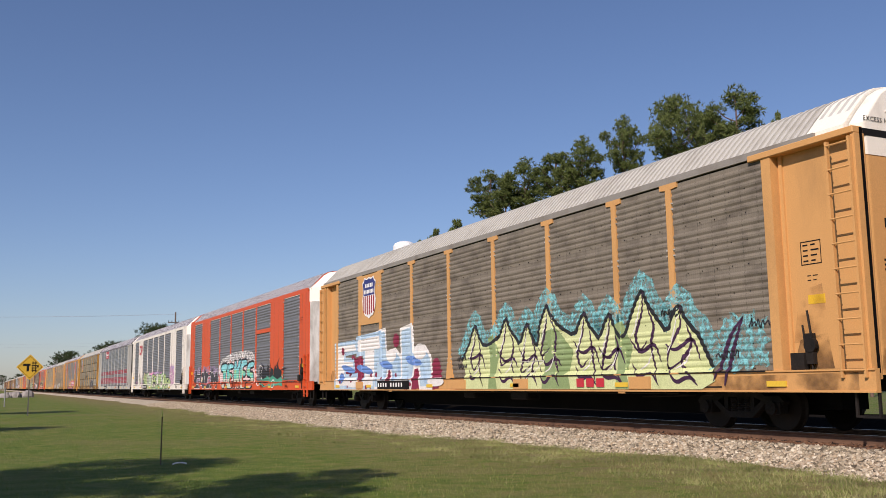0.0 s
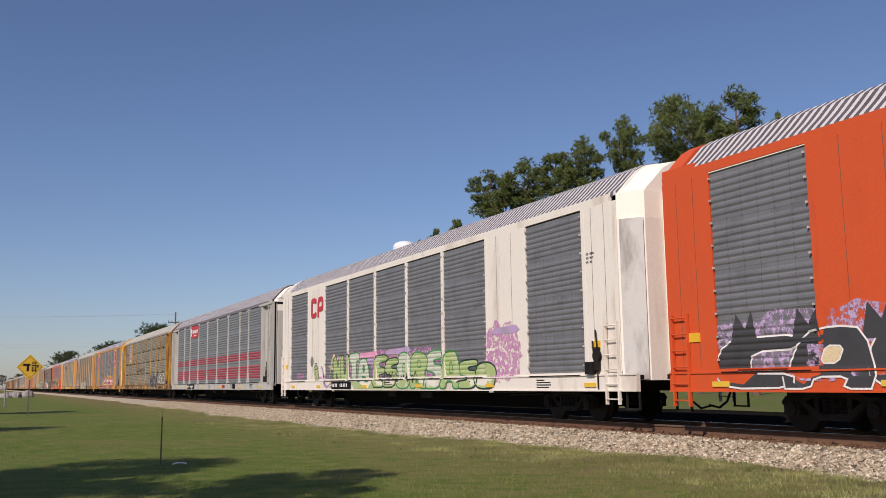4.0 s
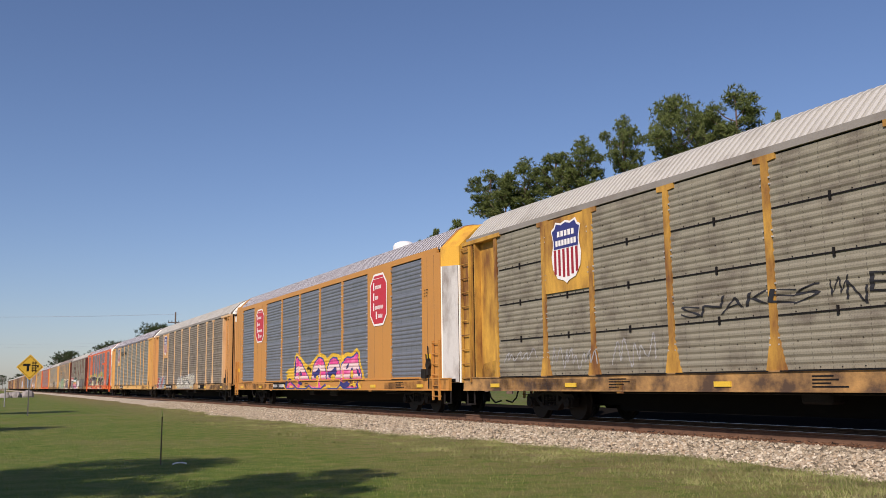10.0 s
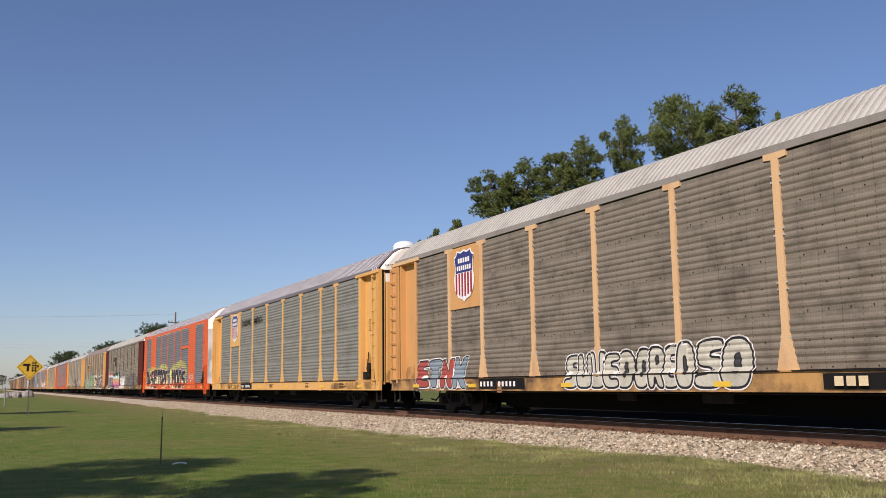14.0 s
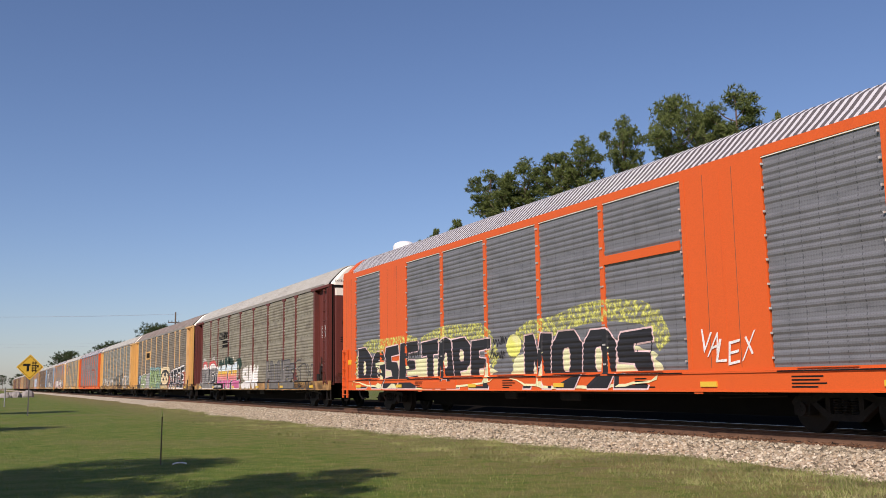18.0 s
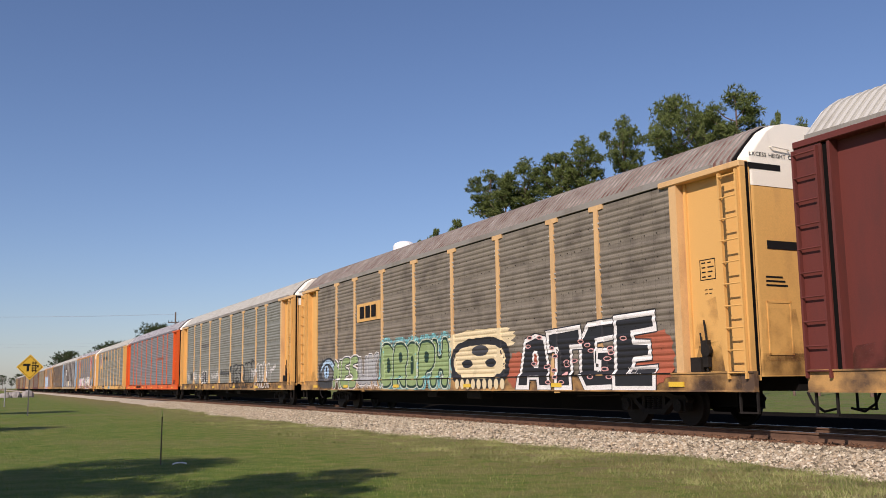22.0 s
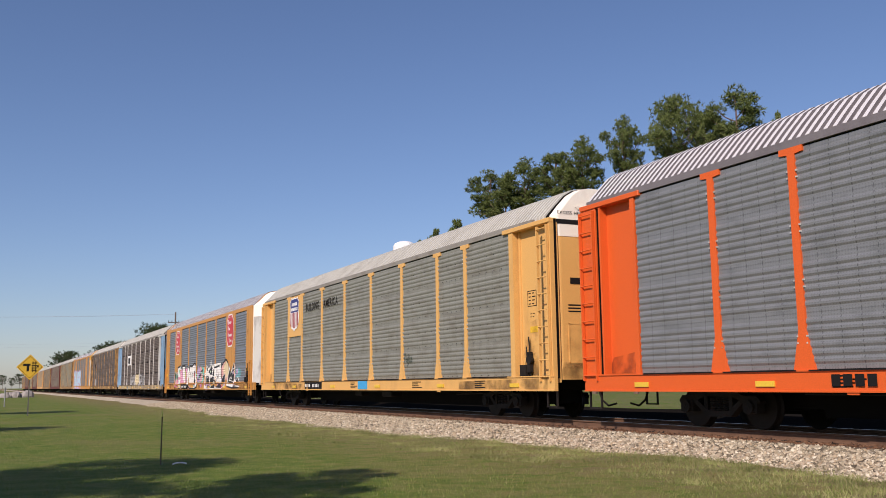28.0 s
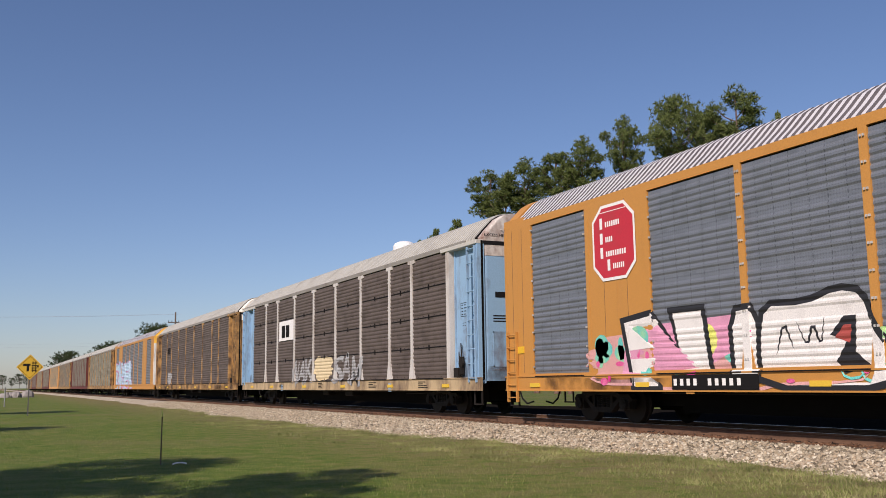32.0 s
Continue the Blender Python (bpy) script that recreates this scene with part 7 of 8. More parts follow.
scrawl(C, S, 1.6, 1.0, 3.2, 0.4, SP["black"], 12, 0.04, 10, 4)
can = [(9.15, 1.62), (9.05, 1.72), (8.7, 1.78), (8.62, 1.66), (8.48, 1.22), (8.62, 1.12), (8.85, 1.1)]
decal("graffiti", [can], SP["green"], C, S, 0.9, "small green spray-can shape")
stroke(C, S, can, SP["dkgreen"], 0.035, 1.6, 0, True, name="graffiti_outline", taper=False)
stroke(C, S, [[(9.0, 1.6), (8.65, 1.64)], [(8.95, 1.5), (8.75, 1.2)], [(9.0, 1.72), (8.95, 1.85), (8.75, 1.86)]], SP["dkgreen"], 0.035, 1.6, 0, taper=False)
decal("paint_patch", [ellipse(9.4, 1.95, 0.2, 0.22)], SP["grey"], C, S, 1, "grey painted-out disc")
scrawl(C, S, 11.6, 1.2, 1.0, 0.32, SP["rose"], 14, 0.05, 5)
scrawl(C, S, 13.9, 2.1, 0.9, 0.9, SP["lilac"], 15, 0.03, 5)
blocks(C, S, 13.2, 2.62, 0.4, 0.12, 3, M["black"], 3)
blocks(C, S, 13.2, 2.42, 0.4, 0.12, 4, M["black"], 3)
sill_marks(C, 6.7, 2.2, proud=0.076)

# grey car with red stripes
for k, ribs in ((0, RIBS[1:]), (1, RIBS[1:4])):
    for a, b in zip(T_EDGES, T_EDGES[1:]):
        for c in ribs:
            z = Z_FLOOR + k * TIER + c
            decal("red_stripe", [rect(a - 0.10, b + 0.10, z - 0.05, z + 0.05)], M["stripe_red"], D, "plain", 0)
bm = bmesh.new()
box(bm, -HALF - 0.012, -HALF + 0.02, 4.80, 7.34, 4.22, 5.02)
part("logo_sheet", bm, M["red"], D, "red company plate")
blocks(D, "sheet", 6.75, 4.52, 1.85, 0.22, 8, M["white"], 5)
blocks(D, "sheet", 6.3, 4.32, 0.9, 0.08, 10, M["white"], 5)
decal("emblem", [ellipse(7.08, 4.72, 0.17, 0.17, 14), rect(7.2, 6.95, 4.36, 4.52)], M["white"], D, "sheet", 5, "white swirl on the red plate")
sill_marks(D, 8.1, 2.5)
blocks(D, T, -2.6, 0.84, 0.7, 0.18, 3, M["red"], 4)
sill_label(D, -5.25, 0.55, M["black"], 0.80, 1.06, "data_board")

# rusted yellow car
logo_bay(E, "rusty_yellow")
shield(E, 8.58, 3.36, 4.93, 1.3)
burner(E, T, "SNAKES", 4.5, 2.25, 3.5, 0.24, SP["black"], None, None, 0.2, 1.2, label="black brushed tag", fat=-0.01, overlap=0.1)
burner(E, T, "WNE", 0.8, 2.25, 1.2, 0.32, SP["black"], None, None, 0.2, 1.2, label="black brushed tag", fat=-0.01)
scrawl(E, T, 11.8, 1.45, 1.6, 0.4, SP["silver"], 63, 0.04, 5)
scrawl(E, T, 9.4, 1.25, 2.0, 0.6, SP["silver"], 64, 0.035, 8)
scrawl(E, T, 6.9, 1.25, 1.6, 0.8, SP["silver"], 65, 0.035, 5)
piece(E, T, "MOTE", (-3.9, -7.4), (0.80, 0.80), (1.95, 2.0), SP["charcoal"], SP["silver"], 0.05, None, counter=SP["silver"], rounds=1, seed=70, overlap=0.1, wobble=0.08, label="dark grey block letters with a silver edge")
for pts in ([(-8.35, 1.5), (-8.7, 1.95), (-9.55, 1.45), (-9.5, 1.75), (-9.8, 2.0), (-10.6, 1.75), (-10.7, 1.3), (-9.85, 1.22), (-9.6, 1.45), (-9.1, 1.2), (-8.35, 1.4)],):
    polys = []
    for (ya, za), (yb, zb) in zip(pts, pts[1:]):
        ln = math.hypot(yb - ya, zb - za)
        ny, nz = -(zb - za) / ln * 0.03, (yb - ya) / ln * 0.03
        polys.append([(ya + ny, za + nz), (yb + ny, zb + nz), (yb - ny, zb - nz), (ya - ny, za - nz)])
    decal("tag", polys, SP["white"], E, T, 3, "white jagged outline")
scrawl(E, T, -7.5, 1.25, 1.1, 0.3, SP["white"], 66, 0.035, 5)

# orange-yellow cars with octagons
blocks(F, S, 13.15, 2.62, 0.55, 0.13, 5, M["black"], 3)
blocks(O_, S, 13.15, 2.62, 0.55, 0.13, 5, M["black"], 3)
octagon(F, 8.91, 4.02, 0.80, 0.86)
octagon(F, -7.43, 4.0, 0.80, 0.95)
top = [(4.2, 0.8), (4.0, 1.2), (3.4, 1.35), (2.9, 1.5), (2.7, 2.3), (2.0, 2.05), (1.2, 1.7), (0.6, 1.65), (0.1, 1.9), (-0.6, 2.14), (-1.3, 2.05), (-1.6, 1.85), (-2.3, 2.1), (-3.0, 2.0), (-3.4, 1.9), (-4.0, 2.06), (-4.6, 1.98), (-5.2, 2.22), (-5.35, 1.7), (-5.75, 1.25), (-5.5, 0.8)]
stroke(F, S, top, SP["gold"], 0.34, 0.0, 1, taper=False, name="graffiti_halo", label="yellow spray cloud along the crest")
cloud(F, S, 4.2, -5.7, 0.79, 1.85, SP["gold"], 71, 0.35, "yellow spray cloud behind the letters", 0.05)
SHAPES = [[(2.75, 0.8), (2.9, 1.6), (2.7, 2.3), (2.0, 2.05), (1.3, 1.6), (0.75, 1.25), (0.55, 0.8)], [(0.6, 0.8), (0.35, 1.3), (0.1, 1.85), (-0.6, 2.14), (-1.25, 2.0), (-1.55, 1.4), (-1.5, 0.8)],
          [(-1.55, 0.8), (-1.6, 1.6), (-2.2, 2.08), (-3.0, 2.0), (-3.3, 1.5), (-3.5, 0.8)], [(-3.4, 0.8), (-3.3, 1.6), (-3.9, 2.04), (-4.6, 1.98), (-5.2, 2.22), (-5.3, 1.75), (-5.7, 1.25), (-5.3, 1.0), (-5.5, 0.8)], [(4.15, 0.8), (3.95, 1.2), (3.3, 1.1), (2.7, 0.95), (2.7, 0.8)]]
for k, p in enumerate(SHAPES):
    up = 0.6 + 0.4 * (k % 2)
    p = soften(p, 1)
    for lo, hi, c in ((0.7, 1.22, "pink"), (1.22, 1.36, "blush"), (1.36, 1.52, "pink"), (1.52, 1.78, "blush"), (1.78, 2.5, "pink")):
        banded("graffiti_band", [p], SP[c], F, S, lo, hi, up, "pink and white banded letter")
    stroke(F, S, p, SP["blue"], 0.07, up + 0.4, 0, True, name="graffiti_outline", taper=False)
for p in ([(2.75, 1.25), (2.85, 1.7), (2.7, 2.2), (2.6, 1.6)], [(2.2, 1.45), (1.95, 1.6), (1.7, 1.4), (2.0, 1.35)], [(2.15, 1.05), (1.8, 1.15), (1.45, 1.0), (1.8, 0.95)], [(0.35, 1.5), (-0.2, 1.5), (-0.6, 1.7), (-0.85, 1.6), (-0.75, 1.3), (-0.3, 1.2), (0.1, 1.3)], [(-1.6, 1.5), (-2.2, 1.5), (-2.7, 1.72), (-2.9, 1.5), (-2.6, 1.2), (-2.0, 1.2)], [(-3.3, 1.3), (-3.7, 1.0), (-4.3, 1.1), (-4.5, 1.6), (-4.75, 1.6), (-4.6, 0.95), (-4.0, 0.8), (-3.4, 0.9)], [(-3.9, 1.6), (-4.2, 1.8), (-4.3, 1.7), (-4.05, 1.55)], [(-5.05, 1.6), (-5.3, 1.5), (-5.55, 1.25), (-5.2, 1.3)], [(-5.0, 1.2), (-5.3, 1.0), (-5.45, 0.82), (-5.15, 0.95)], [(4.15, 0.85), (4.0, 1.2), (3.5, 1.3), (3.2, 1.05), (3.7, 1.1), (3.9, 0.85)]):
    decal("paint_patch", [soften(p, 1)], SP["indigo"], F, S, 2.2, "deep blue shading of the letters")
for y, z, r in ((-0.45, 1.2, 0.26), (-2.4, 1.22, 0.28), (-4.6, 1.35, 0.16), (-5.05, 1.0, 0.16)):
    decal("paint_patch", [ellipse(y, z, r, 0.16, 14)], SP["gold"], F, S, 2.6, "yellow gap in the letters")
scrawl(F, S, 1.0, 1.5, 0.6, 0.35, SP["black"], 72, 0.03, 6, 3)
sill_marks(F, 6.2, 2.2)
octagon(O_, 8.95, 4.12, 0.80, 0.88)
octagon(O_, -7.43, 4.15, 0.80, 0.95)

# faded yellow car
logo_bay(G, "pale_yellow")
shield(G, 8.62, 3.36, 4.93, 1.3)
piece(G, T, "ETNK", (12.0, 8.6), (0.85, 0.80), (1.75, 1.8), SP["brickred"], SP["black"], 0.04, None, rounds=1, seed=20, second=SP["slate_blue"], edge=SP["white"], edge_w=0.03, wobble=0.12, label="small red and blue graffiti with a white edge")
cloud(G, T, 11.8, 8.6, 0.79, 1.1, SP["white_mist"], 73, 0.0, "white spray haze", 0.15)
for txt, a, b, za, zb, sd in (("SUUEO", 3.3, 0.7, 1.58, 1.62, 21), ("OREO", 0.6, -1.25, 1.68, 1.72, 22), ("SO", -1.35, -2.8, 1.74, 1.8, 23)):
    piece(G, T, txt, (a, b), (0.82, 0.82), (za, zb), SP["chalk"], SP["black"], 0.05, None, rounds=2, seed=sd, edge=SP["white"], edge_w=0.03, overlap=0.15, wobble=0.05, counter=SP["charcoal"], label="chalky cream bubble letters with black lines")
sill_marks(G, 7.75, 2.5)
sill_label(G, -4.5, 1.75, M["black"], 0.80, 1.06, "data_board")
blocks(G, T, -4.78, 0.85, 0.72, 0.16, 3, SP["cream"], 26)

# yellow cars with the slogan
for car in (H, N_):
    logo_bay(car, "yellow")
    shield(car, 8.66, 3.40, 4.98, 1.42)
    lettering("slogan", "BUILDING", M["black"], car, 7.02, 4.20, 0.34, 1.85, layer=3, bold=0.02)
    lettering("slogan", "AMERICA", M["black"], car, 4.64, 4.20, 0.34, 1.85, layer=3, bold=0.02)
    sill_marks(car, 6.95, 2.3)
sill_label(N_, 0.35, 0.9, M["bluepatch"], 0.78, 1.08, "paint_patch")
for z in (1.3, 2.0, 2.4, 3.0, 3.6):
    bm = bmesh.new()
    for k in range(4):
        box(bm, -HALF + 0.17, -HALF + 0.176, 12.86 - 0.1 * k, 12.92 - 0.1 * k, z, z + 0.2)
    part("tag", bm, SP["white"], H, "white scribbled marks")
scrawl(N_, T, -3.9, 1.5, 0.6, 0.5, SP["dkgreen"], 71, 0.03, 4)

# bright orange car with black letters
for pts in ([(13.0, 1.0), (12.4, 1.8), (11.4, 2.35), (9.6, 2.3), (7.6, 2.35), (6.9, 2.2)], [(6.6, 2.2), (5.0, 2.5), (3.4, 2.45), (2.2, 2.4), (1.6, 1.5)], [(0.8, 1.6), (0.2, 2.3), (-1.4, 2.35), (-2.4, 2.55), (-3.6, 2.6), (-5.2, 2.4), (-5.6, 1.7)]):
    stroke(I, S, pts, SP["acid_mist"], 0.5, 0.0, 1, taper=False, name="graffiti_halo", label="acid yellow overspray")
cloud(I, S, 12.6, 1.8, 0.79, 1.75, SP["pale_acid"], 91, 0.35, "pale yellow spray behind the letters", 0.06)
cloud(I, S, 0.7, -5.4, 0.79, 1.8, SP["pale_acid"], 92, 0.35, "pale yellow spray behind the letters", 0.06)
piece(I, S, "DOSE", (12.3, 7.0), (0.79, 0.79), (2.2, 2.22), SP["black"], SP["blush"], 0.04, None, counter=SP["pale_acid"], rounds=0, seed=30, overlap=0.10, wobble=0.08, lean=0.03, label="black wild letters with a thin pale edge")
piece(I, S, "TAPE", (6.5, 2.0), (0.79, 0.79), (2.3, 2.25), SP["black"], SP["blush"], 0.04, None, counter=SP["pale_acid"], rounds=0, seed=31, overlap=0.06, wobble=0.05, label="black block letters with a thin pale edge")
piece(I, S, "MOOS", (0.1, -5.2), (0.79, 0.79), (2.22, 2.1), SP["black"], SP["blush"], 0.04, None, counter=SP["pale_acid"], rounds=0, seed=32, overlap=0.05, wobble=0.04, label="tall black block letters with a thin pale edge")
decal("paint_patch", [ellipse(0.65, 1.95, 0.4, 0.3, 16)], SP["acid"], I, S, 0.7, "yellow sprayed face-like disc")
for y, z, k in ((7.5, 1.8, 1), (1.9, 1.6, 2), (1.8, 1.95, 3)):
    scrawl(I, S, y, z, 0.8, 0.3, SP["black"], 80 + k, 0.035, 6)
burner(I, S, "VALEX", -6.6, 1.4, 1.5, 0.42, SP["white"], None, None, 0.1, 1.6, label="white brushed tag", fat=-0.005)
scrawl(I, S, 13.4, 1.9, 0.8, 0.3, SP["pink"], 88, 0.04, 5)
decal("tag", [[(a, b) for a, b in ellipse(-4.9, 1.75, 0.28, 0.34, 18)] + [(a, b) for a, b in ellipse(-4.9, 1.75, 0.25, 0.31, 18)][::-1]], SP["black"], I, S, 3)
bm = bmesh.new()
box(bm, -HALF - 0.07, -HALF, 4.0, 6.4, 0.80, 1.02)
part("number_strip", bm, PAINT["orange"], I, "orange painted-over number strip")

# oxide-brown car with the mural
decal("emblem", [rect(7.35, 5.95 - 0.08 * k, 3.72 + 0.075 * k, 3.755 + 0.075 * k) for k in range(6)], M["black"], J, T, 3, "row of black emblem lines")
blocks(J, T, 5.95, 3.74, 0.95, 0.38, 2, M["black"], 3)
blocks(J, T, 6.35, 3.46, 1.35, 0.17, 7, M["black"], 3)
blocks(J, T, 6.35, 3.22, 1.5, 0.17, 8, M["black"], 3)
for a, b in ((12.0, 10.3), (10.0, 7.8)):
    m_ = (a + b) / 2
    decal("paint_patch", [soften([(a, 2.0), (a - 0.2, 2.4), (m_ + 0.3, 2.55), (m_, 2.5), (m_ - 0.3, 2.55), (b + 0.2, 2.4), (b, 2.0)], 2)], SP["coral_red"], J, T, 0.2, "red sprayed arch")
    decal("paint_patch", [soften([(a - 0.25, 2.0), (a - 0.4, 2.25), (m_ + 0.2, 2.36), (m_, 2.32), (m_ - 0.2, 2.36), (b + 0.4, 2.25), (b + 0.25, 2.0)], 2)], SP["white"], J, T, 0.5, "white arch inside the red one")
scrawl(J, T, 11.6, 2.45, 0.8, 0.35, SP["white"], 201, 0.05, 4, 3)
scrawl(J, T, 9.2, 2.45, 0.9, 0.35, SP["white"], 202, 0.05, 4, 3)
cloud(J, T, 12.5, 7.4, 0.78, 2.1, SP["black"], 203, 0.1, "black shadow behind the grey letters", 0.03)
piece(J, T, "MULET", (12.4, 7.5), (0.79, 0.79), (2.08, 2.08), SP["ashgrey"], SP["white"], 0.045, None, seed=40, overlap=0.06, wobble=0.04, label="grey block letters with thin white lines")
cloud(J, T, 7.3, 1.8, 0.78, 1.5, SP["dkgreen"], 97, 0.0, "dark green spray behind the banded letters", 0.1)
for y, z in ((6.5, 2.25), (5.0, 2.4), (4.1, 2.3), (2.3, 2.25)):
    cloud(J, T, y + 0.65, y - 0.65, z - 0.4, z + 0.25, SP["dkgreen"], int(y * 10), 0.1, "dark green spray puff", 0.12)
piece(J, T, "NKHL", (7.3, 1.9), (0.80, 0.80), (2.1, 2.3), None, SP["white"], 0.04, None, seed=41, overlap=0.10, wobble=0.08, bands=[(0.7, 1.28, SP["orchid"]), (1.28, 1.5, SP["salmon"]), (1.5, 1.66, SP["sunset"]), (1.66, 1.84, SP["gold"]), (1.84, 2.6, SP["ice_white"])])
for y, z, r in ((6.3, 2.45, 0.2), (4.9, 2.5, 0.18), (3.5, 2.55, 0.2), (2.35, 2.0, 0.2), (6.2, 1.2, 0.16), (4.8, 0.9, 0.16), (3.6, 0.92, 0.16), (1.6, 1.0, 0.22)):
    decal("paint_star", [[(y + r * (1 if k % 2 == 0 else 0.4) * math.cos(k * math.tau / 12), z + r * (1 if k % 2 == 0 else 0.4) * math.sin(k * math.tau / 12)) for k in range(12)]], SP["chalk"], J, T, 3.6, "chalky sprayed star")
piece(J, T, "SUNK", (1.3, -2.0), (0.80, 0.80), (1.98, 1.92), SP["white"], SP["chalk"], 0.05, None, rounds=2, seed=42, overlap=0.25, wobble=0.08, label="chalky white bubble letters")
piece(J, T, "HUNEZ"[:4] + "E", (-3.6, -8.4), (0.80, 0.80), (2.0, 2.0), SP["smoke"], SP["charcoal"], 0.05, None, rounds=0, seed=43, overlap=0.1, wobble=0.12, label="grey letters with dark outlines")
piece(J, T, "SOW", (-8.4, -11.0), (0.80, 0.80), (2.0, 1.85), None, SP["charcoal"], 0.05, None, rounds=1, seed=44, overlap=0.1, wobble=0.14)
sill_marks(J, 8.1, 2.4, proud=0.076)
plate(J, "stencil", stencil(J, T, -11.66, 2.95, 0.5, 0.5, 3), M["white"], -HALF + 0.172)
plate(J, "stencil", stencil(J, T, -11.66, 1.7, 0.5, 0.2, 2, None, False), M["white"], -HALF + 0.172)

# yellow car with the long row of pieces
bm = bmesh.new()
box(bm, -HALF - 0.012, -HALF + 0.02, 4.85, 7.30, 3.30, 3.98)
part("logo_sheet", bm, PAINT["yellow"], K, "yellow company plate")
blocks(K, "sheet", 6.95, 3.42, 1.75, 0.44, 3, M["black"], 5)
cloud(K, T, 11.9, 9.7, 0.8, 2.0, SP["charcoal"], 101, 0, "dark spray shading round an eye", 0.05)
decal("paint_patch", [soften([(11.75, 1.42), (11.45, 1.78), (11.0, 1.98), (10.4, 1.98), (9.9, 1.72), (9.9, 1.45), (10.4, 1.72), (11.0, 1.75), (11.45, 1.55)], 2)], SP["ice"], K, T, 0.9, "pale blue painted eyelid")
decal("paint_patch", [soften([(11.55, 1.36), (11.3, 1.62), (10.85, 1.74), (10.4, 1.66), (10.05, 1.42), (10.35, 1.16), (10.9, 1.08), (11.3, 1.18)], 2)], SP["smoke"], K, T, 0.9, "grey painted eyeball")
decal("paint_patch", [ellipse(10.9, 1.47, 0.36, 0.34)], SP["black"], K, T, 1.6)
decal("paint_patch", [ellipse(10.9, 1.47, 0.31, 0.29)], SP["ice"], K, T, 2.1)
for y, z, r in ((10.9, 1.58, 0.10), (10.88, 1.40, 0.055), (10.9, 1.30, 0.035)):
    decal("paint_patch", [ellipse(y, z, r, r)], SP["black"], K, T, 2.6)
stroke(K, T, [[(11.72, 1.34), (11.4, 1.64), (10.9, 1.80), (10.4, 1.74), (9.95, 1.46)], [(11.6, 1.34), (11.2, 1.14), (10.8, 1.06), (10.3, 1.12), (9.98, 1.40)], [(11.8, 1.5), (11.4, 1.88), (10.9, 2.02), (10.3, 2.02), (9.85, 1.8)]], SP["black"], 0.07, 2.4, 2, label="black painted lid line")
for k in range(9):
    y = 11.75 - 0.21 * k
    z = 1.62 + 0.3 * math.sin(k / 8 * math.pi)
    stroke(K, T, [[(y, z - 0.05), (y + 0.12 - 0.03 * k, z + 0.14), (y + 0.26 - 0.065 * k, z + 0.22)]], SP["black"], 0.05, 2.9, 1, name="paint_lash")
    stroke(K, T, [[(y, 1.18 - 0.1 * math.sin(k / 8 * math.pi)), (y + 0.1 - 0.025 * k, 0.9)]], SP["black"], 0.035, 2.9, 1, name="paint_lash")
piece(K, T, "MES", (9.9, 7.3), (0.82, 0.82), (1.9, 2.0), SP["sage"], SP["black"], 0.05, None, rounds=2, seed=50, edge=SP["white"], edge_w=0.04, overlap=0.15, counter=SP["charcoal"], label="sage green bubble letters")
piece(K, T, "UK", (7.1, 5.2), (0.95, 0.95), (2.1, 2.05), SP["silver"], SP["charcoal"], 0.04, None, rounds=1, seed=51, overlap=0.1, wobble=0.12, edge=SP["white"], edge_w=0.03, label="silver angular letters")
piece(K, T, "DROPH", (4.75, -0.45), (0.86, 0.86), (2.3, 2.3), SP["sage"], SP["dkgreen"], 0.08, SP["aqua_mist"], 0.45, counter=SP["dkgreen"], rounds=2, seed=52, overlap=0.22, wobble=0.04, edge=SP["mint"], edge_w=0.04, label="sage green bubble letters with teal haze")
cloud(K, T, -0.75, -4.25, 0.82, 2.25, SP["black"], 104, 0.4, "black rounded patch", 0.03)
cloud(K, T, -0.6, -4.4, 1.85, 2.5, SP["cream"], 105, 0.1, "cream fringe", 0.1)
cloud(K, T, -0.95, -4.0, 1.08, 2.04, SP["cream"], 106, 1.4, "cream rounded patch", 0.02)
for y, r in ((-1.75, 0.34), (-3.2, 0.34)):
    decal("paint_patch", [ellipse(y, 1.52, r, 0.12)], SP["black"], K, T, 2.4)
decal("paint_patch", [ellipse(-2.55, 1.88, 0.5, 0.16)], SP["charcoal"], K, T, 2.4)
for k in range(9):
    decal("paint_dot", [ellipse(-1.2 - 0.34 * k, 0.93, 0.13, 0.15, 12)], SP["cream"], K, T, 3)
cloud(K, T, -4.2, -5.2, 0.85, 1.75, SP["rust"], 107, 0.6, "brick red patch", 0.1)
cloud(K, T, -9.3, -10.95, 0.9, 2.05, SP["rust"], 108, 0.3, "brick red patch with green edge", 0.08)
piece(K, T, "ATGE", (-4.8, -10.35), (0.84, 0.80), (2.1, 2.45), SP["black"], SP["white"], 0.11, None, counter=SP["rust"], seed=54, overlap=0.0, wobble=0.05, edge=SP["black"], edge_w=0.03, layer=0.9, label="black block letters with a thick white edge")
lettering("graffiti", "MEXICO", SP["white"], K, -9.45, 1.12, 0.15, 0.55, style=T, layer=6)
for k in range(26):
    q = random.Random(400 + k)
    y, z = q.uniform(-5.1, -9.6), q.uniform(0.95, 2.15)
    decal("paint_ring", [ellipse(y, z, 0.13, 0.055, 10)], SP["peach"], K, T, 5.2)
    decal("paint_ring", [ellipse(y, z, 0.09, 0.03, 10)], SP["black"], K, T, 5.6)
scrawl(K, T, 7.2, 0.78, 2.6, 0.2, SP["white"], 109, 0.03, 12)

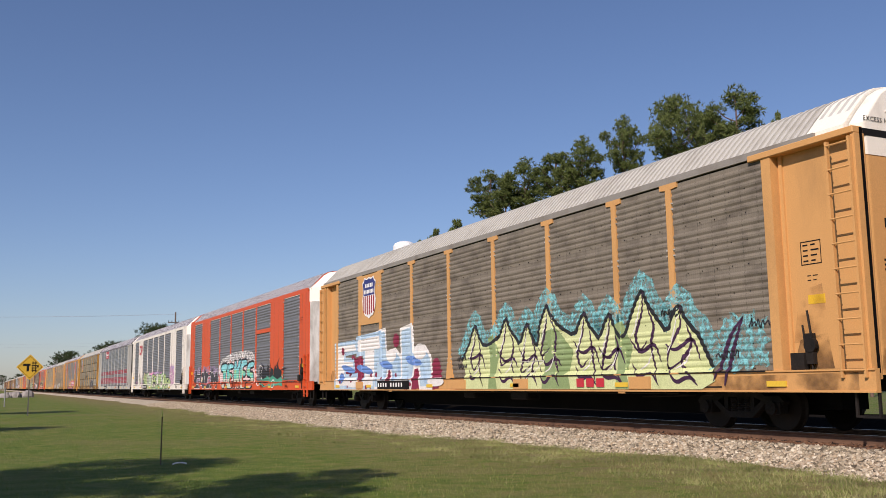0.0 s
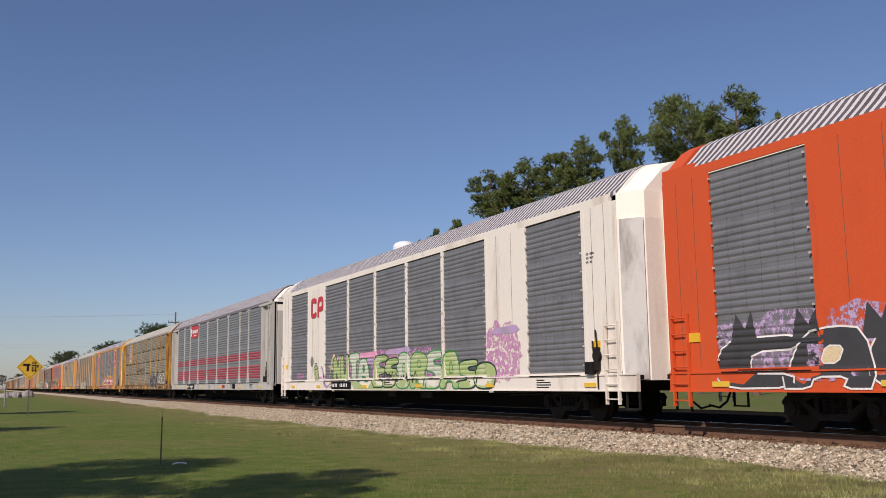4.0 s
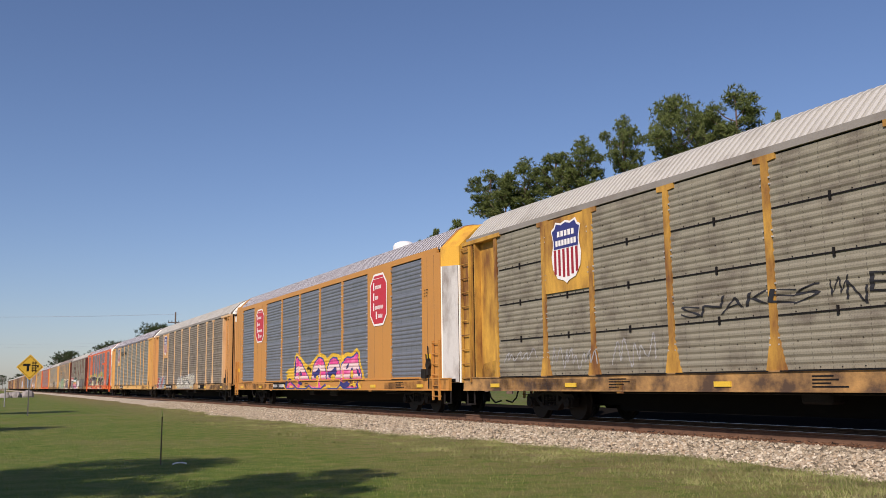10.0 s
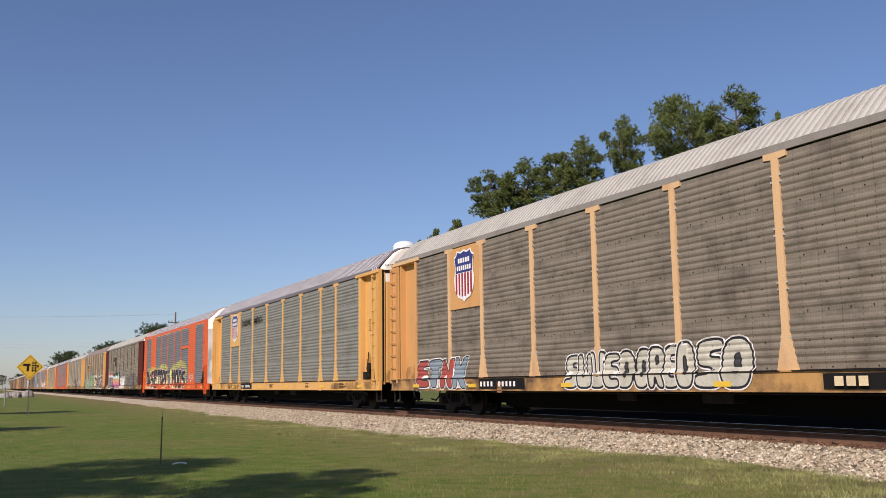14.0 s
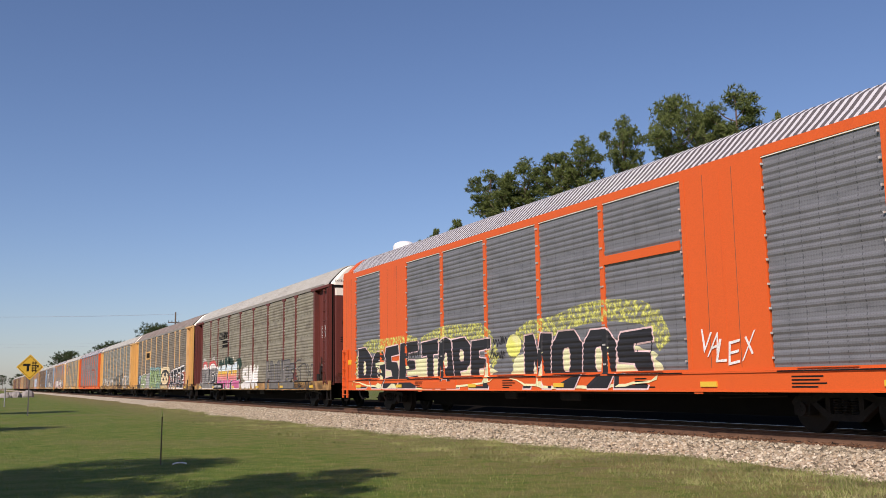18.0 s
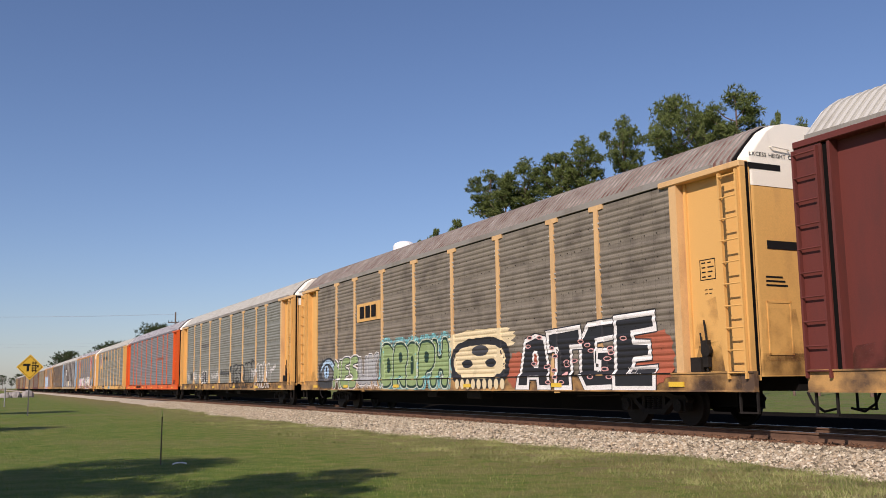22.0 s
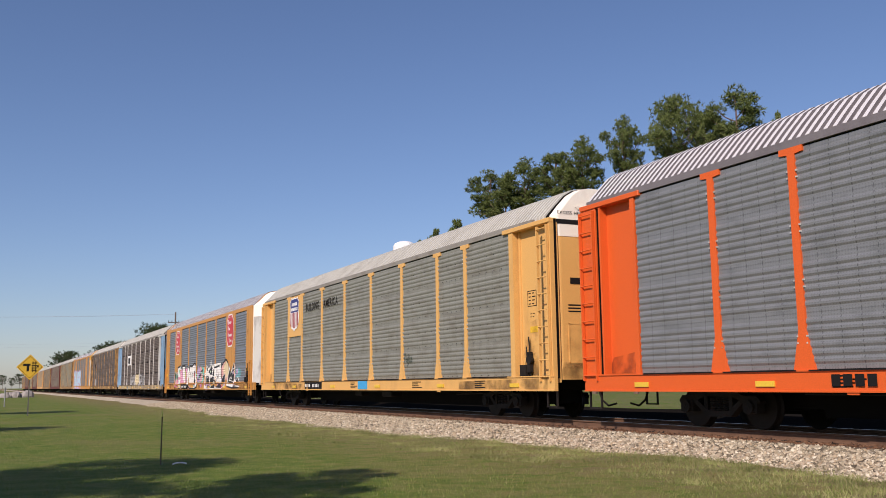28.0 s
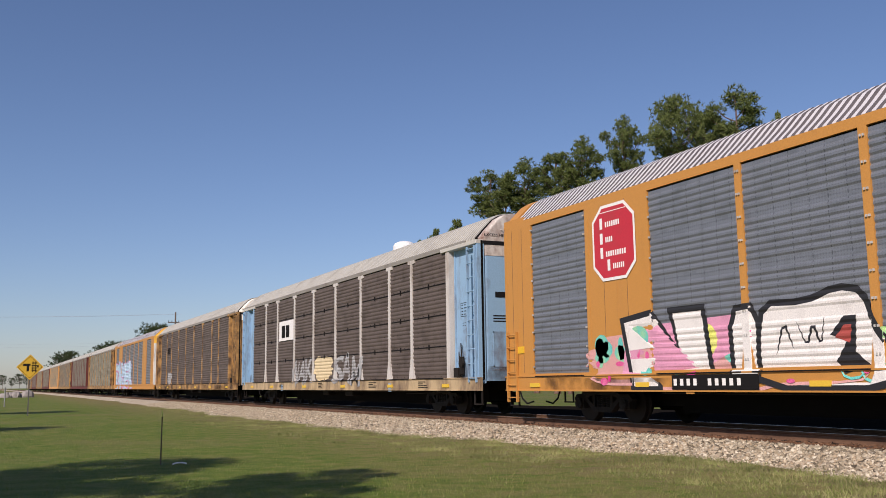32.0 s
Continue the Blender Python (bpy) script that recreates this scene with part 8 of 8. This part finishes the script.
# weathered yellow car with scrawls
for y, z, w, h, c, k in ((11.9, 1.2, 1.1, 0.8, "white", 1), (9.6, 1.2, 0.9, 0.8, "white", 2), (10.9, 1.3, 1.3, 0.9, "black", 3), (7.9, 1.3, 1.6, 0.5, "white", 4)):
    scrawl(L, T, y, z, w, h, SP[c], 120 + k, 0.035, 6)
piece(L, T, "UESRIPO", (-1.0, -6.3), (0.86, 0.86), (2.1, 2.2), None, SP["black"], 0.07, None, seed=58, rounds=2, overlap=0.22, wobble=0.06)
stroke(L, T, [[(-1.5, 1.9), (-1.75, 1.3), (-1.6, 1.0)], [(-2.3, 1.95), (-2.55, 1.6), (-2.3, 1.3), (-2.6, 1.05)], [(-3.2, 1.9), (-3.5, 1.5), (-3.3, 1.15)], [(-4.1, 1.95), (-4.4, 1.75), (-4.2, 1.5), (-4.5, 1.1)], [(-4.9, 1.85), (-5.15, 1.45), (-4.95, 1.1)], [(-5.6, 1.9), (-5.55, 2.25), (-5.8, 2.4), (-6.0, 2.1), (-5.7, 1.9)]], SP["black"], 0.06, 2.4, 2, label="black throw-up lines", taper=False)
piece(L, T, "N", (6.8, 5.7), (1.15, 1.15), (1.95, 2.0), SP["black"], SP["white"], 0.06, None, seed=55, wobble=0.12, label="small black tag with a white edge")
for k in range(3):
    scrawl(L, T, 4.2 - 0.75 * k, 1.35, 0.9, 0.6, SP["white"], 180 + k, 0.04, 4)
    scrawl(L, T, 1.7 - 0.8 * k, 1.45, 0.8, 0.5, SP["charcoal"], 190 + k, 0.03, 6)
piece(L, T, "ORDA", (-6.6, -9.3), (0.86, 0.86), (2.0, 2.12), None, SP["white"], 0.045, None, seed=57, rounds=2, overlap=0.05, wobble=0.08)
stroke(L, T, [[(-6.9, 1.75), (-7.0, 1.3), (-6.75, 1.0)], [(-7.7, 1.7), (-7.5, 1.4), (-7.75, 1.15)], [(-8.4, 1.6), (-8.1, 1.35), (-8.45, 1.1)], [(-8.95, 1.75), (-8.9, 1.3)]], SP["white"], 0.045, 2.4, 2)
for k in range(3):
    scrawl(L, T, -9.3 - 0.3 * k, 1.55 + 0.05 * k, 0.4, 0.35, SP["white"], 130 + k, 0.045, 2)
    scrawl(L, T, -5.6 - 0.4 * k, 1.3, 0.5, 0.7, SP["white"], 140 + k, 0.045, 2)
blocks(L, T, 7.3, 3.42, 2.3, 0.24, 8, SP["smoke"], 2)

# bright orange car with silver panels
blocks(M_, T, 7.0, 0.84, 0.95, 0.2, 4, M["black"], 4)
blocks(M_, T, 5.8, 0.84, 1.4, 0.2, 6, M["black"], 4)
blocks(M_, T, -3.9, 3.1, 3.0, 0.2, 8, SP["rust"], 2)

# octagon car with the white piece
cloud(O_, S, 10.0, 2.2, 0.78, 2.05, SP["peach"], 151, 0, "peach and mint spray cloud", 0.08)
speckle(O_, S, 9.8, -4.0, 0.95, 1.95, 40, SP["teal"], 51, 0.1, 0.32, 0.9)
speckle(O_, S, 9.8, -6.0, 0.9, 2.0, 40, SP["pink"], 52, 0.05, 0.18, 1.2)
speckle(O_, S, 2.4, -9.4, 0.9, 1.8, 40, SP["lilac"], 55, 0.1, 0.3, 0.6)
decal("graffiti", [[(8.6, 2.1), (7.6, 2.15), (5.4, 2.2), (5.4, 1.5), (6.2, 1.2), (8.8, 1.1)]], SP["pink_light"], O_, S, 1.4, "pale pink spray block")
decal("paint_patch", [ellipse(6.1, 1.75, 0.3, 0.32, 16)], SP["acid"], O_, S, 1.6, "yellow disc")
decal("paint_patch", [ellipse(8.2, 1.9, 0.35, 0.25, 16)], SP["teal"], O_, S, 1.6, "teal patch")
piece(O_, S, "N", (8.3, 6.0), (0.79, 0.79), (2.4, 2.45), SP["white"], SP["black"], 0.13, None, rounds=0, seed=60, lean=-0.05, wobble=0.06, layer=2.0, label="white letter with a thick black outline")
piece(O_, S, "I", (5.6, 4.5), (0.79, 0.79), (2.3, 2.3), SP["white"], SP["black"], 0.12, None, rounds=1, seed=61, wobble=0.05, layer=1.8, label="white letter with a thick black outline")
decal("graffiti", [soften([(4.7, 0.8), (4.75, 1.6), (4.6, 2.35), (3.6, 2.3), (2.9, 2.5), (2.4, 2.4), (2.2, 1.8), (1.9, 1.4), (1.7, 0.8)], 1)], SP["white"], O_, S, 2.4, "broad white letter")
stroke(O_, S, soften([(4.7, 0.8), (4.75, 1.6), (4.6, 2.35), (3.6, 2.3), (2.9, 2.5), (2.4, 2.4), (2.2, 1.8), (1.9, 1.4), (1.7, 0.8)], 1), SP["black"], 0.12, 2.8, 0, True, name="graffiti_outline", taper=False)
decal("graffiti_gap", [[(3.1, 1.7), (2.8, 2.0), (2.55, 2.0), (2.6, 1.4), (2.3, 1.15), (2.8, 1.05), (3.0, 1.25), (2.75, 1.6)]], SP["black"], O_, S, 3.2)
decal("paint_patch", [[(3.0, 1.65), (2.8, 1.85), (2.65, 1.85), (2.7, 1.55)]], SP["brickred"], O_, S, 3.6, "red wedge")
stroke(O_, S, [[(4.3, 1.4), (4.1, 2.0), (3.9, 1.5)], [(3.8, 1.95), (3.6, 1.5), (3.45, 1.95), (3.3, 1.5), (3.2, 2.0)]], SP["black"], 0.05, 3.2, 1)
for a, b, c in ((1.9, 0.8, "lilac"), (0.9, -0.3, "teal"), (0.3, -0.8, "sunset"), (1.6, 0.2, "peach")):
    cloud(O_, S, a, b, 1.2, 2.2, SP[c], int(a * 31), 1.5 + 0.2 * a, "mottled pastel spray patch", 0.2)
for k in range(14):
    scrawl(O_, S, 1.7 - 0.15 * k, 1.3 + 0.07 * (k % 9), 0.5, 0.25, SP[("plum", "white", "teal", "black")[k % 4]], 500 + k, 0.035, 4, 4)
back = soften([(-0.6, 0.8), (-0.7, 1.7), (-1.0, 2.3), (-1.6, 2.05), (-2.1, 2.2), (-2.3, 2.6), (-2.6, 2.3), (-2.9, 2.2), (-3.1, 2.3), (-5.0, 2.35), (-5.1, 1.6), (-5.2, 0.8)], 0)
decal("graffiti", [back], SP["white"], O_, S, 1.5, "white backing of the black piece")
for k, p in enumerate(([(-0.8, 0.95), (-0.8, 1.6), (-1.7, 1.62), (-1.9, 1.2), (-1.5, 0.95)], [(-0.95, 2.0), (-1.2, 2.2), (-1.6, 1.85), (-2.1, 2.1), (-2.35, 2.5), (-2.5, 2.15), (-2.75, 2.1), (-2.7, 1.6), (-2.2, 1.65), (-1.8, 1.75)], [(-2.0, 1.5), (-2.6, 1.5), (-3.2, 2.15), (-4.7, 2.25), (-4.7, 2.1), (-3.4, 2.0), (-3.3, 1.6), (-3.7, 1.3), (-3.9, 1.0), (-3.6, 0.8), (-2.4, 0.8), (-2.1, 1.1)], [(-4.0, 0.85), (-4.4, 1.2), (-5.1, 1.1), (-5.6, 1.5), (-6.3, 1.7), (-6.4, 1.0), (-5.4, 0.8)])):
    decal("graffiti", [p], SP["black"], O_, S, 2.0 + 0.3 * k, "black interlocking shape")
    stroke(O_, S, p, SP["white"], 0.05, 2.3 + 0.3 * k, 0, True, name="graffiti_outline", taper=False)
for y, z in ((-2.2, 1.85), (-3.35, 1.75), (-3.1, 1.2), (-2.6, 0.95)):
    decal("paint_patch", [ellipse(y, z, 0.12, 0.09, 12)], SP["mint"], O_, S, 3.6)
stroke(O_, S, [[(-2.0, 1.3), (-2.6, 1.6), (-3.4, 1.5), (-3.6, 1.1)], [(-1.0, 1.15), (-1.0, 1.5), (-1.6, 1.5)], [(-2.9, 1.4), (-3.7, 1.35)]], SP["white"], 0.06, 3.6, 1)
stroke(O_, S, [[(-4.0, 1.95), (-3.75, 1.7), (-4.15, 1.55), (-4.0, 1.3), (-3.8, 1.3)], [(-4.1, 1.4), (-4.25, 1.6), (-4.35, 1.35), (-4.5, 1.6), (-4.6, 1.9)]], SP["black"], 0.07, 3.0, 1)
cloud(O_, S, -5.2, -7.4, 1.3, 2.35, SP["peach"], 154, 1.2, "peach spray cloud", 0.08)
decal("paint_patch", [ellipse(-6.5, 1.9, 0.75, 0.5, 20)], SP["cream"], O_, S, 1.9, "cream round patch")
stroke(O_, S, [[(-5.1, 2.3), (-5.5, 2.2), (-6.0, 2.45), (-6.6, 2.5), (-7.2, 2.2), (-7.3, 1.7)], [(-5.15, 2.25), (-5.2, 1.6), (-5.35, 1.3)]], SP["black"], 0.13, 2.4, 2)
for k, p in enumerate(([(-6.9, 0.9), (-7.2, 1.6), (-7.6, 2.0), (-7.8, 1.6), (-8.4, 2.2), (-8.6, 1.9), (-8.5, 1.3), (-9.0, 1.0), (-8.2, 0.8)], [(-8.6, 0.85), (-8.9, 1.25), (-9.3, 1.4), (-9.5, 1.2), (-9.8, 0.82)])):
    decal("graffiti_edge", [[(y + (0.1 if y > -8 else -0.1), z + 0.08) for y, z in p]], SP["white"], O_, S, 1.8)
    decal("graffiti", [p], SP["black"], O_, S, 2.4, "black spiky shape")
stroke(O_, S, [[(-7.3, 1.0), (-7.6, 1.5), (-8.0, 1.3), (-8.3, 1.9)], [(-7.2, 1.3), (-8.4, 1.2)]], SP["white"], 0.06, 3.2, 1)
cloud(O_, S, -8.7, -10.0, 1.4, 1.95, SP["aqua_mist"], 156, 0.4, "aqua spray haze", 0.1)
sill_marks(O_, 7.1, 2.4, proud=0.076)

# pale blue car with white posts
bm = bmesh.new()
box(bm, -HALF - 0.012, -HALF + 0.02, 4.95, 7.25, 3.05, 3.98)
part("logo_sheet", bm, M["white"], P_, "white company plate")
blocks(P_, "sheet", 6.75, 3.2, 1.35, 0.56, 2, M["black"], 5)
burner(P_, T, "WAK", 5.1, 1.0, 3.0, 1.0, None, SP["silver"], None, 0.1, 1.2, line_w=0.03, fat=0.0)
cloud(P_, T, 1.9, -0.4, 1.15, 2.15, SP["cream"], 160, 0, "tan rubbed patch", 0.15)
burner(P_, T, "SAM", -0.7, 1.0, 3.0, 1.05, None, SP["silver"], None, 0.1, 1.2, line_w=0.03, fat=0.0)
blocks(Q_, T, 9.3, 3.4, 1.2, 0.5, 3, M["black"], 3)
cloud(Q_, T, 9.0, 7.4, 1.1, 2.0, SP["silver"], 161, 0, "silver spray smudge", 0.15)
burner(R_, S, "TAKER", 13.0, 0.85, 12.5, 2.3, SP["ice"], SP["rose"], None, 0.0, 0.8, label="tall pale blue and white graffiti", line_w=0.08, fat=0.08)


# ---- movement ----
def motions():
    times = [2.0 * k for k in range(17)]
    for car, y in CARS:
        walk(car, [(t, pose(TRACK_X, y - travelled(t), 0)) for t in times])
    spin = [(k / FPS, radians(0) - travelled(k / FPS) / 0.435) for k in range(int(32 * FPS) + 1)]
    for w, d in WHEELS:
        walk(w, [(t, Matrix.Translation((0, d, 0.435)) @ Matrix.Rotation(-a, 4, "X")) for t, a in spin])


motions()
